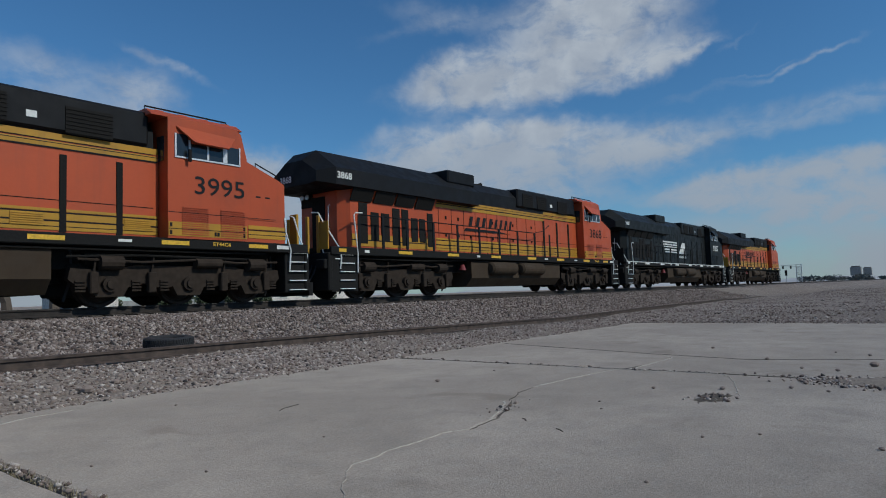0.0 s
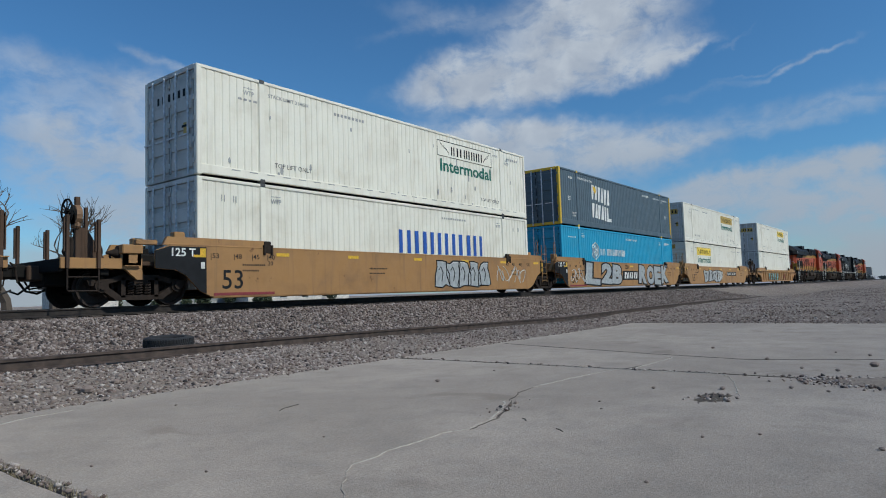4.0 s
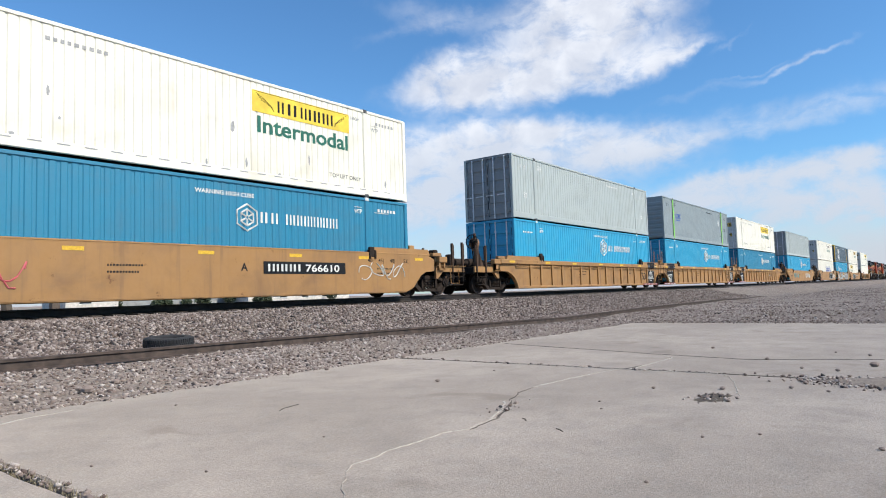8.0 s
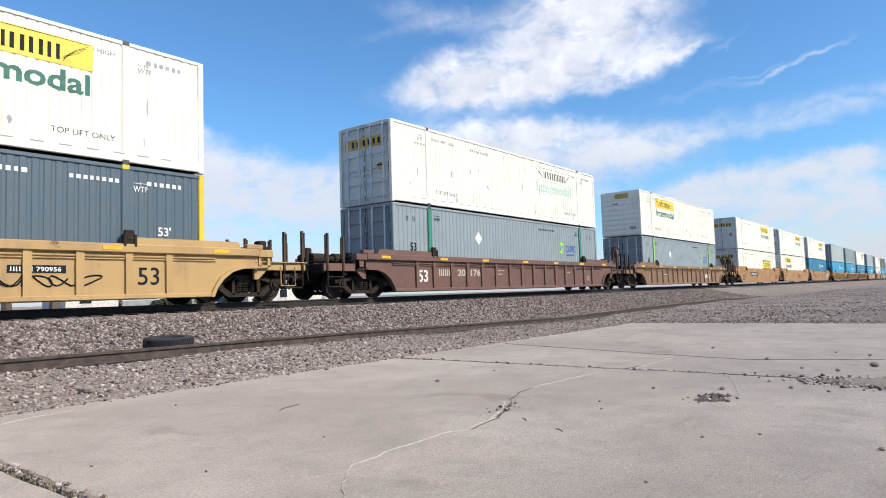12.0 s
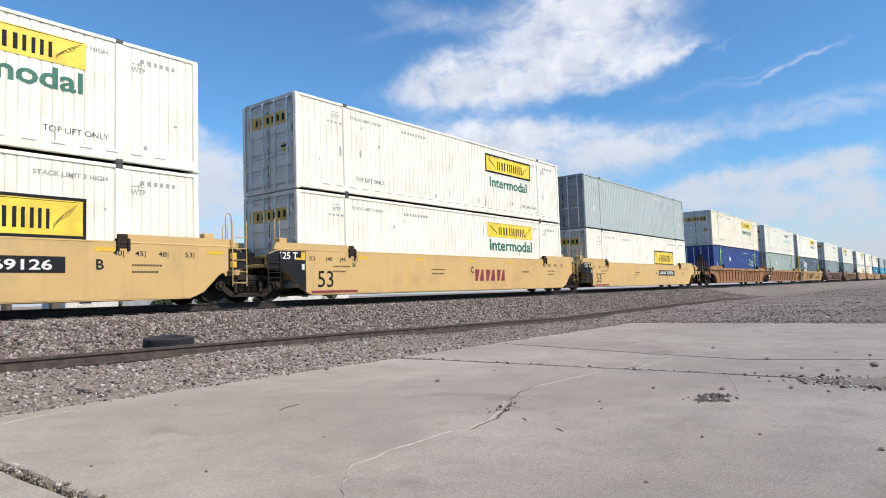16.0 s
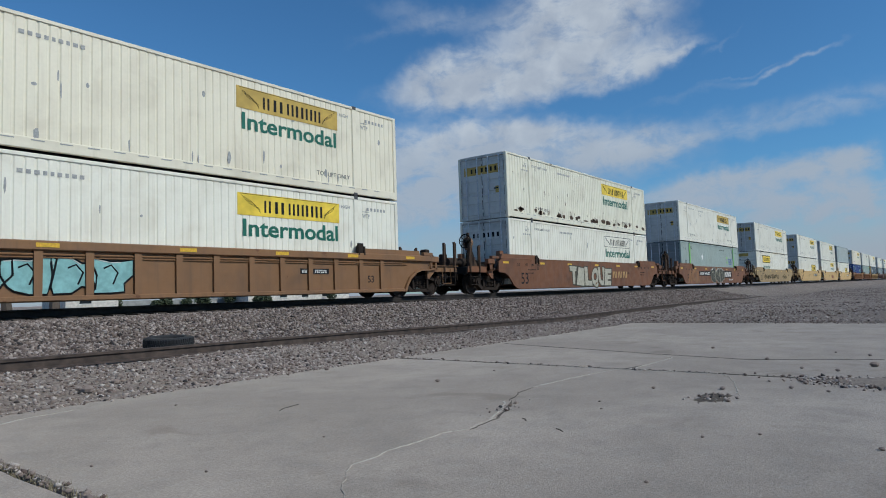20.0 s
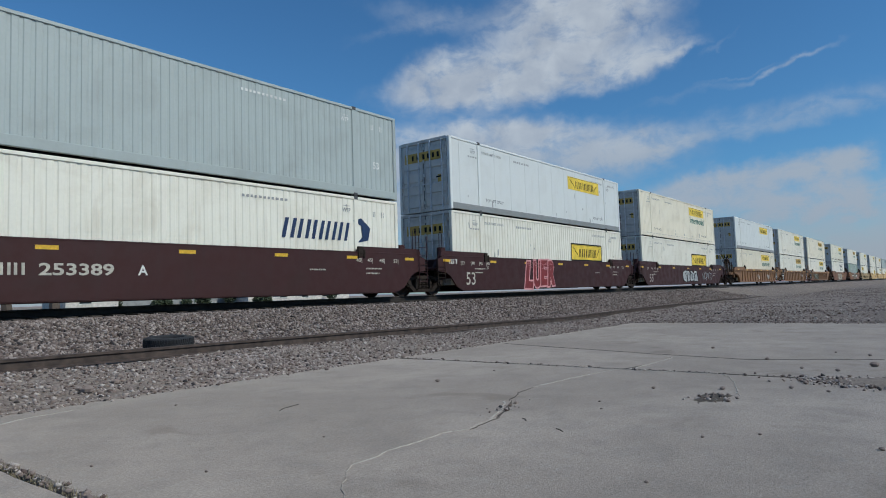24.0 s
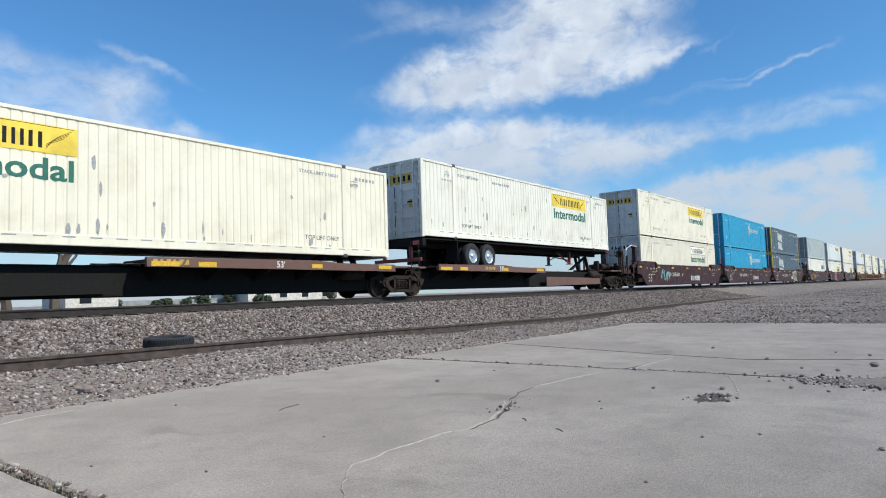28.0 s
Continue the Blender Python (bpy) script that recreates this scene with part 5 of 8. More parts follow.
def well_car(kind, paint_key, x_front, front_truck, rear_truck, label, seed, marks):
    """kind: ribbed or smooth. front_truck / rear_truck: 'own', 'shared' (carries it) or 'none' (rests on its neighbour's)."""
    car = thing("well_car", label, "railway car", "cars of the train")
    ribbed = kind == "ribbed"
    top = 1.36 if ribbed else 1.42
    def sheet():
        sh = Shape()
        return sh.prism(well_outline(kind), "y", -0.03, 0.03)
    for s in (-1, 1):
        turn = 0 if s < 0 else 180
        part("side_sheet", cached(("side_sheet", kind), sheet), paint_key, car, at=pose(0, s * (WY - (0.10 if ribbed else 0.03)), 0, 0, 0, turn))
        if ribbed:
            part("top_chord", cached(("top_chord",), lambda: Shape().box(-9.55, 9.55, -0.10, 0.10, 1.20, 1.40, 0.02)), paint_key, car, at=pose(0, s * (WY - 0.06), 0))
            part("bottom_sill", cached(("bottom_sill",), lambda: Shape().box(-8.15, 8.15, -0.07, 0.07, 0.16, 0.27, 0.015)), paint_key, car, at=pose(0, s * (WY - 0.06), 0))
            part("air_pipe", cached(("air_pipe",), lambda: Shape().rod([(-8.3, 0, 1.12), (-2, 0, 1.12), (8.3, 0, 1.12)], 0.022, 6).rod([(-8.3, 0, 1.06), (8.3, 0, 1.06)], 0.016, 6)), paint_key, car, at=pose(0, s * (WY - 0.045), 0))
            for x in (-7.05, -6.1, -5.05, -4.05, -3.05, -2.05, -1.0, 0.0, 1.0, 2.05, 3.05, 4.05, 5.05, 6.1, 7.05):
                part("side_post", cached(("side_post",), lambda: Shape().prism([(-0.075, 0.2), (0.075, 0.2), (0.085, 1.21), (-0.085, 1.21)], "y", -0.05, 0.06)), paint_key, car, at=pose(x, s * (WY - 0.055), 0, 0, 0, turn))
            for e in (-1, 1):
                part("arch_plate", cached(("arch_plate",), lambda: Shape().prism([(8.14, 0.16), (8.22, 0.16), (8.31, 0.37), (8.49, 0.60), (8.75, 0.78), (9.04, 0.87), (9.6, 0.89), (9.6, 0.94), (9.0, 0.93), (8.69, 0.84), (8.42, 0.66), (8.24, 0.42), (8.14, 0.22)], "y", -0.08, 0.08)), paint_key, car, at=pose(0, s * (WY - 0.06), 0, 0, 0, 0 if e > 0 else 180))
        else:
            part("top_lip", cached(("top_lip",), lambda: Shape().box(-8.9, 8.9, -0.06, 0.03, 1.40, 1.455, 0.012)), paint_key, car, at=pose(0, s * (WY - 0.06), 0, 0, 0, turn))
            part("lower_flange", cached(("lower_flange",), lambda: Shape().box(-7.75, 7.75, -0.05, 0.05, 0.13, 0.185, 0.012)), paint_key, car, at=pose(0, s * (WY - 0.06), 0))
        for e in (-1, 1):
            part("end_rail", cached(("end_rail", kind), lambda: Shape().prism([(5.95, top), (9.05, top), (8.95, top + 0.20), (6.10, top + 0.20)], "y", -0.05, 0.05)), paint_key, car, at=pose(0, s * (WY - 0.07), 0, 0, 0, 0 if e > 0 else 180))
            part("guide_bracket", cached(("guide_bracket",), lambda: Shape().box(-0.11, 0.11, -0.05, 0.05, 1.38, 1.72, 0.02).box(-0.15, -0.09, -0.09, 0.05, 1.34, 1.62, 0.01).box(0.09, 0.15, -0.09, 0.05, 1.34, 1.62, 0.01).box(-0.10, 0.10, -0.07, 0.04, 1.50, 1.55)), "truck", car, at=pose(e * CAST_X, s * (WY - 0.04), 0 if ribbed else -0.1))
    part("well_floor", cached(("well_floor",), lambda: Shape().box(-7.2, 7.2, -1.36, 1.36, 0.22, 0.30)), "soot", car)
    for e in (-1, 1):
        state = front_truck if e > 0 else rear_truck
        turn = 0 if e > 0 else 180
        long_end = state == "own"
        reach = 11.2 if long_end else 9.52
        part("end_platform", cached(("end_platform", long_end), lambda: Shape().box(8.25, reach if long_end else 9.3, -1.30, 1.30, 0.92, 1.02, 0.02).box(8.15, 8.35, -1.38, 1.38, 0.60, 1.36, 0.02).box(8.3, reach + (0.3 if long_end else 0), -0.32, 0.32, 0.62, 0.95, 0.03)), "grime" if long_end else paint_key, car, at=pose(0, 0, 0, 0, 0, turn))
        for s in (-1, 1):
            part("end_bracket", cached(("end_bracket",), lambda: Shape().prism([(8.45, 1.0), (9.1, 1.0), (8.62, 1.55), (8.45, 1.55)], "y", -0.075, 0.075)), "grime" if long_end else paint_key, car, at=pose(0, s * 1.125, 0, 0, 0, turn))
        tall = paint_key == "maroon" and long_end
        if not ribbed and e > 0 and not long_end and paint_key != "maroon":
            ep = part("front_panel", cached(("front_panel",), lambda: Shape().prism([(8.78, 0.83), (9.26, 0.865), (9.26, 1.27), (8.95, 1.38), (8.78, 1.38)], "y", -WY - 0.012, -WY - 0.004)), "black_mark", car)
            for z0 in (0.90, 1.12):
                part("reflector", cached(("square_reflector",), lambda: Shape().box(-0.09, 0.09, -0.006, 0.0, 0.0, 0.16)), "reflector", ep, at=pose(8.92, -WY - 0.012, z0))
        for s in (-1, 1):
            if tall or not ribbed or not long_end:
                part("guide_post", cached(("guide_post", tall), lambda: Shape().box(-0.14, 0.14, -0.11, 0.11, 0.98, 2.55 if tall else 1.78, 0.02)), paint_key, car, at=pose(e * 8.45, s * 1.02, 0))
            if tall:
                part("bent_rail", cached(("bent_rail",), lambda: Shape().rod([(8.5, 0, 2.5), (9.4, 0, 2.55), (10.1, 0, 2.35), (10.25, 0, 2.15), (10.25, 0, 1.0)], 0.03, 6)), "zinc", car, at=pose(0, s * 1.2, 0, 0, 0, turn))
            elif not long_end:
                part("rod_loop", cached(("rod_loop",), lambda: Shape().rod([(0.0, 0, 1.0), (0.0, 0, 2.25), (0.05, 0, 2.32), (0.12, 0, 2.32), (0.17, 0, 2.25), (0.17, 0, 1.0)], 0.014, 5)), paint_key, car, at=pose(e * 8.85, s * 1.25, 0))
        if not long_end:
            ladder(car, e * 9.08, -WY - 0.045, 0.42, 2.1 if e > 0 else 1.3, paint_key if e > 0 else "truck")
        end_gear(car, paint_key, turn, long_end)
        if long_end:
            part("coupler", cached(("coupler",), lambda: Shape().box(11.1, 11.55, -0.11, 0.11, 0.70, 0.92, 0.03).box(11.45, 11.72, -0.20, 0.20, 0.66, 0.98, 0.05)), "soot", car, at=pose(0, 0, 0, 0, 0, turn))
            part("air_hose", cached(("air_hose",), lambda: Shape().rod([(11.0, -0.35, 0.75), (11.25, -0.36, 0.50), (11.45, -0.34, 0.34), (11.65, -0.30, 0.42)], 0.025, 6)), "rubber", car, at=pose(0, 0, 0, 0, 0, turn))
            part("foot_step", cached(("foot_step",), lambda: Shape().rod([(10.35, -1.36, 0.95), (10.35, -1.38, 0.42), (10.85, -1.38, 0.42), (10.85, -1.36, 0.95)], 0.018, 6)), paint_key, car, at=pose(0, 0, 0, 0, 0, turn))
            truck(car, e * 9.42, 0.42)
            if (e > 0) == (paint_key in ("brown", "rust_brown")):
                hand_brake(car, turn, paint_key)
        elif state == "shared":
            truck(car, e * (CL + 1.53), 0.46)
    marks(car, seed)
    RIDERS.append((car, x_front - CL, 0.0))
    return car


def end_gear(car, paint_key, turn, long_end):
    """Brake valve, reservoir, levers, pipes and posts on a car's end; built for the front and turned for the rear."""
    at = pose(0, 0, 0, 0, 0, turn)
    part("brake_cylinder", cached(("brake_cylinder",), lambda: Shape().lathe((8.95, -0.55, 1.34), "x", [(-0.34, 0.03), (-0.3, 0.17), (-0.18, 0.2), (0.22, 0.2), (0.25, 0.12), (0.5, 0.03)], 14)), "truck", car, at=at)
    part("valve_box", cached(("valve_box",), lambda: Shape().box(8.75, 9.05, -0.15, 0.25, 1.0, 1.42, 0.04).box(8.62, 9.2, 0.1, 0.5, 1.02, 1.25, 0.03).cyl((8.9, -0.05, 1.46), "z", 0.09, 0.16, 10)), "soot", car, at=at)
    def pipes():
        sh = Shape()
        for k in range(4):
            y = -1.18 + 0.3 * k
            sh.rod([(8.42, y, 1.12 + 0.06 * k), (8.8, y + 0.05, 1.2 + 0.05 * k), (9.15, y + 0.12, 1.1), (9.3, y + 0.3, 1.04)], 0.022, 5)
        return sh.rod([(8.5, -1.2, 1.45), (8.9, -1.15, 1.5), (9.2, -0.9, 1.3), (9.3, -0.6, 1.06)], 0.026, 6)
    part("brake_pipe", cached(("brake_pipe",), pipes), "soot", car, at=at)
    # near-black blocks added to deepen the shade between the wheels
    part("rigging", cached(("rigging", long_end), lambda: Shape().box(8.5, 10.3 if long_end else 9.6, -0.62, 0.62, 0.40, 0.72, 0.02).box(8.4, 8.9, -1.0, 1.0, 0.50, 0.92, 0.02).rod([(8.4, -0.7, 0.34), (10.4 if long_end else 9.6, -0.7, 0.34)], 0.04, 6)), "soot", car, at=at)
    if not long_end:
        return
    for s in (-1, 1):
        part("platform_sill", cached(("platform_sill",), lambda: Shape().box(9.5, 11.25, -0.05, 0.05, 0.84, 1.07, 0.012).box(9.5, 11.25, -0.12, 0.05, 1.055, 1.075).prism([(9.5, 0.84), (9.9, 0.84), (9.62, 0.60), (9.5, 0.60)], "y", -0.05, 0.05)), paint_key, car, at=at @ pose(0, s * 1.30, 0))
        part("chord_end", cached(("chord_end",), lambda: Shape().box(9.55, 10.02, -0.1, 0.1, 1.18, 1.39, 0.02).box(9.2, 9.7, -0.08, 0.08, 1.40, 1.52, 0.015)), paint_key, car, at=at @ pose(0, s * 1.39, 0))
        for k, (x, z1) in enumerate(((10.48, 1.92), (11.12, 1.98))):
            part("end_post", cached(("end_post", k), lambda: Shape().box(x - 0.035, x + 0.035, -0.045, 0.045, 0.84, z1, 0.01).box(x + 0.05, x + 0.075, -0.045, 0.02, 1.2, z1 - 0.05)), "grime", car, at=at @ pose(0, s * 1.36, 0))
        if (s < 0) == (turn == 0):
            part("jack_box", cached(("jack_box",), lambda: Shape().box(9.58, 9.66, -0.1, 0.1, 0.92, 1.2).box(9.86, 9.95, -0.1, 0.1, 0.92, 1.2).box(9.58, 9.95, -0.1, 0.1, 0.90, 0.97).box(9.58, 9.95, 0.02, 0.1, 0.92, 1.2)), paint_key, car, at=at @ pose(0, s * 1.34, 0))
            part("foot_rail", cached(("foot_rail",), lambda: Shape().rod([(10.48, 0, 1.0), (10.48, 0, 0.40), (10.50, 0, 0.36), (11.10, 0, 0.36), (11.12, 0, 0.40), (11.12, 0, 1.0)], 0.02, 6).rod([(10.48, 0, 0.66), (11.12, 0, 0.66)], 0.016, 6)), "truck", car, at=at @ pose(0, s * 1.37, 0))
    part("cross_beam", cached(("cross_beam",), lambda: Shape().box(11.16, 11.27, -1.3, 1.3, 0.78, 1.06, 0.02).box(10.2, 10.4, -1.25, 1.25, 0.70, 0.93, 0.02).box(9.9, 11.2, -0.42, 0.42, 0.50, 0.95, 0.03)), "soot", car, at=at)
    part("retainer_valve", cached(("retainer_valve",), lambda: Shape().box(9.75, 10.0, -1.1, -0.8, 1.05, 1.5, 0.03).cyl((10.15, -0.95, 1.38), "y", 0.13, 0.2, 12).box(10.05, 10.3, -0.85, -0.55, 1.02, 1.7, 0.04).cyl((9.9, -0.5, 1.35), "x", 0.17, 0.55, 12)), "truck", car, at=at)
    part("uncoupling_rod", cached(("uncoupling_rod",), lambda: Shape().rod([(11.3, -1.3, 0.95), (11.42, -1.25, 0.86), (11.42, -0.4, 0.84), (11.5, -0.2, 1.0)], 0.018, 6).rod([(11.42, -1.2, 0.86), (11.46, -1.22, 0.55)], 0.018, 6)), "truck", car, at=at)
    part("brake_hose", cached(("brake_hose",), lambda: Shape().rod([(10.5, -0.9, 0.8), (10.62, -0.92, 0.48), (10.85, -0.95, 0.36), (11.1, -0.9, 0.42), (11.3, -0.75, 0.62), (11.4, -0.5, 0.75)], 0.03, 6).rod([(10.7, -0.7, 0.78), (10.85, -0.72, 0.5), (11.1, -0.7, 0.46), (11.3, -0.5, 0.7)], 0.022, 6)), "rubber", car, at=at)


def hand_brake(car, turn, paint_key):
    """Brake wheel on a tall stand with its chain drum, on the platform."""
    at = pose(0, 0, 0, 0, 0, turn)
    ys = -1.08 if turn == 0 else 1.08
    stand = part("brake_stand", cached(("brake_stand", ys), lambda: Shape().box(10.76, 10.86, ys - 0.05, ys + 0.05, 1.0, 2.42, 0.012).box(10.60, 10.66, ys - 0.04, ys + 0.04, 1.0, 2.2).prism([(10.2, 1.0), (10.78, 1.0), (10.78, 1.75), (10.62, 1.75)], "y", ys - 0.03, ys + 0.03)), "grime", car, at=at)
    def wheel():
        sh = Shape()
        c = (11.02, ys, 2.08)
        ring = [(c[0], c[1] + 0.27 * math.cos(a * math.pi / 9), c[2] + 0.27 * math.sin(a * math.pi / 9)) for a in range(19)]
        sh.rod(ring, 0.022, 6)
        for k in range(4):
            a = k * math.pi / 4
            sh.rod([(c[0], c[1] - 0.27 * math.cos(a), c[2] - 0.27 * math.sin(a)), (c[0], c[1] + 0.27 * math.cos(a), c[2] + 0.27 * math.sin(a))], 0.014, 5)
        return sh.cyl((10.95, ys, 2.08), "x", 0.06, 0.2, 10)
    part("brake_wheel", cached(("brake_wheel", ys), wheel), "soot", stand)
    part("gear_case", cached(("gear_case", ys), lambda: Shape().cyl((10.84, ys, 2.02), "x", 0.22, 0.12, 14).box(10.78, 10.90, ys - 0.14, ys + 0.14, 1.72, 2.1, 0.04)), "rust_brown", stand)
    part("chain", cached(("brake_chain", ys), lambda: Shape().rod([(10.84, ys - 0.1, 1.75), (10.8, ys - 0.1, 1.3), (10.5, ys - 0.05, 1.05)], 0.025, 6).rod([(10.70, ys, 2.3), (10.3, ys, 2.32), (9.5, ys, 1.9)] if ys < 0 else [(10.7, ys, 1.6), (10.3, ys, 1.3)], 0.016, 5)), "soot", stand)


def graffiti(car, x0, x1, z0, z1, n, fill, seed, y, line="black_mark"):
    """Sprayed rounded shapes with dark outlines, not words."""
    rng = random.Random(seed)
    w = (x1 - x0) / n
    for k in range(n):
        cx, cz = x0 + w * (k + 0.5), (z0 + z1) / 2
        m = 12
        ph = rng.uniform(0, 6.28)
        pts = []
        for i in range(m):
            a = 2 * math.pi * i / m
            r = 1 + 0.22 * math.sin(3 * a + ph) + rng.uniform(-0.14, 0.14)
            u, v = 0.60 * r * math.copysign(abs(math.cos(a)) ** 0.6, math.cos(a)), 0.52 * r * math.copysign(abs(math.sin(a)) ** 0.6, math.sin(a))
            pts.append((cx + min(0.64, max(-0.64, u)) * w, min(z1, max(z0, cz + v * (z1 - z0)))))
        dy = 0.0008 * (k % 2)
        g = part("graffiti_shape", Shape().prism(pts, "y", y - 0.003 - dy, y - 0.005 - dy), fill, car)
        part("outline", Shape().rod([(p[0], y - 0.005, p[1]) for p in pts + pts[:1]], 0.024, 4), line, g)
        hx = cx + rng.uniform(-0.12, 0.12) * w
        part("outline", Shape().rod([(hx - 0.2 * w, y - 0.006, cz + 0.15), (hx, y - 0.006, cz + 0.28 * (z1 - z0)), (hx + 0.18 * w, y - 0.006, cz + 0.05), (hx + 0.05 * w, y - 0.006, cz - 0.25 * (z1 - z0))], 0.020, 4), line, g)
        part("highlight", Shape().rod([(p[0] * 0.9 + cx * 0.1, y - 0.006, p[1] * 0.88 + cz * 0.12) for p in pts[2:6]], 0.012, 4), "white_mark", g)


def spray_word(car, word, x0, x1, z0, z1, fill, line, y, seed):
    """A sprayed word of fat leaning letters that crowd one another, each over a wider outline."""
    rng, face, rim = random.Random(seed), Shape(), Shape()
    n = len(word)
    w, h = (x1 - x0) / n, z1 - z0
    for k, ch in enumerate(word):
        cx, lean, tilt = x0 + w * (k + 0.5), rng.uniform(-0.12, 0.22), radians(rng.uniform(-7, 7))
        drop, tall = rng.uniform(-0.06, 0.06) * h, rng.uniform(0.84, 1.0)
        for sh, fat, dy in ((rim, 0.115, 0.0030), (face, 0.062, 0.0042)):
            me = letters(ch, fat)
            kx = 1.02 * w / letters(ch, 0.062)["wide"]
            pts = []
            for v in me.vertices:
                u, q = v.co.x * kx, (v.co.z - 0.5) * h * 0.86 * tall
                u += lean * q
                pts.append((cx + u * math.cos(tilt) - q * math.sin(tilt), y - dy - 0.0024 * k, (z0 + z1) / 2 + drop + u * math.sin(tilt) + q * math.cos(tilt)))
            sh.add(pts, [tuple(p.vertices) for p in me.polygons])
    g = part("graffiti_word", face, fill, car)
    part("outline", rim, line, g)


def scrawl(car, x0, x1, z0, z1, seed, y, material, r=0.016):
    """A sprayed tag: looping strokes side by side, no letters."""
    rng = random.Random(seed)
    sh = Shape()
    n = max(2, int((x1 - x0) / 0.42))
    w, zc, h = (x1 - x0) / n, (z0 + z1) / 2, z1 - z0
    for k in range(n):
        cx = x0 + w * (k + 0.5)
        p1, p2, f = rng.uniform(0, 6.28), rng.uniform(0, 6.28), rng.choice((2, 2, 3, 4))
        pts = []
        for i in range(15):
            a = 2 * math.pi * i / 14 * 0.88
            pts.append((cx + 0.56 * w * math.cos(a + p1), y - 0.004, zc + 0.42 * h * math.sin(f * a * 0.5 + p2) * (0.75 + 0.25 * math.cos(a))))
        sh.rod(pts, r, 4)
    part("graffiti_line", sh, material, car)


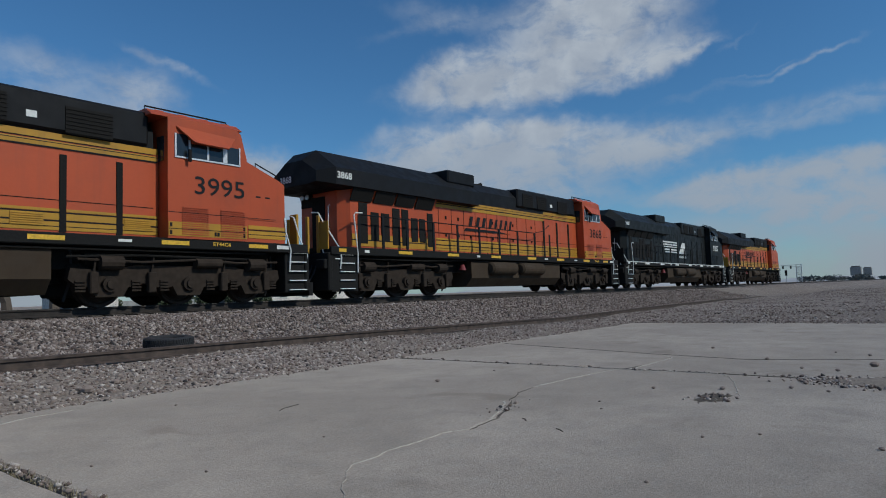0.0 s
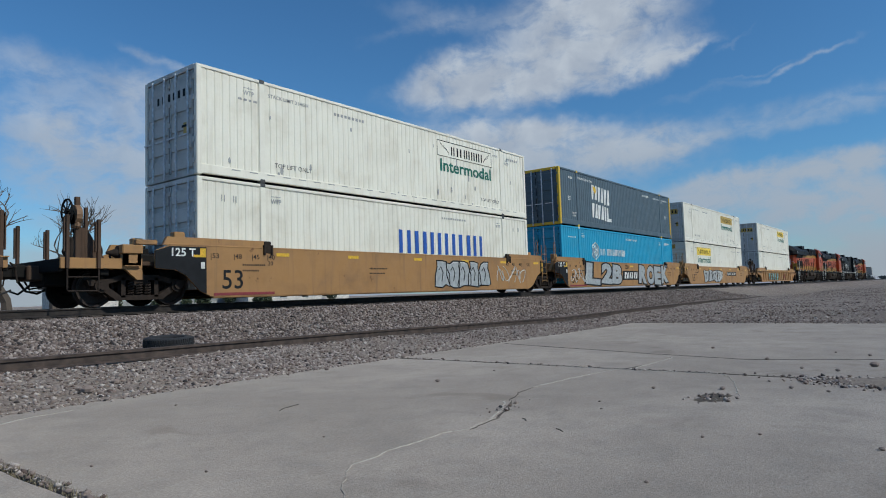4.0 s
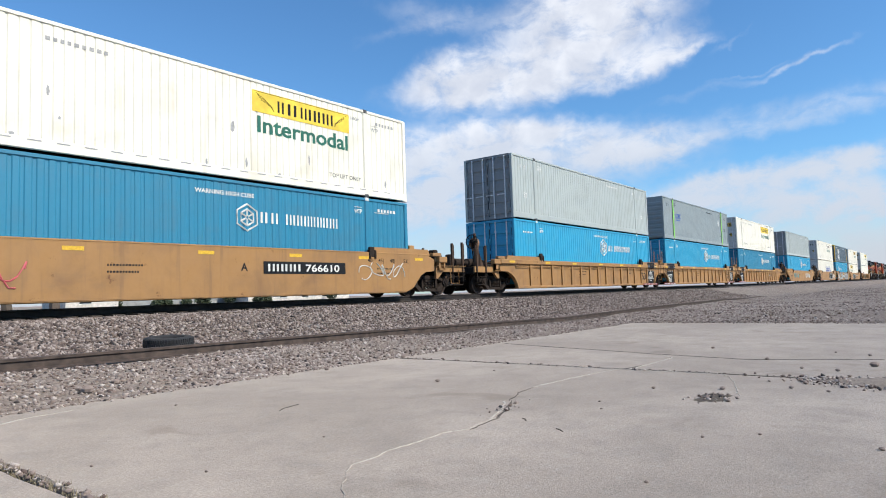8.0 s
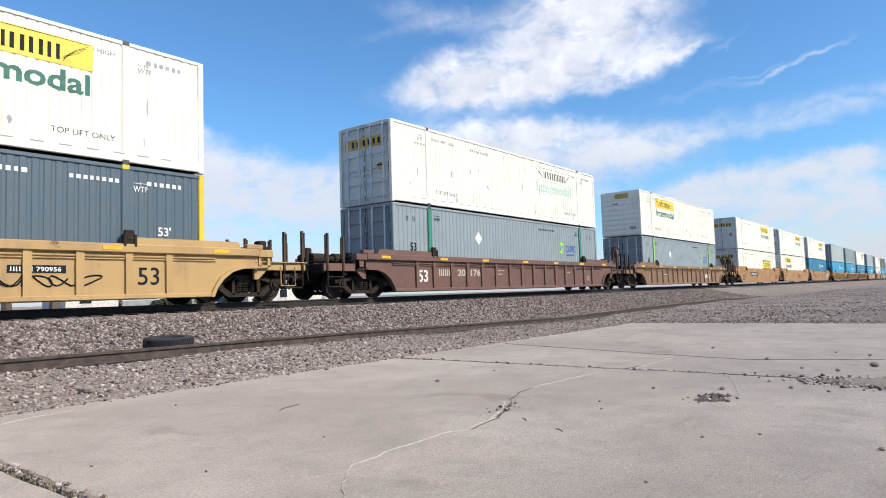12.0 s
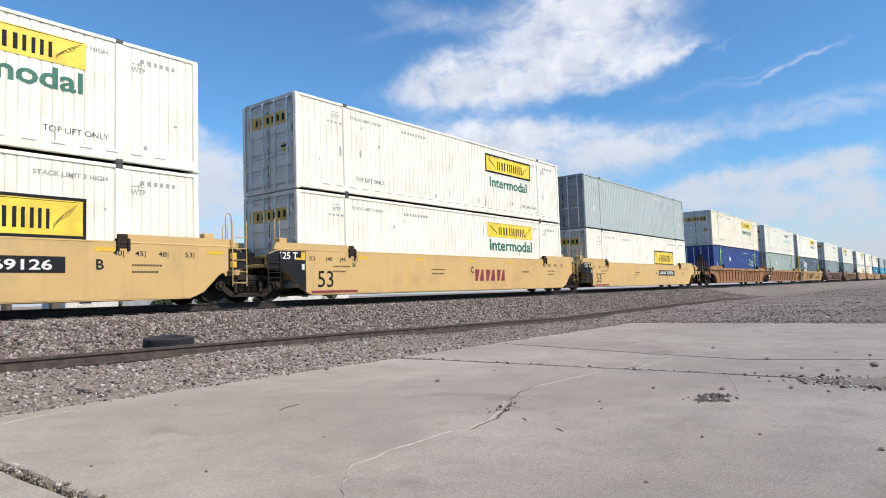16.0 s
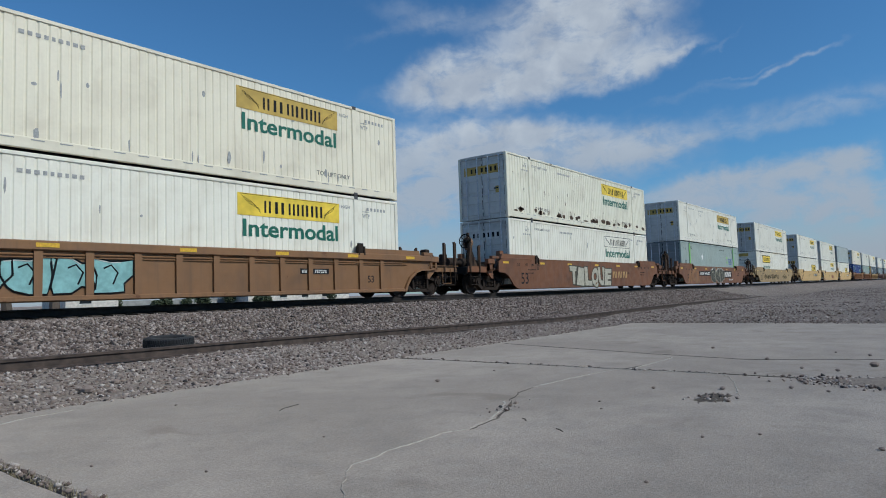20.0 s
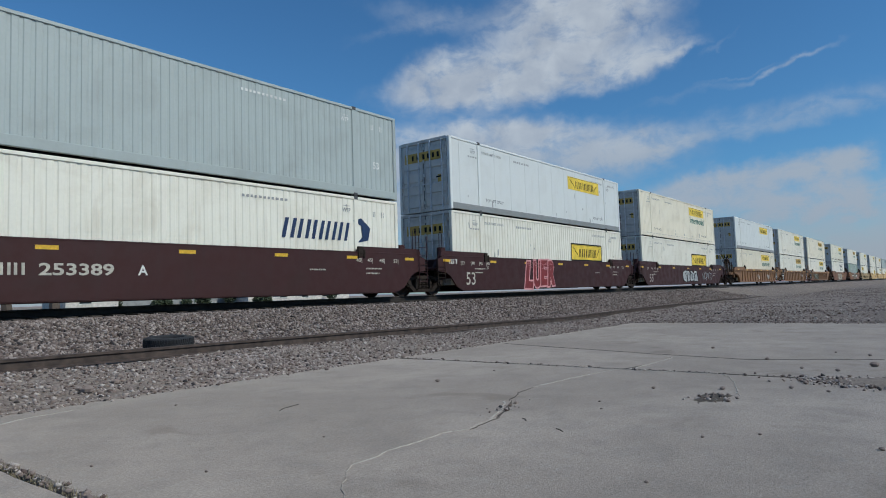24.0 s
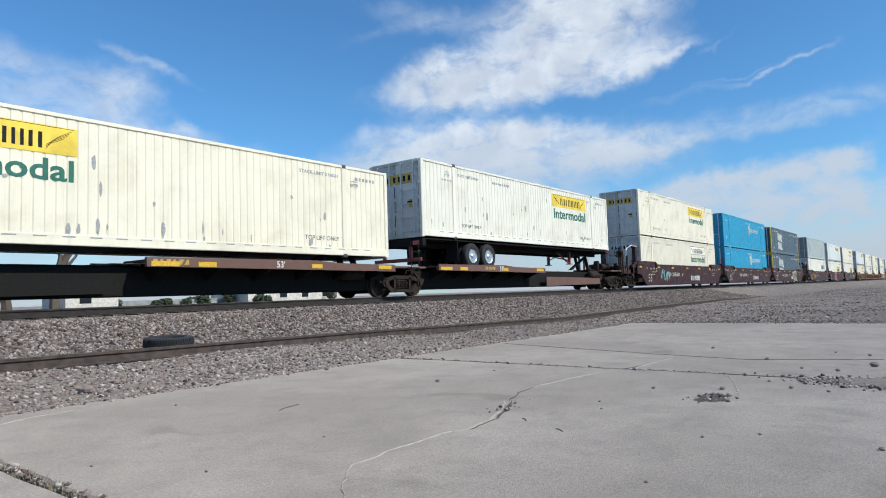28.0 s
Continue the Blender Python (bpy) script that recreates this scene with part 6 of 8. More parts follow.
def car_marks(kind, color, number="", seed_extra=0, extras=()):
    """Stencils of a car: reflectors, load limit notes as bars, sizes and numbers as words."""
    def put(car, seed, number=number):
        rng = random.Random(seed)
        ribbed = kind == "ribbed"
        y = -WY + (0.065 if ribbed else -0.003)
        ink = {"maroon": "stencil_cream", "brown": "stencil_cream"}.get(color, "black_mark")
        sh = Shape()
        for x0, x1, z, n in ((-6.9, -6.2, 0.95, 8), (-6.9, -6.4, 0.80, 6), (-2.2, -1.4, 0.9, 9), (-2.2, -1.5, 0.75, 8), (6.3, 7.0, 0.9, 8), (6.3, 6.9, 0.75, 7), (4.0, 4.6, 0.85, 6)):
            if color == "maroon" and -3 < x0 < 0 or ribbed and abs(x0) > 6:
                continue
            b = bars(x0, x1, z, z + 0.045, y, n + 3, 0, 0.6, 0.002, rng.random())
            sh.add(b.v, b.f)
        tagged(part("stencil", sh, ink, car), kind="stuff")
        for x in (-8.7, -5.6, -2.9, 0.2, 3.0, 5.7, 8.4):
            yy = -WY - (0.048 if ribbed else 0.006)
            part("reflector", cached(("reflector",), lambda: Shape().box(-0.22, 0.22, 0, 0.008, 0, 0.09)), "reflector", car, at=pose(x, yy, 1.26 if ribbed else 1.22))
        if not (ribbed and any(q[0] == "end" and q[1] > 0 for q in extras)):
            big = not ribbed or color == "light_tan"
            write("53", car, 6.57 if ribbed else -7.2, y, 0.48 if ribbed else 0.36, (0.40 if ribbed else 0.48) if big else 0.22, ink, fat=0.006)
        if not ribbed:
            write("|53       |48     |45    |40", car, -6.85, y, 1.13, 0.12, ink, 1.95, "size_mark", 0.008)
            write("20", car, -6.02, y, 0.97, 0.11, ink, 0.17, "size_mark", 0.008)
            write("40|    45|     48|       53|", car, 6.85, y, 1.13, 0.12, ink, 1.95, "size_mark", 0.008)
        if number:
            number, _, spot = number.partition("@")
            bx = float(spot) if spot else {"brown": -3.9, "rust_brown": -4.5, "maroon": -2.3}.get(color, 4.25 if ribbed else 3.4)
            if color in ("maroon", "brown"):
                write(number, car, bx, y, 0.70, 0.24, ink, 1.5)
                blocks(car, ((bx - 1.9, bx - 1.0, 0.70, 0.94, y, 4, 0, 5),), ink, "owner_block")
            else:
                k = 0.36 if ribbed else 1.0
                p = part("number_board", Shape().box(bx - 1.5 * k, bx + 1.5 * k, y - 0.004, y, 0.74, 0.90 if ribbed else 1.08), "black_mark", car)
                write(number, car, bx + 0.6 * k, y - 0.006, 0.775 if ribbed else 0.81, 0.09 if ribbed else 0.20, "white_mark", 1.3 * k)
                blocks(p, ((bx - 1.35 * k, bx - 0.25 * k, 0.775 if ribbed else 0.81, 0.865 if ribbed else 1.01, y - 0.006, 4, 0, 5),), "white_mark", "owner_block")
        for e in extras:
            if e[0] == "g":
                graffiti(car, *e[1:7], seed + 3, y - 0.002, *e[7:8])
            elif e[0] == "w":
                spray_word(car, *e[1:8], y - 0.002, seed + 5)
            elif e[0] == "s":
                scrawl(car, *e[1:5], seed + 4, y - 0.002, *e[5:7])
            elif e[0] == "t":
                write(e[1], car, e[2], y - 0.002, e[3], e[4], e[5])
            elif e[0] == "b":
                blocks(car, ((e[1], e[2], e[3], e[4], y - 0.006, e[5], e[6], seed),), e[7])
            elif e[0] == "plate":
                part("black_panel", Shape().box(e[1], e[2], y - 0.004, y, e[3], e[4]), "black_mark", car)
            elif e[0] == "end":
                # black painted end panel with the truck's capacity and stencilled notes
                x0, x1 = e[1], e[2]
                mid, sg = (x0 + x1) / 2, 1 if x0 > 0 else -1
                remarks = Shape()
                if ribbed:
                    p = part("end_panel", Shape().box(x0, x1, y - 0.004, y, 0.27, 1.19), "black_mark", car)
                    part("chord_paint", Shape().box(x0 - 0.1, x1 + 0.1, -WY - 0.046, -WY - 0.04, 1.205, 1.395), "black_mark", p)
                    part("rail_paint", Shape().box(x0, x1 + 0.2 if sg < 0 else x1, -WY + 0.014, -WY + 0.02, 1.41, 1.54), "black_mark", p)
                    part("sill_paint", Shape().box(mid - 1.5, mid + 0.9, -WY - 0.016, -WY - 0.01, 0.165, 0.262), "red_mark", p)
                    for xx in (x0 + 0.1, x1 - 0.1):
                        part("size_tick", Shape().box(xx - 0.03, xx + 0.03, -WY - 0.052, -WY - 0.046, 1.22, 1.38), "white_mark", p)
                    write("48", car, mid + 0.42 * -sg, y - 0.006, 1.0, 0.12, "white_mark")
                    write("53", car, mid + 0.42 * sg, y - 0.006, 1.0, 0.12, "white_mark")
                    write("45", car, x0 - 0.45 if sg > 0 else x1 + 0.45, y - 0.006, 1.0, 0.12, "black_mark")
                    for yy, zz in (("40", 1.0), ("20", 0.82)):
                        write(yy, car, -6.1 * -sg, -WY - 0.008, zz, 0.12, "black_mark")
                    part("stencil_disc", Shape().cyl((mid, y - 0.005, 1.05), "y", 0.075, 0.006, 16), "white_mark", p)
                    if e[3]:
                        write(e[3], car, mid, y - 0.006, 0.52, 0.30, "white_mark")
                        rows = ((0.40, 0.6), (0.46, 0.5), (0.34, 0.45))
                    else:
                        write("53", car, x0 - 0.57 if sg > 0 else x1 + 0.57, y - 0.006, 0.50, 0.40, "black_mark", 0.62)
                        rows = ((0.90, 0.5), (0.83, 0.45), (0.76, 0.55), (0.68, 0.75), (0.60, 0.8), (0.52, 0.9), (0.42, 0.4))
                    for zz, ww in rows:
                        b = bars(mid - ww / 2, mid + ww / 2, zz, zz + 0.04, y - 0.004, 9, 0, 0.4, 0.002, rng.random())
                        remarks.add(b.v, b.f)
                    for k in range(4):
                        b = bars(mid - 1.3 + 0.55 * k, mid - 0.9 + 0.55 * k, 0.19, 0.235, -WY - 0.016, 6, 0, 0.4, 0.002, rng.random())
                        remarks.add(b.v, b.f)
                    tagged(part("stencil", remarks, "white_mark", p), kind="stuff")
                else:
                    p = part("end_panel", cached(("end_panel",), lambda: Shape().prism([(-9.26, 0.865), (-8.76, 0.825), (-8.51, 0.71), (-8.12, 0.31), (-7.95, 0.24), (-7.95, 1.39), (-8.9, 1.39), (-9.26, 1.27)], "y", -WY - 0.012, -WY - 0.004)), "black_mark", car)
                    part("reflector", Shape().box(-8.12, -7.97, -WY - 0.018, -WY - 0.012, 1.14, 1.36).box(-8.3, -8.12, -WY - 0.018, -WY - 0.012, 1.14, 1.2), "reflector", p)
                    part("label_plate", Shape().box(-8.1, -8.0, -WY - 0.018, -WY - 0.012, 0.86, 1.02), "white_mark", p)
                    part("sill_paint", Shape().box(-7.75, -5.9, -WY - 0.010, -WY - 0.004, 0.19, 0.26), "red_mark", p)
                    write(e[3], car, -8.55, -WY - 0.014, 1.16, 0.19, "white_mark", 0.62)
    return put


# ---- the consist, from the locomotives back ----
# place of the load's front end, car kind, paint, trucks (front, rear), upper load, lower load, car number, extras, label
G, S, T, BL, EN, W = "g", "s", "t", "b", "end", "w"
CONSIST = (
    (-13.3, "ribbed", "tan", "own", "own", "H:yellow", "P", "", ((G, -4.5, 0.4, 0.3, 1.1, 5, "graffiti_cyan"), (BL, 2.9, 4.4, 0.55, 0.95, 3, 0.0, "red_mark")), "brown yellow well car with pale green graffiti"),
    (-36.45, "smooth", "tan", "own", "shared", "H:ochre", "H:flip", "733190", ((G, -4.6, 0.2, 0.25, 1.2, 4, "graffiti_silver"), (T, "B", 1.4, 0.8, 0.2, "black_mark"), (S, -1.2, 0.6, 0.4, 1.2, "white_mark")), "brown yellow well car with grey graffiti"),
    (-55.55, "smooth", "tan", "none", "shared", "U", "R:big", "", ((W, "L", -5.9, -4.2, 0.2, 1.4, "graffiti_silver", "black_mark"), (W, "2", -4.0, -2.65, 0.22, 1.4, "graffiti_silver", "black_mark"), (W, "B", -2.6, -1.3, 0.2, 1.35, "graffiti_silver", "black_mark"), (W, "ROEK", 1.3, 6.4, 0.2, 1.38, "graffiti_silver", "black_mark"), ("plate", -1.19, 1.1, 0.48, 1.0), (BL, -0.95, 0.95, 0.56, 0.92, 3, 0.2, "white_mark"), (T, "ZEN", -0.5, 1.12, 0.2, "black_mark"), (S, -7.6, -5.8, 0.3, 1.2, "white_mark"), (EN, -9.3, -8.1, "125 T")), "brown yellow well car covered in silver graffiti"),
    (-74.95, "smooth", "tan", "none", "own", "H:white", "M", "", ((G, 1.2, 4.6, 0.25, 1.25, 5, "graffiti_silver"), (S, 5.2, 7.4, 0.3, 1.2, "white_mark"), (EN, -9.3, -8.1, "125 T")), "brown yellow well car with silver and white graffiti"),
    (-98.4, "smooth", "tan", "own", "own", "G", "R:", "", ((S, -5.5, -2.5, 0.4, 1.2, "graffiti_cyan"), (S, 2.5, 6.0, 0.4, 1.2, "white_mark")), "dusty brown yellow well car with scrawls"),
    (-121.45, "ribbed", "tan", "own", "shared", "H:yellow", "T:", "720192", ((EN, -8.38, -7.14, "125T"),), "brown yellow ribbed well car"),
    (-140.75, "ribbed", "tan", "none", "shared", "C:grey,flip", "R:", "", ((EN, -8.38, -7.14, "125T"), (EN, 7.14, 8.38, "")), "brown yellow ribbed well car with black end plates"),
    (-159.9, "ribbed", "tan", "none", "own", "G", "R:", "", ((EN, 7.14, 8.38, ""),), "brown yellow ribbed well car with black end plate"),
    (-183.1, "smooth", "tan", "own", "shared", "H:yellow", "T:", "766610", ((T, "A", 1.3, 0.82, 0.2, "black_mark"), (S, 5.5, 7.6, 0.5, 1.2, "white_mark"), (S, -5.4, -3.8, 0.35, 1.1, "graffiti_red"), (EN, -9.3, -8.1, "125 T")), "brown yellow smooth-sided well car with pale scrawls"),
    (-202.3, "smooth", "tan", "none", "shared", "H:yellow", "H:flip", "", ((T, "C", 0.2, 0.82, 0.2, "black_mark"), (BL, 0.7, 2.6, 0.5, 0.95, 3, 0.0, "red_mark"), (EN, -9.3, -8.1, "125 T")), "brown yellow smooth-sided well car with red name"),
    (-221.5, "smooth", "tan", "none", "own", "H:yellow", "H:low", "766610@-3.24", ((T, "B", -1.2, 0.82, 0.2, "black_mark"), (S, 6.0, 8.0, 0.3, 1.0, "graffiti_red")), "dusty brown yellow smooth-sided well car"),
    (-244.9, "ribbed", "rust_brown", "own", "own", "H:yellow,flip", "C:grey", "680362", ((BL, 4.0, 5.4, 0.55, 0.85, 3, 0.0, "white_mark"),), "rusty brown ribbed well car"),
    (-267.7, "ribbed", "brown", "own", "own", "H:faded", "C:grey,dark", "208176", ((T, "53", -6.7, 0.5, 0.4, "white_mark"),), "dark brown ribbed well car"),
    (-290.9, "ribbed", "light_tan", "own", "shared", "H:yellow", "U", "790956", ((S, -1.5, 1.2, 0.4, 1.1, "black_mark"), (EN, -8.38, -7.14, "125T"), (S, 3.0, 5.5, 0.4, 0.8, "black_mark")), "yellow ribbed well car with black scrawls"),
    (-309.9, "ribbed", "orange_tan", "none", "shared", "H:faded", "C:green", "", ((EN, -8.38, -7.14, "125T"),), "orange brown ribbed well car"),
    (-329.4, "ribbed", "orange_tan", "none", "own", "H:cream,yellow", "C:navy", "", (), "orange brown ribbed well car"),
    (-352.75, "smooth", "yellow", "own", "shared", "G", "H:low", "769126", ((T, "A", 1.4, 0.82, 0.2, "black_mark"), (EN, -9.3, -8.1, "125 T")), "clean yellow smooth-sided well car"),
    (-371.8, "smooth", "yellow", "none", "shared", "H:border", "H:yellow", "", ((T, "C", 0.3, 0.82, 0.22, "black_mark"), (BL, 0.5, 2.6, 0.5, 0.95, 3, 0.0, "red_mark"), (EN, -9.3, -8.1, "125 T")), "clean yellow smooth-sided well car with red name"),
    (-391.05, "smooth", "yellow", "none", "own", "H:yellow", "H:low", "769126", ((T, "B", 5.6, 0.82, 0.22, "black_mark"),), "clean yellow smooth-sided well car"),
    (-414.35, "smooth", "khaki", "own", "own", "H:yellow", "H:border,flip", "", ((S, -6.0, 1.0, 0.35, 1.0, "graffiti_dark", 0.011), (S, 3.0, 5.5, 0.4, 0.9, "graffiti_dark", 0.011)), "dusty khaki smooth-sided well car with dark scrawls"),
    (-437.55, "smooth", "rust_orange", "own", "own", "H:ochre", "C:green", "646487@-3.2", ((W, "ACR", -7.3, -4.6, 0.28, 1.2, "orange_tan", "rust_brown"), (G, -1.6, 2.0, 0.22, 1.36, 3, "graffiti_dark", "graffiti_cream"), ("plate", 2.12, 4.5, 0.58, 1.14), (BL, 2.3, 4.25, 0.66, 1.06, 3, 0.15, "white_mark"), (S, 3.5, 4.8, 0.30, 0.50, "white_mark")), "rusty orange brown smooth-sided well car"),
    (-460.35, "smooth", "rust_orange", "own", "own", "H:rusty,yellow", "H:white", "", ((W, "TILQUE", -2.9, 1.95, 0.22, 1.2, "graffiti_cream", "graffiti_dark"), (BL, 2.2, 4.2, 0.6, 0.95, 3, 0.15, "light_tan")), "orange brown smooth-sided well car with pale graffiti"),
    (-483.6, "ribbed", "brown_tan", "own", "shared", "H:ochre,cream", "H:yellow", "737275", ((G, -5.2, -1.2, 0.3, 1.1, 5, "graffiti_cyan"), (EN, -8.38, -7.14, "125T")), "weathered brown ribbed well car with pale green graffiti"),
    (-502.8, "ribbed", "brown_tan", "none", "shared", "H:yellow", "H:ochre", "", ((BL, 3.8, 5.2, 0.7, 1.0, 3, 0.0, "white_mark"), (EN, -8.38, -7.14, "125T"), (EN, 7.14, 8.38, "")), "weathered brown ribbed well car"),
    (-522.0, "ribbed", "brown_tan", "none", "own", "H:smooth,panel_only", "H:cream,yellow", "", ((S, -1.2, 0.0, 0.3, 1.0, "white_mark"), (S, 3.0, 4.4, 0.3, 1.0, "white_mark"), (EN, 7.14, 8.38, "")), "weathered brown ribbed well car with white scrawls"),
    (-545.0, "smooth", "maroon", "own", "shared", "H:cream,yellow", "H:low", "", ((G, -1.0, 2.2, 0.3, 1.1, 4, "graffiti_silver"), (S, 3.5, 6.0, 0.3, 1.1, "graffiti_silver")), "dark red smooth-sided well car with grey graffiti"),
    (-564.4, "smooth", "maroon", "none", "shared", "H:smooth,panel_only", "H:low", "", ((W, "LUER", -3.05, -0.4, 0.2, 1.4, "graffiti_deep", "graffiti_pink"), (S, -2.9, -0.5, 1.0, 1.35, "graffiti_pink", 0.012), (T, "125 T", -8.3, 1.15, 0.16, "white_mark")), "dark red smooth-sided well car with red graffiti"),
    (-583.6, "smooth", "maroon", "none", "own", "G", "B", "253389", ((T, "A", -0.9, 0.7, 0.22, "white_mark"), (S, -5.6, -4.0, 0.3, 1.3, "yellow_edge")), "dark red smooth-sided well car with yellow scrawl"),
    (-606.9, "smooth", "maroon", "own", "shared", "U", "U", "255501", ((T, "B", -1.0, 0.7, 0.22, "white_mark"), (G, 2.1, 4.5, 0.15, 1.4, 1, "graffiti_khaki", "graffiti_dark"), (S, 2.3, 4.3, 0.25, 1.3, "graffiti_dark", 0.012), (T, "WELL LD LMT", 0.15, 0.84, 0.09, "stencil_cream"), (BL, 1.0, 2.1, 0.40, 0.72, 2, 0.3, "white_mark"), (T, "125 T", -8.3, 1.15, 0.16, "white_mark")), "dark red smooth-sided well car with pale graffiti"),
    (-626.0, "smooth", "maroon", "none", "shared", "R:", "R:", "255501", ((T, "C", -0.9, 0.7, 0.22, "stencil_cream"), (T, "WELL LD LMT", 0.1, 0.84, 0.09, "stencil_cream"), (BL, 0.9, 2.9, 0.40, 0.74, 4, 0.3, "white_mark"), (T, "125 T", -8.3, 1.15, 0.16, "white_mark")), "dark red smooth-sided well car with slanted white name"),
    (-645.2, "smooth", "maroon", "none", "own", "H:cream,yellow", "H:cream,white", "255501", ((T, "A", -0.9, 0.7, 0.22, "white_mark"), (BL, 0.9, 2.9, 0.40, 0.74, 4, 0.3, "white_mark"), (S, -5.2, -3.6, 0.3, 1.25, "graffiti_cyan", 0.028)), "dark red smooth-sided well car with blue scrawl"),
)
for k, (x, kind, col, ft, rt, up, low, num, extra, lab) in enumerate(CONSIST):
    well_car(kind, col, x, ft, rt, lab, 300 + k, car_marks(kind, col, num, 0, extra))
    build_container(low, x, 0.34, 500 + k)
    build_container(up, x, 0.34 + CH, 600 + k)


# ---- spine car and its loads ----
def spine_car(x_front, front, rear, label, seed):
    car = thing("spine_car", label, "railway car", "cars of the train")
    # sill, outriggers, side beams: the load's shadow is put into near-black colour
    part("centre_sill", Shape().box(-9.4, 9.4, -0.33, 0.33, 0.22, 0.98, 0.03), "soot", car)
    a, b = ((-7.4, 0.5), (-0.3, 8.2))[seed]
    for s in (-1, 1):
        part("deck_strake", Shape().prism([(a, 0.90), (b, 0.84), (b, 1.05), (b - 2.6, 1.08), (b - 3.4, 1.14), (a, 1.12)], "y", -0.05, 0.05), "brown", car, at=pose(0, s * 1.40, 0))
        part("deck_plate", Shape().box(a, b, -0.52, 0.52, 1.03, 1.07), "brown", car, at=pose(0, s * 0.86, 0))
        for k in range(6):
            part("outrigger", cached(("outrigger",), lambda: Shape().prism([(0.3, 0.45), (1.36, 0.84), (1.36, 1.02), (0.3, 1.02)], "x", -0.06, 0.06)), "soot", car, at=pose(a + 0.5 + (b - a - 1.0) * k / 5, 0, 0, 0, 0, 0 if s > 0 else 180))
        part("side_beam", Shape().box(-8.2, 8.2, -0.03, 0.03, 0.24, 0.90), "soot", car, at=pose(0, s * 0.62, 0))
    # seed 1: panel coloured near-black to match the shaded underside
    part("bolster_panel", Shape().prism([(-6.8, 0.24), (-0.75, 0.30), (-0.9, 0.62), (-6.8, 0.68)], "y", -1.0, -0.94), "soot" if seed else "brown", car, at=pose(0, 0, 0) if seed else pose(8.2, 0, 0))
    for x in ((a + 0.1, a + 0.8), (a + 1.3, a + 1.8), (b - 3.6, b - 3.2), (b - 0.8, b - 0.2)):
        part("reflector", Shape().box(x[0], x[1], -1.462, -1.45, 0.91, 1.03), "reflector", car)
    write("53'", car, 3.5 if seed else -3.2, -1.456, 0.92, 0.17, "white_mark")
    blocks(car, ((-0.15, 0.75, 0.95, 1.08, -1.452, 3, 0, 4),) if seed else ((-4.4, -3.7, 0.95, 1.06, -1.452, 3, 0, 4),), "sign_ochre")
    part("air_tank", Shape().lathe((6.7, -0.9, 0.78), "x", [(-0.5, 0.02), (-0.46, 0.15), (-0.38, 0.2), (0.38, 0.2), (0.46, 0.15), (0.5, 0.02)], 16), "truck", car)
    part("hitch", Shape().box(7.2, 7.9, -0.5, 0.5, 0.98, 1.10, 0.02).prism([(7.3, 1.1), (7.5, 1.1), (7.1, 2.0), (6.95, 2.0)], "y", -0.35, -0.25).prism([(7.3, 1.1), (7.5, 1.1), (7.1, 2.0), (6.95, 2.0)], "y", 0.25, 0.35).prism([(5.2, 1.06), (5.5, 1.06), (7.15, 1.72), (7.05, 1.80)], "y", -0.3, -0.2), "soot", car)
    for e, state in ((1, front), (-1, rear)):
        if state:
            truck(car, e * 9.0, 0.42)
        part("end_platform", Shape().box(8.3, 10.0, -1.3, 1.3, 0.95, 1.03, 0.02), "brown", car, at=pose(0, 0, 0, 0, 0, 0 if e > 0 else 180))
    part("coupler", Shape().box(9.4, 11.0, -0.12, 0.12, 0.68, 0.92, 0.03), "soot", car)
    ladder(car, 9.3, -1.38, 0.5, 1.9, "truck")
    RIDERS.append((car, x_front - CL, 0.0))


spine_car(-666.15, True, True, "brown spine car under a chassis and container", 0)
spine_car(-684.1, False, True, "brown spine car under a white container", 1)
build_container("H:yellow", -666.15, 2.09, 700)
build_container("H:yellow,cream,flip", -684.1, 1.27, 701)


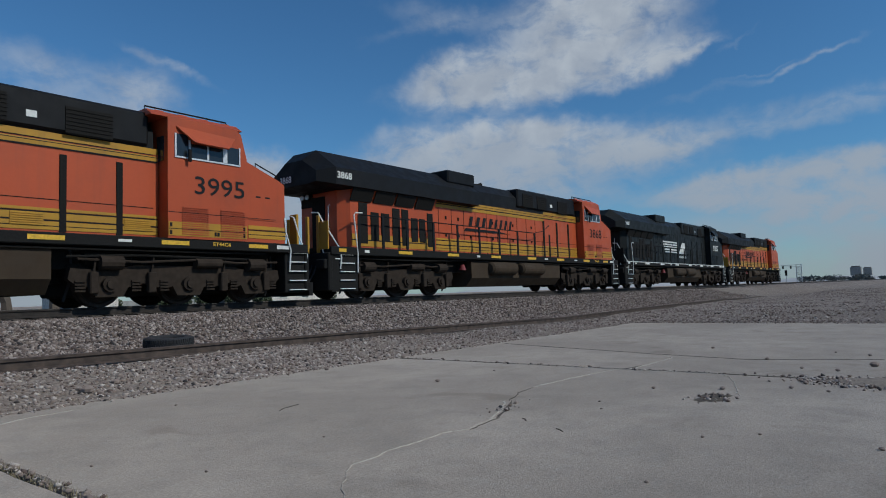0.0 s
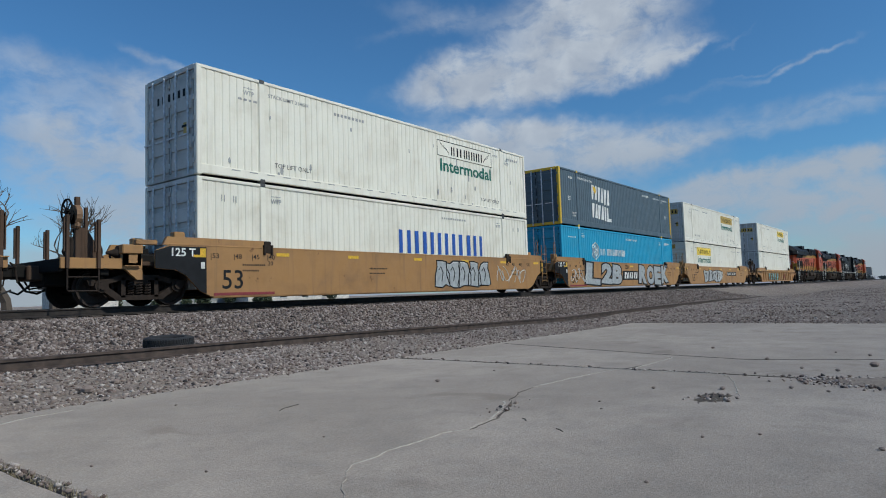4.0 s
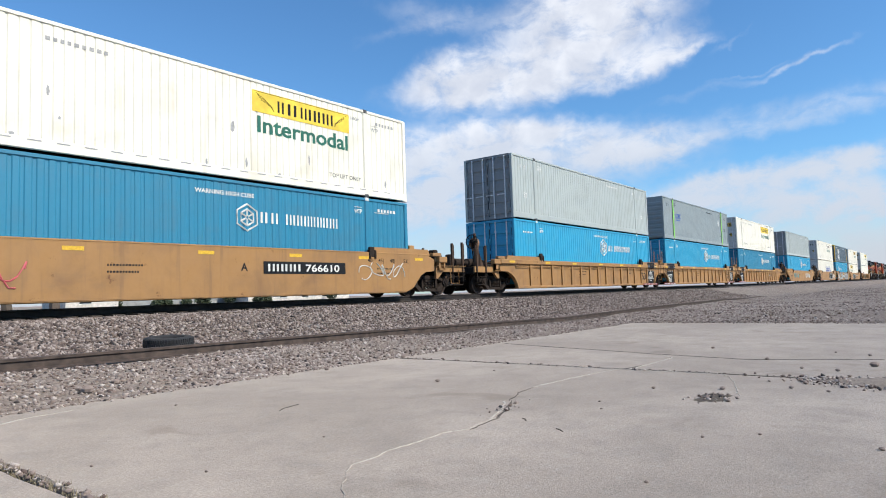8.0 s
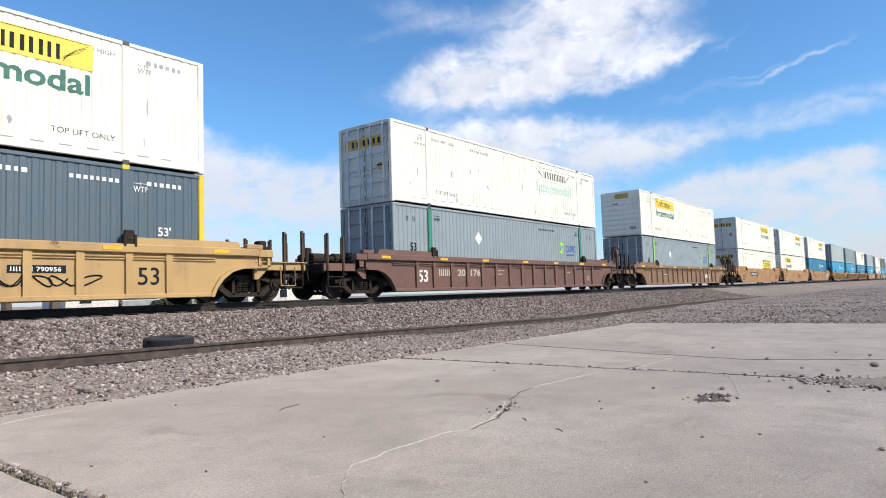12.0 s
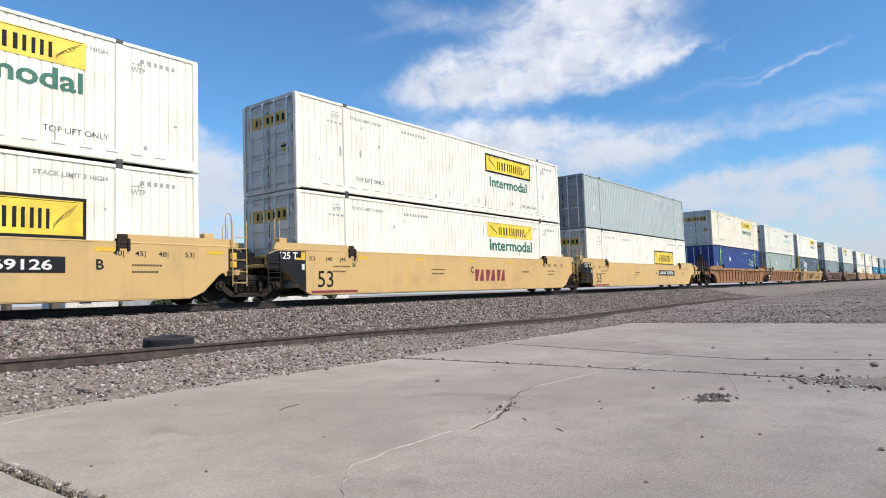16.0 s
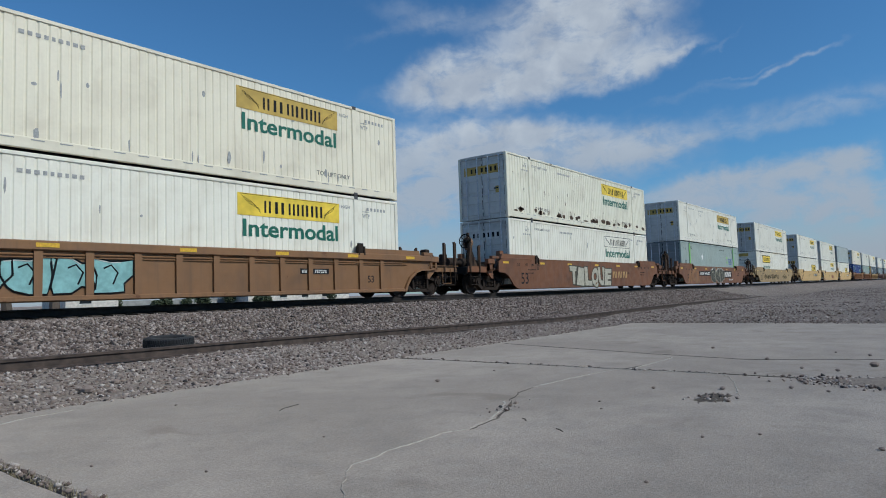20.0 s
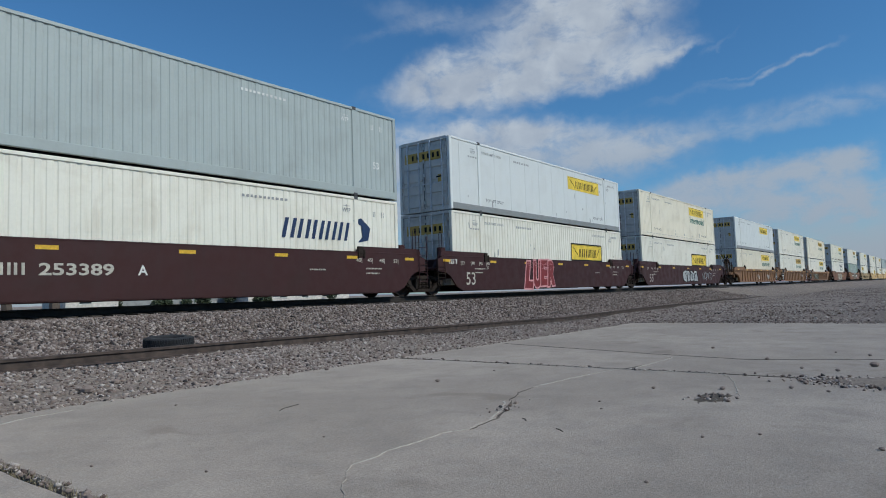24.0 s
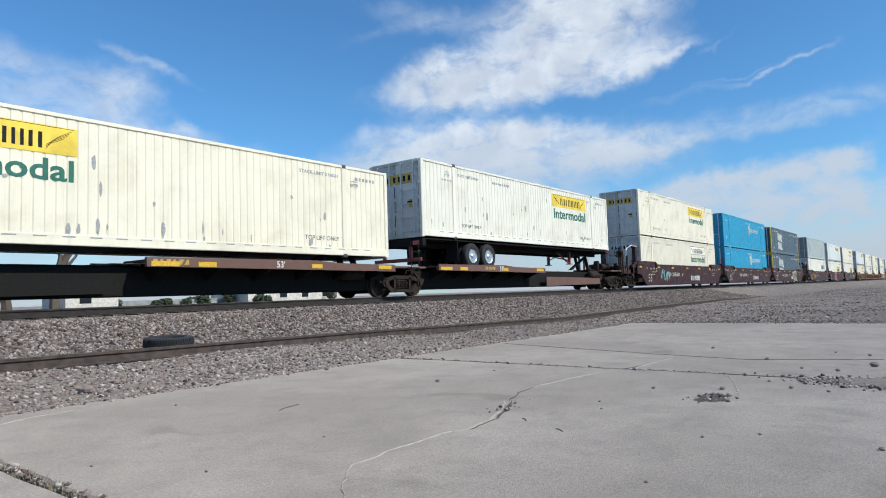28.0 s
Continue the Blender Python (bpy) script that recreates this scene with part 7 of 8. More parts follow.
def chassis(x_front, z):
    ch = thing("container_chassis", "red road chassis with twin axles under a container", "chassis")
    # beams and bolsters of the red chassis coloured near-black for shade
    part("main_beam", Shape().box(-8.0, 7.9, -0.52, -0.40, -0.30, 0.0, 0.02).box(-8.0, 7.9, 0.40, 0.52, -0.30, 0.0, 0.02), "soot", ch)
    part("bolster", Shape().box(-8.05, -7.85, -1.25, 1.25, -0.32, -0.02, 0.02).box(7.7, 7.9, -1.25, 1.25, -0.16, -0.02, 0.02), "soot", ch)
    part("front_lamp", Shape().box(7.88, 8.06, -1.27, -1.12, -0.15, -0.03, 0.02), "chassis_red", ch)
    # added dark sheet painting the shade below the container, no real deck
    part("underside_shade", Shape().box(-7.8, 7.8, -1.2, 1.2, -0.05, -0.004), "soot", ch)
    part("bumper", Shape().box(-8.05, -7.95, -1.15, 1.15, -0.85, -0.72, 0.02).box(-8.05, -7.95, -0.7, -0.6, -0.75, -0.3).box(-8.05, -7.95, 0.6, 0.7, -0.75, -0.3), "chassis_red", ch)
    part("tail_light", Shape().box(-8.07, -8.05, -1.1, -0.8, -0.25, -0.1).box(-8.07, -8.05, 0.8, 1.1, -0.25, -0.1), "graffiti_red", ch)
    R = 0.505
    zc = 0.99 + R - z
    for x in (-4.95, -3.82):
        part("axle", cached(("road_axle",), lambda: Shape().cyl((0, 0, 0), "y", 0.075, 2.2, 10)), "soot", ch, at=pose(x, 0, zc))
        part("suspension", cached(("suspension",), lambda: Shape().box(-0.15, 0.15, -0.5, -0.42, 0.0, 0.45).box(-0.15, 0.15, 0.42, 0.5, 0.0, 0.45)), "soot", ch, at=pose(x, 0, zc))
        for s in (-1, 1):
            w = part("wheel", cached(("road_tyre",), lambda: tyre_up(R, 0.27, 0.29)), "rubber", ch, at=pose(x, s * 1.13, zc, 0, 0, 0 if s < 0 else 180))
            part("rim", cached(("road_rim",), lambda: Shape().lathe((0, 0, 0), "y", [(-0.09, 0.29), (-0.13, 0.285), (-0.10, 0.25), (-0.02, 0.21), (-0.02, 0.13), (-0.10, 0.10), (-0.13, 0.06), (-0.13, 0.01)], 24)), "alloy", w)
            part("wheel", cached(("road_tyre",), lambda: None), "rubber", ch, at=pose(x, s * 0.83, zc))
    for y in (-1.0, 1.0):
        part("mud_flap", Shape().box(-6.0, -5.97, y - 0.28, y + 0.28, zc - 0.25, zc + 0.5), "soot", ch)
    for s in (-1, 1):
        part("landing_leg", Shape().box(-0.06, 0.06, -0.06, 0.06, 1.35 - z, -0.1).box(-0.13, 0.13, -0.13, 0.13, 1.33 - z, 1.37 - z), "chassis_red", ch, at=pose(4.6, s * 0.6, 0))
    part("leg_brace", Shape().rod([(4.6, -0.6, -0.55), (4.6, 0.6, -0.25)], 0.03).rod([(4.6, -0.6, -0.5), (5.6, -0.45, -0.2)], 0.03).rod([(4.6, 0.6, -0.5), (5.6, 0.45, -0.2)], 0.03).rod([(4.6, -0.6, -0.72), (3.4, -0.5, -0.15)], 0.045), "chassis_red", ch)
    RIDERS.append((ch, x_front - CL, z))


def tyre_up(R, W, r):
    prof = []
    for i in range(12):
        a = 2 * math.pi * i / 12
        c, s = math.cos(a), math.sin(a)
        prof.append((math.copysign(abs(s) ** 0.6, s) * W / 2, (R + r) / 2 + math.copysign(abs(c) ** 0.6, c) * (R - r) / 2))
    n = 32
    loops = [[(rr * math.cos(2 * math.pi * k / n), y, rr * math.sin(2 * math.pi * k / n)) for y, rr in prof] for k in range(n + 1)]
    return Shape().rings(loops, closed=False)


chassis(-666.15, 2.09)


# ---- locomotives ----
def loco_truck(loco, xs):
    xc = sum(xs) / 3
    def frame_shape():
        sh = Shape()
        sh.prism([(-2.75, 0.62), (-2.55, 0.45), (-1.5, 0.42), (-1.1, 0.52), (-0.75, 0.42), (0.75, 0.42), (1.1, 0.52), (1.5, 0.42), (2.55, 0.45), (2.75, 0.62), (2.7, 0.86), (1.9, 0.80), (1.3, 0.93), (-1.3, 0.93), (-1.9, 0.80), (-2.7, 0.86)], "y", -0.10, 0.08)
        for x in (-1.9, 0.0, 1.9):
            sh.prism([(x - 0.42, 0.45), (x - 0.30, 0.22), (x + 0.30, 0.22), (x + 0.42, 0.45)], "y", -0.16, 0.06)
            sh.cyl((x, -0.18, 0.50), "y", 0.17, 0.10, 16).cyl((x, -0.25, 0.50), "y", 0.10, 0.06, 12)
            for k in range(4):
                sh.box(x - 0.72, x - 0.50, -0.14, 0.02, 0.34 + 0.07 * k, 0.38 + 0.07 * k).box(x + 0.50, x + 0.72, -0.14, 0.02, 0.34 + 0.07 * k, 0.38 + 0.07 * k)
        sh.cyl((-1.9, -0.2, 0.98), "x", 0.16, 0.5, 12).cyl((1.9, -0.2, 0.98), "x", 0.16, 0.5, 12).cyl((0.5, -0.2, 1.0), "x", 0.12, 0.7, 12)
        sh.rod([(-2.6, -0.2, 1.05), (-1.2, -0.24, 1.0), (0.2, -0.22, 1.08), (1.3, -0.24, 1.02), (2.6, -0.2, 1.06)], 0.03, 6)
        return sh
    t = part("truck", cached(("loco_truck_core",), lambda: Shape().box(-2.6, 2.6, -0.68, 0.68, 0.24, 1.05, 0.05)), "soot", loco, at=pose(xc, 0, 0))
    part("truck_skirt", cached(("truck_skirt",), lambda: Shape().box(-2.7, 2.7, -1.02, 1.02, 0.62, 0.98, 0.03).box(-2.4, -1.3, -1.1, 1.1, 0.9, 1.25, 0.04).box(0.9, 2.0, -1.1, 1.1, 0.9, 1.22, 0.04)), "soot", t)
    for x in (-2.25, -0.95, 0.95, 2.25):
        part("brake_lever", cached(("brake_lever",), lambda: Shape().box(-0.09, 0.09, -1.36, -1.22, 0.30, 0.78, 0.02).rod([(0, -1.3, 0.78), (0.06, -1.28, 1.15)], 0.025, 6)), "loco_gear", t, at=pose(x, 0, 0))
    for x in (-2.62, 2.62):
        part("sand_pipe", cached(("sand_pipe",), lambda: Shape().rod([(0, -1.0, 1.25), (0.05, -0.98, 0.7), (-0.05, -0.8, 0.15)], 0.03, 6)), "rubber", t, at=pose(x, 0, 0))
    for s in (-1, 1):
        part("side_frame", cached(("loco_side_frame",), frame_shape), "loco_gear", t, at=pose(0, s * 1.12, 0, 0, 0, 0 if s < 0 else 180))
        for x in xs:
            def wheel_shape():
                r = 0.533
                return Shape().lathe((0, 0, 0), "y", [(-0.07, 0.16), (-0.02, 0.2), (0.0, r * 0.8), (-0.06, r * 0.86), (-0.06, r), (0.06, r), (0.065, r + 0.027), (0.085, r + 0.027), (0.088, r * 0.8), (0.05, 0.2)], 28)
            part("wheel", cached(("loco_wheel",), wheel_shape), "wheel", t, at=pose(x - xc, s * 0.755, 0.533, 0, 0, 0 if s < 0 else 180))


def handrail(loco, name, pts, material="rail_white", r=0.022):
    part(name, Shape().rod(pts, r, 6), material, loco)


def locomotive(nose_x, scheme, number, label):
    """Six-axle road diesel; x = 0 at the nose, the hood runs back to -21.4."""
    lo = thing("locomotive", label, "locomotive", "locomotives of the train")
    warm = scheme == "orange"
    body, dark, stripe = ("loco_orange", "loco_black", "loco_yellow") if warm else ("loco_dark", "loco_dark", "loco_dark")
    # frame and pilots
    part("frame", Shape().box(-20.6, 0.8, -1.5, 1.5, 1.33, 1.58, 0.02).box(-20.4, 0.5, -0.6, 0.6, 0.95, 1.35, 0.02), "frame_black", lo)
    part("pilot", Shape().box(0.74, 0.88, -1.45, 1.45, 0.25, 1.4, 0.03), "frame_black", lo)
    part("rear_pilot", Shape().box(-20.68, -20.5, -1.45, 1.45, 0.25, 1.4, 0.03).box(-20.55, -19.45, -1.42, -0.75, 0.22, 1.33), "frame_black", lo)
    part("step_well", Shape().box(0.05, 0.75, -1.40, -0.70, 0.22, 1.33, 0.02), "frame_black", lo)
    part("plow", Shape().prism([(-1.45, 0.12), (-1.45, 0.5), (0, 0.62), (1.45, 0.5), (1.45, 0.12)], "x", 0.86, 1.0), "frame_black", lo)
    part("coupler", Shape().box(0.88, 1.25, -0.12, 0.12, 0.7, 0.95, 0.03), "soot", lo)
    part("coupler", Shape().box(-21.1, -20.65, -0.12, 0.12, 0.7, 0.95, 0.03), "soot", lo)
    # frame edge markings
    for x0, w in ((-20.3, 0.3), (-17.6, 0.7), (-14.9, 0.7), (-12.0, 0.7), (-9.1, 0.7), (-6.4, 0.7), (-3.6, 0.7), (-1.2, 0.6)):
        part("frame_reflector", Shape().box(x0, x0 + w, -1.51, -1.5, 1.42, 1.52), "reflector" if warm else "white_mark", lo)
    part("underframe", Shape().box(-20.3, 0.1, -0.95, 0.95, 0.85, 1.34).box(-20.6, -14.0, -0.55, 0.55, 0.55, 0.9).box(-5.6, -0.3, -0.55, 0.55, 0.55, 0.9), "soot", lo)
    part("frame_labels", Shape().box(-19.2, -19.0, -1.51, -1.5, 1.42, 1.5).box(-13.0, -12.8, -1.51, -1.5, 1.42, 1.5).box(-7.6, -7.3, -1.51, -1.5, 1.44, 1.5).box(-4.6, -4.3, -1.51, -1.5, 1.44, 1.5).box(-0.3, 0.1, -1.51, -1.5, 1.42, 1.52), "white_mark", lo)
    # cab: a full-width box with sloping front and a short nose
    cab = part("cab", Shape().prism([(-3.45, 1.58), (-1.25, 1.58), (-1.25, 3.75), (-1.42, 4.38), (-1.55, 4.50), (-3.45, 4.50)], "y", -1.52, 1.52).prism([(-1.52, 4.48), (-1.25, 4.66), (1.25, 4.66), (1.52, 4.48)], "x", -3.85, -1.38), body, lo)
    part("nose", Shape().prism([(-1.25, 1.58), (0.0, 1.58), (0.0, 3.20), (-0.15, 3.30), (-1.25, 3.72)], "y", -1.48, 1.48), body, lo)
    if warm:
        part("nose_stripe", Shape().box(-1.2, 0.012, -1.492, 1.492, 1.68, 1.88).box(-1.2, 0.012, -1.492, 1.492, 1.92, 2.02), stripe, lo)
        part("cab_stripe", Shape().box(-3.44, -1.27, -1.532, -1.522, 1.64, 1.98), stripe, lo)
    gr = Shape()
    for x0 in (-3.1, -2.05):
        for k in range(14):
            gr.box(x0, x0 + 0.72, -1.545, -1.53, 1.68 + 0.05 * k, 1.70 + 0.05 * k)
    part("cab_grille", gr, body, lo)
    # cab windows: frame and panes
    wf = part("window_frame", Shape().box(-3.28, -3.24, -1.545, -1.50, 3.56, 4.12).box(-1.50, -1.46, -1.545, -1.50, 3.56, 4.02).box(-3.28, -1.46, -1.545, -1.50, 3.53, 3.57).box(-2.92, -2.87, -1.545, -1.50, 3.56, 4.0).box(-2.42, -2.37, -1.545, -1.50, 3.56, 3.92).box(-1.97, -1.85, -1.545, -1.50, 3.56, 4.0), "zinc", lo)
    part("pane", Shape().box(-3.24, -2.92, -1.528, -1.51, 3.57, 4.12), "glass", wf)
    part("pane", Shape().box(-2.87, -2.42, -1.528, -1.51, 3.57, 3.92), "glass", wf)
    part("pane", Shape().box(-2.37, -1.97, -1.528, -1.51, 3.57, 3.92), "glass", wf)
    part("pane", Shape().box(-1.85, -1.50, -1.528, -1.51, 3.57, 4.0), "glass", wf)
    part("sun_awning", Shape().rings([[(-3.25, -1.53, 4.28), (-1.62, -1.53, 4.22), (-1.62, -1.55, 4.24), (-3.25, -1.55, 4.30)], [(-2.88, -1.74, 3.90), (-1.92, -1.74, 3.88), (-1.92, -1.76, 3.90), (-2.88, -1.76, 3.92)]]), body, lo)
    part("windshield", Shape().prism([(-1.26, 3.80), (-1.24, 3.80), (-1.40, 4.28), (-1.42, 4.28)], "y", -1.3, 1.3), "glass", lo)
    part("mirror", Shape().box(-2.98, -2.90, -1.66, -1.60, 3.45, 3.75, 0.01), "soot", lo)
    part("rear_window", Shape().box(-3.47, -3.45, -1.35, -1.05, 3.45, 4.05), "glass", lo)
    for x in (-3.6, -3.0, -2.4, -1.8):
        part("roof_bracket", cached(("roof_bracket",), lambda: Shape().box(0, 0.25, -1.2, -1.0, 4.55, 4.70, 0.02)), body if warm else "soot", lo, at=pose(x, 0, 0))
    part("roof_rail", Shape().rod([(-3.8, -1.1, 4.6), (-3.8, -1.1, 4.76), (-1.6, -1.1, 4.76), (-1.5, -1.1, 4.6)], 0.02), "soot", lo)
    if warm:
        for x, z in ((-3.38, 1.72), (-2.20, 1.72), (-2.12, 1.72), (-1.36, 1.72), (-3.38, 1.9), (-1.36, 1.9)):
            part("hinge", cached(("cab_hinge",), lambda: Shape().box(-0.03, 0.03, -1.545, -1.53, -0.05, 0.05, 0.008)), "black_mark", lo, at=pose(x, 0, z))
        part("cab_seam", Shape().box(-3.44, -0.35, -1.526, -1.518, 2.20, 2.215), "black_mark", lo)
        part("pinstripe", Shape().box(-15.1, -3.5, -1.139, 1.139, 3.405, 3.435).box(-15.1, -3.5, -1.139, 1.139, 3.52, 3.535).box(-15.1, -3.5, -1.139, 1.139, 1.735, 1.75).box(-15.1, -3.5, -1.139, 1.139, 1.845, 1.875).box(-15.1, -3.5, -1.139, 1.139, 2.025, 2.05), "black_mark", lo)
        part("pinstripe", Shape().box(-1.2, 0.016, -1.496, 1.496, 1.77, 1.785).box(-1.2, 0.016, -1.496, 1.496, 1.885, 1.905).box(-3.44, -1.27, -1.536, -1.53, 1.80, 1.815), "black_mark", lo)
        part("pinstripe", Shape().box(-19.42, -15.25, -1.169, 1.169, 1.845, 1.875), "black_mark", lo)
        for k in range(2):
            part("door_plate", Shape().box(-0.95 + 0.3 * k, -0.80 + 0.3 * k, -1.487, -1.48, 2.78, 2.82), "black_mark", lo)
    if number:
        write(number, lo, -2.05, -1.533, 2.70, 0.44, "black_mark" if warm else "white_mark", 1.42, fat=0.004)
    handrail(lo, "nose_grab", [(-0.9, -1.4, 3.62), (-0.9, -1.4, 3.72), (-0.2, -1.4, 3.46), (-0.2, -1.4, 3.36)], "soot", 0.018)
    # hood behind the cab: lower and upper bodies, stripes, black roof
    part("long_hood", Shape().box(-15.2, -3.45, -1.12, 1.12, 1.58, 3.62, 0.03), body, lo)
    part("hood_roof", Shape().prism([(-1.13, 3.58), (-1.13, 4.15), (-0.8, 4.52), (0.8, 4.52), (1.13, 4.15), (1.13, 3.58)], "x", -15.2, -3.6), dark, lo)
    part("equipment_box", Shape().box(-9.3, -3.75, -1.22, 1.22, 3.76, 4.58, 0.06), dark, lo)
    for x0, x1, z0, z1 in ((-8.9, -8.0, 3.8, 4.4), (-7.6, -6.7, 3.8, 4.4), (-5.6, -4.6, 3.75, 4.35)):
        v = Shape().box(x0, x1, -1.235, -1.22, z0, z1)
        for k in range(7):
            v.box(x0, x1, -1.25, -1.235, z0 + 0.02 + k * 0.085, z0 + 0.05 + k * 0.085)
        part("air_vent", v, "soot", lo)
    part("label_plate", Shape().box(-6.35, -6.15, -1.23, -1.222, 3.98, 4.12), "white_mark", lo)
    for x0 in (-6.6, -4.3):
        lv = Shape().box(x0, x0 + 0.62, -1.145, -1.135, 1.74, 2.02)
        for k in range(6):
            lv.box(x0, x0 + 0.62, -1.16, -1.145, 1.75 + 0.045 * k, 1.775 + 0.045 * k)
        part("louvre", lv, stripe, lo)
    part("exhaust_box", Shape().box(-14.2, -12.4, -1.1, 1.1, 4.3, 4.80, 0.05), dark, lo)
    part("air_horn", Shape().lathe((-11.0, -0.2, 4.68), "x", [(-0.25, 0.03), (0.1, 0.05), (0.3, 0.12)], 10).lathe((-11.0, 0.1, 4.68), "x", [(-0.25, 0.03), (0.1, 0.05), (0.3, 0.12)], 10), "soot", lo)
    if warm:
        st = Shape().box(-15.1, -6.9, -1.135, 1.135, 3.44, 3.61).box(-15.1, -6.9, -1.135, 1.135, 3.28, 3.40).box(-6.9, -3.5, -1.135, 1.135, 3.44, 3.56).box(-6.9, -3.5, -1.135, 1.135, 3.60, 3.74)
        part("upper_stripe", st, stripe, lo)
        part("lower_stripe", Shape().box(-15.1, -3.5, -1.135, 1.135, 1.66, 1.84).box(-15.1, -3.5, -1.135, 1.135, 1.88, 2.02).box(-15.1, -3.5, -1.135, 1.135, 2.06, 2.12), stripe, lo)
    # hood doors: seams, latches, dark gaps
    sm = Shape()
    for x in (-14.9, -14.1, -13.3, -12.5, -11.7, -10.9, -10.1, -9.3, -8.5, -7.7):
        sm.box(x - 0.012, x + 0.012, -1.128, -1.118, 1.62, 3.58)
    for x in (-6.9, -5.6, -4.4):
        sm.box(x - 0.07, x + 0.07, -1.142, -1.118, 1.62, 3.30)
    sm.box(-15.5, -3.6, -1.128, -1.118, 2.30, 2.315)
    part("door_seams", sm, "soot", lo)
    lt = Shape()
    for x in (-14.5, -13.7, -12.9, -11.3, -9.7, -8.1):
        lt.box(x, x + 0.07, -1.15, -1.12, 2.85, 2.97).box(x, x + 0.07, -1.15, -1.12, 2.2, 2.3)
    part("door_latch", lt, "soot", lo)
    # side name: plain slanted blocks with a tapering bar below
    if warm:
        blocks(lo, ((-13.0, -9.85, 2.70, 3.08, -1.136, 4, 0.35, 2),), "black_mark")
        part("name_bar", Shape().prism([(-13.3, 2.48), (-13.2, 2.60), (-11.0, 2.58), (-9.9, 2.50)], "y", -1.136, -1.142), "black_mark", lo)
    else:
        nb = Shape()
        for k in range(5):
            nb.prism([(-13.2 + 0.10 * k, 3.0 - 0.17 * k), (-10.3, 3.0 - 0.17 * k), (-10.35, 3.10 - 0.17 * k), (-13.2 + 0.10 * k, 3.10 - 0.17 * k)], "y", -1.136, -1.142)
        nb.prism([(-10.0, 2.3), (-8.6, 2.3), (-8.6, 3.1), (-9.2, 3.1)], "y", -1.136, -1.142)
        part("name_bars", nb, "white_mark", lo)
        blocks(lo, ((-10.0, -8.4, 2.0, 2.15, -1.136, 7, 0, 3),), "white_mark")
        part("frame_line", Shape().box(-20.5, 0.1, -1.512, -1.502, 1.53, 1.57), "white_mark", lo)
    # radiator end: body, doors, slanting screens, wide winged roof
    rad = part("radiator_cab", Shape().prism([(-1.15, 1.58), (-1.15, 3.15), (-1.38, 3.62), (1.38, 3.62), (1.15, 3.15), (1.15, 1.58)], "x", -19.45, -15.2), body, lo)
    part("rear_hood", Shape().prism([(-19.45, -1.15), (-19.75, -0.85), (-19.75, 0.85), (-19.45, 1.15)], "z", 1.58, 3.62), body, lo)
    if warm:
        part("rear_stripe", Shape().box(-19.42, -15.25, -1.165, 1.165, 1.66, 1.84).box(-19.42, -15.25, -1.165, 1.165, 1.88, 2.05), stripe, lo)
    wing = [(-1.45, 3.50), (-1.45, 4.02), (-0.55, 4.68), (0.55, 4.68), (1.45, 4.02), (1.45, 3.50), (0.9, 3.43), (-0.9, 3.43)]
    part("winged_roof", Shape().rings([[(x, y, z) for y, z in wing] for x in (-20.3, -12.65)]), dark, lo)
    part("roof_tail", Shape().rings([[(-20.3, y, z) for y, z in wing], [(-20.75, y * 0.72, 3.55 + (z - 3.43) * 0.62) for y, z in wing]]), dark, lo)
    for k in range(4):
        x0 = -19.5 + 1.06 * k
        part("radiator_screen", Shape().prism([(-1.17, 3.10), (-1.19, 3.10), (-1.405, 3.54), (-1.385, 3.54)], "x", x0, x0 + 0.96), "soot", lo)
    for k, (x0, w, z0, z1) in enumerate(((-19.1, 0.40, 1.75, 3.08), (-18.55, 0.38, 1.85, 2.8), (-18.05, 0.40, 1.85, 2.8), (-17.5, 0.38, 1.75, 3.02), (-17.02, 0.36, 1.75, 3.02), (-16.52, 0.36, 1.9, 2.75), (-16.08, 0.34, 1.9, 2.75), (-15.62, 0.32, 1.75, 2.98))):
        part("vent_door", Shape().box(x0, x0 + w, -1.175, -1.15, z0, z1, 0.008), "soot", lo)
    part("rear_door", Shape().box(-19.775, -19.75, -0.3, 0.3, 1.65, 3.3), "soot", lo)
    part("headlight", Shape().cyl((-19.80, 0.42, 3.34), "x", 0.10, 0.10, 14).box(-19.78, -19.74, 0.28, 0.82, 3.0, 3.5), "soot", lo)
    for y in (0.42, 0.66):
        part("lamp_lens", Shape().cyl((-19.87, y, 3.34), "x", 0.085, 0.04, 14), "lamp_glass", lo)
    if warm and number:
        write("ET44C4", lo, -2.0, -1.512, 1.43, 0.09, "reflector", 0.5, "model_mark")
    if number:
        write(number, lo, -19.95, -1.456, 3.70, 0.20, "white_mark", 0.62, "number_board")
        part("number_board", letters(number), "white_mark", lo, at=Matrix.Translation((-20.79, 0.35, 3.68)) @ Matrix.Rotation(radians(-90), 4, "Z") @ Matrix.Diagonal((0.2, 1, 0.2, 1)))
    # tank with air reservoirs
    part("fuel_tank", Shape().prism([(-1.35, 0.62), (-1.35, 1.25), (1.35, 1.25), (1.35, 0.62), (1.05, 0.30), (-1.05, 0.30)], "x", -13.2, -5.9), "tank", lo)
    for x in (-11.05, -8.7):
        part("air_reservoir", cached(("air_reservoir",), lambda: Shape().lathe((0, 0, 0), "x", [(-1.0, 0.05), (-0.97, 0.2), (-0.88, 0.27), (0.88, 0.27), (0.97, 0.2), (1.0, 0.05)], 18)), "tank", lo, at=pose(x, -1.38, 1.0))
    part("bell", Shape().lathe((-13.6, -1.2, 1.05), "z", [(-0.12, 0.14), (0.05, 0.1), (0.12, 0.03)], 12), "red_mark", lo)
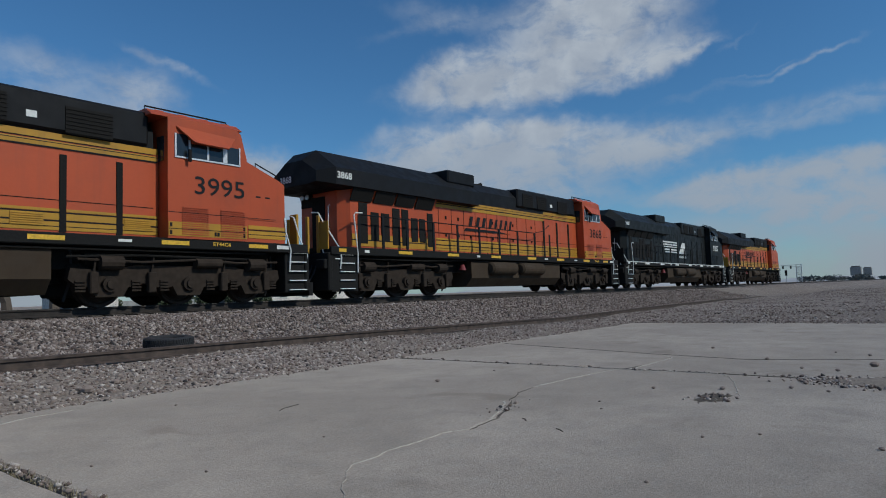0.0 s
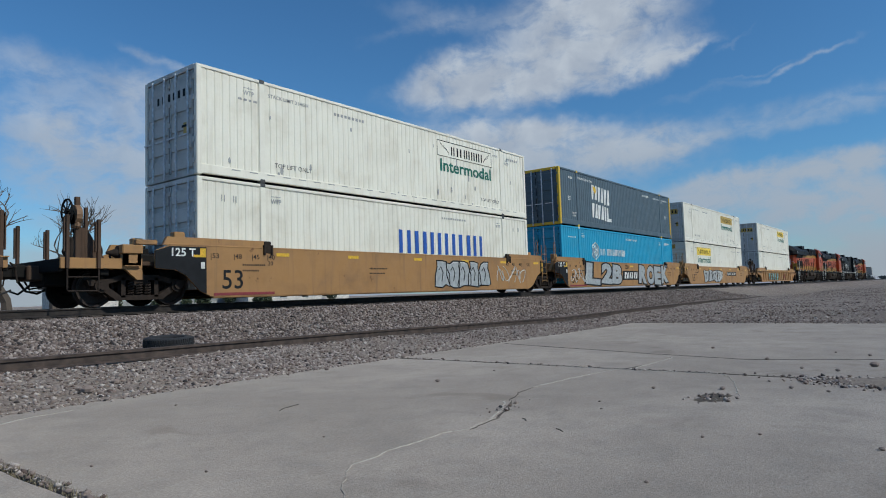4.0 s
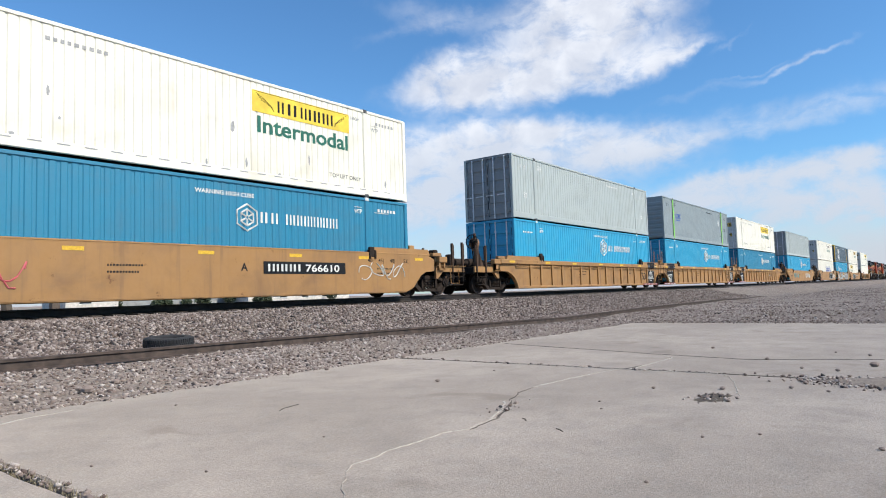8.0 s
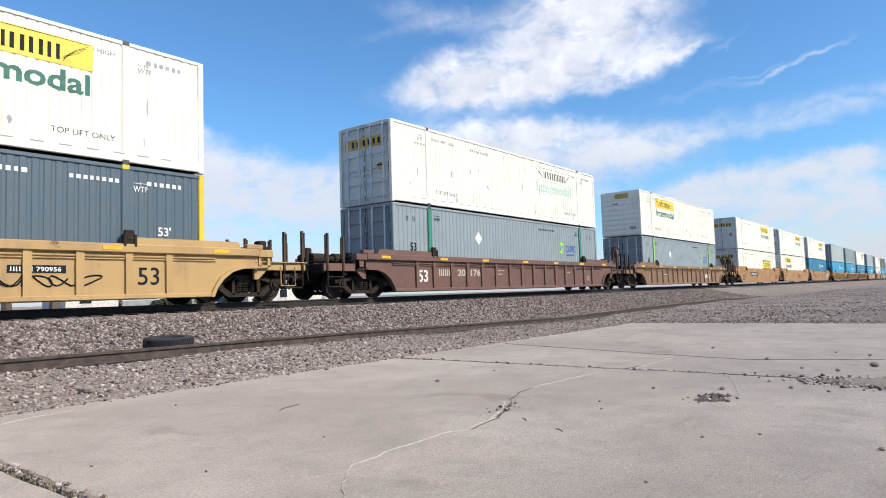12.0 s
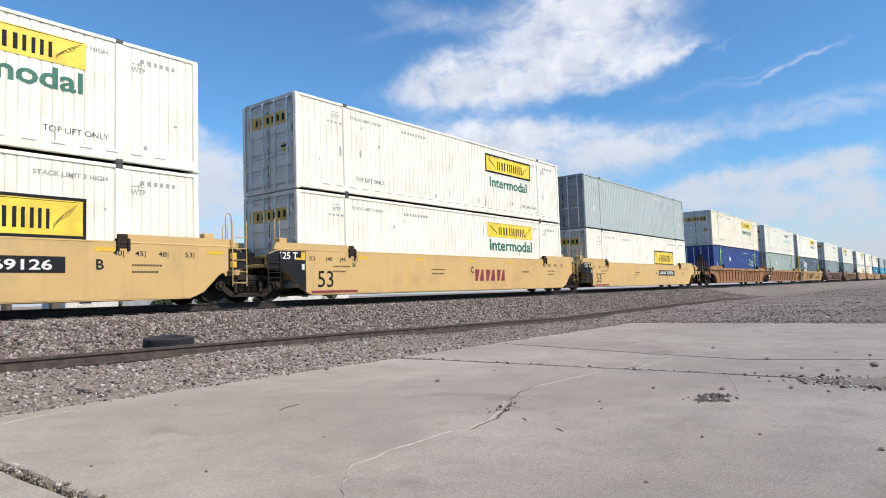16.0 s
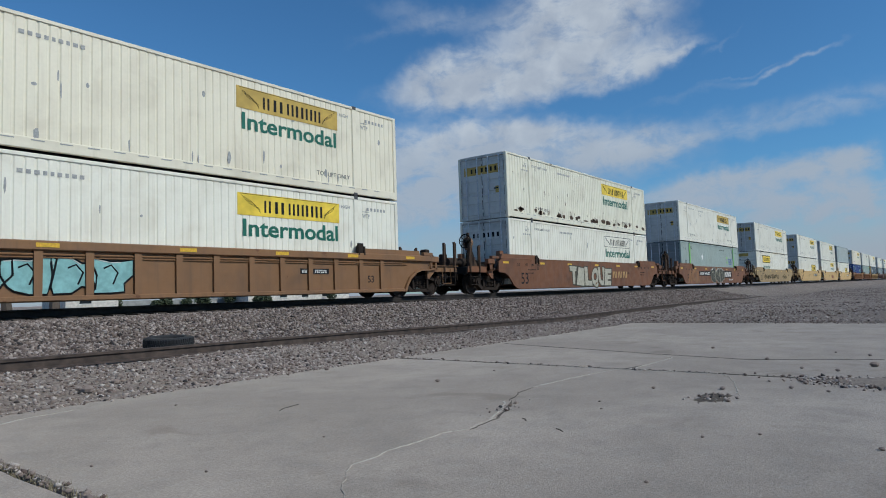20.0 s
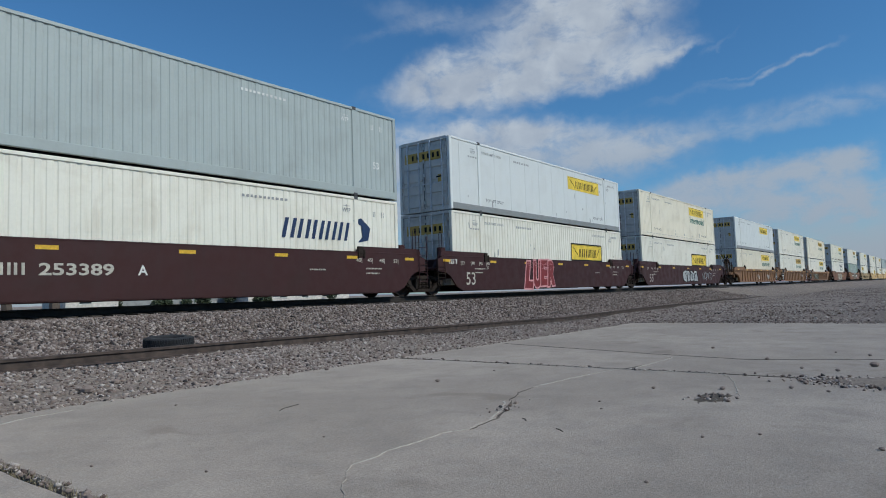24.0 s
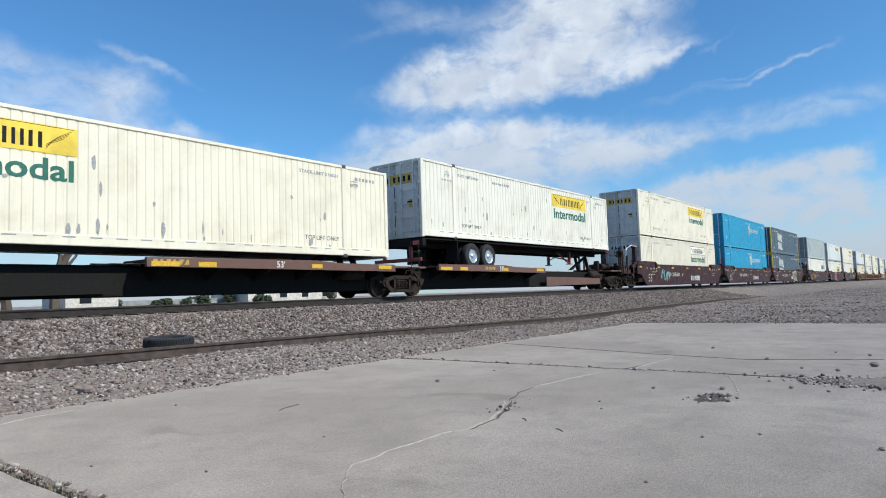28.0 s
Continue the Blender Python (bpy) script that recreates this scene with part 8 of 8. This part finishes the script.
    part("piping", Shape().rod([(-20.0, -1.35, 1.25), (-16.0, -1.38, 1.22), (-14.0, -1.38, 1.28), (-5.0, -1.40, 1.26), (-0.6, -1.38, 1.28)], 0.025).rod([(-5.6, -1.3, 1.1), (-4.0, -1.32, 1.16), (-1.0, -1.3, 1.12)], 0.03), "soot", lo)
    loco_truck(lo, (-4.7, -2.78, -0.86))
    loco_truck(lo, (-18.9, -17.0, -15.1))
    # walkway stanchions and rails
    xs = (-19.4, -18.3, -17.1, -15.65, -14.2, -12.75, -11.3, -9.85, -8.4, -7.0)
    for x in xs:
        part("stanchion", cached(("stanchion",), lambda: Shape().box(-0.055, 0.055, -0.02, 0.02, 1.55, 2.62, 0.01)), dark if warm else "frame_black", lo, at=pose(x, -1.47, 0))
    handrail(lo, "handrail", [(-19.4, -1.47, 2.62)] + [(x, -1.47, 2.62) for x in xs[1:9]] + [(-7.6, -1.47, 2.75), (-7.0, -1.47, 3.05)], dark if warm else "frame_black", 0.02)
    # corner steps with bent white rails, rear then front
    handrail(lo, "step_rail", [(-19.48, -1.46, 0.8), (-19.50, -1.50, 1.4), (-19.64, -1.50, 2.58), (-19.58, -1.50, 2.66), (-19.25, -1.48, 2.68)])
    handrail(lo, "step_rail", [(-20.22, -1.46, 0.9), (-20.18, -1.48, 1.25), (-20.25, -1.46, 1.55), (-20.62, -1.2, 2.3), (-20.7, -1.05, 2.62), (-20.75, -0.8, 2.64)])
    handrail(lo, "step_rail", [(-20.22, -1.46, 1.2), (-20.55, -1.35, 1.22), (-20.66, -1.2, 1.4), (-20.6, -1.1, 1.55)], r=0.018)
    handrail(lo, "step_rail", [(0.16, -1.46, 0.8), (0.18, -1.50, 1.4), (0.02, -1.50, 1.9), (-0.02, -1.5, 2.3)])
    handrail(lo, "step_rail", [(0.80, -1.40, 0.9), (0.82, -1.44, 1.3), (0.70, -1.3, 1.7), (0.62, -1.1, 2.4), (0.6, -0.95, 2.45)])
    handrail(lo, "hood_grab", [(-19.78, -0.55, 2.2), (-19.84, -0.55, 2.25), (-19.84, -0.55, 2.95), (-19.78, -0.55, 3.0)], r=0.018)
    for xg in (-19.92, 0.46):
        for k in range(5):
            part("step", cached(("step",), lambda: Shape().box(-0.30, 0.30, -0.02, 0.03, -0.014, 0.014)), "rail_white", lo, at=pose(xg, -1.46, 0.30 + 0.26 * k))
    for y in (-0.95, 0.95):
        part("nose_plate", Shape().box(0.72, 0.80, y - 0.16, y + 0.16, 1.55, 2.5, 0.012), stripe if warm else "soot", lo)
    for y in (-0.95, -0.45, 0.45, 0.95):
        part("rear_post", Shape().box(-20.66, -20.58, y - 0.06, y + 0.06, 1.4, 2.55, 0.012), stripe if warm else "soot", lo)
    part("rear_gate", Shape().box(-20.64, -20.60, -1.4, -0.98, 1.5, 2.35, 0.01), stripe if warm else "soot", lo)
    part("drop_plate", Shape().box(-20.95, -20.64, -0.45, 0.45, 1.5, 1.54), "frame_black", lo)
    for k, y in enumerate((-0.9, -0.7, -0.5, 0.6, 0.85)):
        part("air_hose", Shape().rod([(-20.66, y, 1.05), (-20.78, y, 0.8), (-20.92, y + 0.06, 0.55 - 0.04 * k % 2), (-21.1, y + 0.1, 0.6)], 0.028, 6), "rubber", lo)
    part("jumper_cable", Shape().rod([(-20.66, -0.35, 1.6), (-20.9, -0.4, 1.25), (-21.2, -0.4, 1.3)], 0.03, 6), "rubber", lo)
    for y in (-1.2, 1.2):
        part("anti_climber", Shape().box(-20.8, -20.66, y - 0.2, y + 0.2, 0.9, 1.2, 0.03), "frame_black", lo)
    RIDERS.append((lo, nose_x, 0.0))
    return lo


locomotive(11.45, "orange", "3995", "orange and black diesel locomotive with yellow stripes")
locomotive(33.75, "orange", "3868", "orange and black diesel locomotive with yellow stripes")
locomotive(56.3, "black", "9887", "black diesel locomotive with white markings")
locomotive(78.9, "orange", "", "orange and black diesel locomotive leading the train")


# ---- what lies behind and far off ----
def bare_tree(x, y, h, seed):
    """A leafless tree: tapered trunk with forking limbs and many twigs."""
    rng = random.Random(seed)
    t = thing("bare_tree", "leafless grey-brown tree beyond the railway", "tree", "trees beyond the track")
    trunk, limbs, twigs = Shape(), Shape(), Shape()
    def grow(p, d, length, r, level):
        pts, rad = [p], r
        n = 4
        for i in range(n):
            d = (d + Vector((rng.gauss(0, 0.16), rng.gauss(0, 0.16), rng.gauss(0.03, 0.1)))).normalized()
            p = p + d * length / n
            pts.append(p)
        sh = trunk if level == 0 else limbs if level < 3 else twigs
        for i in range(n):
            ra, rb = r * (1 - 0.16 * i), r * (1 - 0.16 * (i + 1))
            loops = []
            for q, rr in ((pts[i], ra), (pts[i + 1], rb)):
                s = d.cross(Vector((0.3, 0.5, 0.81))).normalized()
                u = s.cross(d)
                m = 6 if level < 2 else 3
                loops.append([tuple(q + rr * (math.cos(6.2832 * k / m) * s + math.sin(6.2832 * k / m) * u)) for k in range(m)])
            sh.rings(loops)
        if level < 5:
            for _ in range(3 if level < 4 else 2):
                a = rng.uniform(0, 6.283)
                side = Vector((math.cos(a), math.sin(a), rng.uniform(-0.05, 0.7))).normalized()
                at = pts[rng.randint(2, n)]
                grow(at, (d * 0.75 + side * 0.8).normalized(), length * rng.uniform(0.58, 0.8), max(0.016, r * 0.55), level + 1)
    grow(Vector((0, 0, -0.1)), Vector((0, 0, 1)), h * 0.28, h * 0.030, 0)
    k = h / max(q[2] for q in twigs.v)
    for sh in (trunk, limbs, twigs):
        sh.v = [(q[0] * k * 0.8, q[1] * k * 0.8, q[2] * k) for q in sh.v]
    part("trunk", trunk, "bark", t)
    part("limbs", limbs, "bark", t)
    part("twigs", twigs, "bark", t)
    t.matrix_basis = pose(x, y, 0.18)
    return t


bare_tree(26.3, 68.0, 12.2, 4)
bare_tree(21.0, 64.0, 12.0, 5)
bare_tree(14.0, 66.0, 10.5, 7)


def leafy_tree(name, x, y, h, w, seed, material, label, n=240):
    rng = random.Random(seed)
    t = thing(name, label, "tree", "trees far off")
    part("trunk", Shape().lathe((0, 0, h * 0.2), "z", [(-h * 0.2, h * 0.03), (0, h * 0.022), (h * 0.25, h * 0.012)], 7), "bark", t)
    sh = Shape()
    for _ in range(n):
        a, r = rng.uniform(0, 6.283), w * math.sqrt(rng.random()) * 0.5
        z = h * (0.25 + 0.75 * rng.random() ** 0.8)
        r *= math.sqrt(max(0.1, 1 - ((z / h - 0.55) / 0.6) ** 2))
        s = w * rng.uniform(0.04, 0.09)
        c = Vector((r * math.cos(a), r * math.sin(a), z))
        v = [c + Vector((rng.gauss(0, s), rng.gauss(0, s), rng.gauss(0, s * 0.8))) for _ in range(4)]
        sh.add(v, [(0, 1, 2), (0, 2, 3), (0, 3, 1), (1, 3, 2)])
    part("crown", sh, material, t)
    t.matrix_basis = pose(x, y, 0.15)


rt = random.Random(33)
for k in range(36):
    az = radians(81.3 + 5.9 * rt.random() + (0 if k % 4 else rt.uniform(0, 4)))
    d = rt.uniform(560, 900)
    leafy_tree("far_tree", d * math.sin(az), d * math.cos(az), rt.uniform(2.0, 4.6) if k % 6 else rt.uniform(5, 8), rt.uniform(5, 13) if k % 6 else rt.uniform(4, 7), 900 + k, "far_tree", "dark trees along the horizon, haze in their colour", 90)
for k in range(16):
    leafy_tree("shrub", 33 + 2.3 * k + rt.uniform(-1, 1), 73 + rt.uniform(0, 8), rt.uniform(0.9, 2.0), rt.uniform(1.2, 2.8), 960 + k, "leaf", "low dusty shrub beyond the track", 420)


def shed_building(x, y, lx, ly, h, wall, label, seed):
    b = thing("building", label, "building", "low buildings beyond the track")
    part("wall", Shape().box(-lx / 2, lx / 2, -ly / 2, ly / 2, 0, h), wall, b)
    part("roof", Shape().prism([(-ly / 2 - 0.4, h), (0, h + 0.6), (ly / 2 + 0.4, h), (ly / 2 + 0.4, h + 0.12), (0, h + 0.75), (-ly / 2 - 0.4, h + 0.12)], "x", -lx / 2 - 0.3, lx / 2 + 0.3), "shed", b)
    n = int(lx / 4)
    for k in range(n):
        xw = -lx / 2 + 2 + 4 * k
        w = part("window", Shape().box(xw - 0.6, xw + 0.6, -ly / 2 - 0.05, -ly / 2 + 0.02, 0.9, 2.0), "glass", b)
        part("frame", Shape().box(xw - 0.7, xw + 0.7, -ly / 2 - 0.08, -ly / 2 - 0.05, 0.8, 0.9).box(xw - 0.7, xw + 0.7, -ly / 2 - 0.08, -ly / 2 - 0.05, 2.0, 2.1), "white_mark", w)
    b.matrix_basis = pose(x, y, 0.15)


shed_building(32.0, 76.0, 5.5, 6, 2.6, "stucco", "small pale stucco building beyond the railway", 1)
shed_building(63.0, 80.0, 19, 9, 2.7, "stucco", "long low pale building beyond the railway", 2)
shed_building(16.0, 96.0, 10, 8, 2.8, "grey_wall", "low grey building beyond the railway", 3)
tagged(part("boundary_wall", Shape().box(34.8, 53.0, 79.4, 79.7, 0.1, 1.25), "grey_wall"), "low grey boundary wall behind shrubs", "wall")


def water_tower(x, y, h, w, label):
    t = thing("tower", label, "tower", "far towers")
    part("legs", Shape().box(-w * 0.42, -w * 0.34, -0.3, 0.3, 0, h * 0.6).box(w * 0.34, w * 0.42, -0.3, 0.3, 0, h * 0.6).box(-w * 0.05, w * 0.05, -0.3, 0.3, 0, h * 0.6), "grey_wall", t)
    part("body", Shape().box(-w / 2, w / 2, -w / 2, w / 2, h * 0.35, h * 0.93, 0.2), "grey_wall", t)
    part("cap", Shape().box(-w * 0.4, w * 0.4, -w * 0.4, w * 0.4, h * 0.93, h, 0.1), "shed", t)
    t.matrix_basis = pose(x, y, 0.1)


water_tower(796 * math.sin(radians(84.77)), 796 * math.cos(radians(84.77)), 15.0, 9.5, "grey concrete loading tower on the horizon")
water_tower(800 * math.sin(radians(85.5)), 800 * math.cos(radians(85.5)), 13.5, 7.5, "grey concrete bin tower on the horizon")


def signal_gantry(x, y):
    g = thing("signal_gantry", "aluminium lattice signal gantry over the track", "signal")
    for s in (0.0, 1.6):
        part("leg", Shape().box(-0.10, 0.10, s - 0.10, s + 0.10, 0, 6.5), "signal_metal", g)
    br = Shape()
    for k in range(7):
        z = 0.4 + 0.8 * k
        br.rod([(0, 0, z), (0, 1.6, z + (0.8 if k % 2 else 0.4))], 0.07, 4).rod([(0, 1.6, z), (0, 0, z + 0.8)], 0.07, 4)
    part("bracing", br, "signal_metal", g)
    part("arm", Shape().box(-0.1, 0.1, 0, 6.2, 6.35, 6.5).box(-0.1, 0.1, 0, 6.2, 5.8, 5.9), "signal_metal", g)
    for yy in (3.2, 5.6):
        h = part("signal_head", Shape().box(-0.2, 0.1, yy - 0.25, yy + 0.25, 5.2, 6.2, 0.05), "soot", g)
        part("hood", Shape().cyl((-0.35, yy, 5.9), "x", 0.16, 0.3, 10).cyl((-0.35, yy, 5.45), "x", 0.16, 0.3, 10), "soot", h)
    g.matrix_basis = pose(x, y, 0.2)


signal_gantry(247.1, 38.2)
mast = thing("signal_mast", "slim signal mast beside the track far off", "signal")
part("pole", Shape().cyl((0, 0, 1.5), "z", 0.08, 3.0, 10), "signal_metal", mast)
part("signal_head", Shape().box(-0.15, 0.15, -0.22, 0.22, 2.2, 3.4, 0.05), "soot", mast)
mast.matrix_basis = pose(157.6, 27.4, 0.1)


def hills():
    rng = np.random.default_rng(44)
    n, verts, faces = 120, [], []
    sh = Shape()
    az = np.linspace(20, 110, n)
    hh = np.abs(np.convolve(rng.normal(0, 1, n + 12), np.ones(13) / 13, "valid")) * 110 + 6
    hh *= np.exp(-((az - 78) / 14) ** 2) + 0.15
    lo_r, hi_r = 4300, 4500
    v = []
    for a, h in zip(az, hh):
        s, c = math.sin(radians(a)), math.cos(radians(a))
        v += [(lo_r * s, lo_r * c, 0.0), (hi_r * s, hi_r * c, float(h)), (4700 * s, 4700 * c, 0.0)]
    for i in range(n - 1):
        k = 3 * i
        faces += [(k, k + 3, k + 4, k + 1), (k + 1, k + 4, k + 5, k + 2)]
    sh.add(v, faces)
    # the material colour itself carries the haze
    tagged(part("hills", sh, "hill"), "low hills on the horizon coloured with blue haze", "hills", kind="structure")


hills()


# ---- movement ----
def motions():
    times = [0.0, 0.1] + [float(k) for k in range(1, 28)] + [27.9, 28.0]
    for ob, x, z in RIDERS:
        walk(ob, [(t, pose(x + SPEED * t, TRACK_Y, RAIL_Z + z)) for t in times])
    walk(clouds, [(t, pose(0, 0, 0, 0, 0, 0.058 * t)) for t in times])


motions()
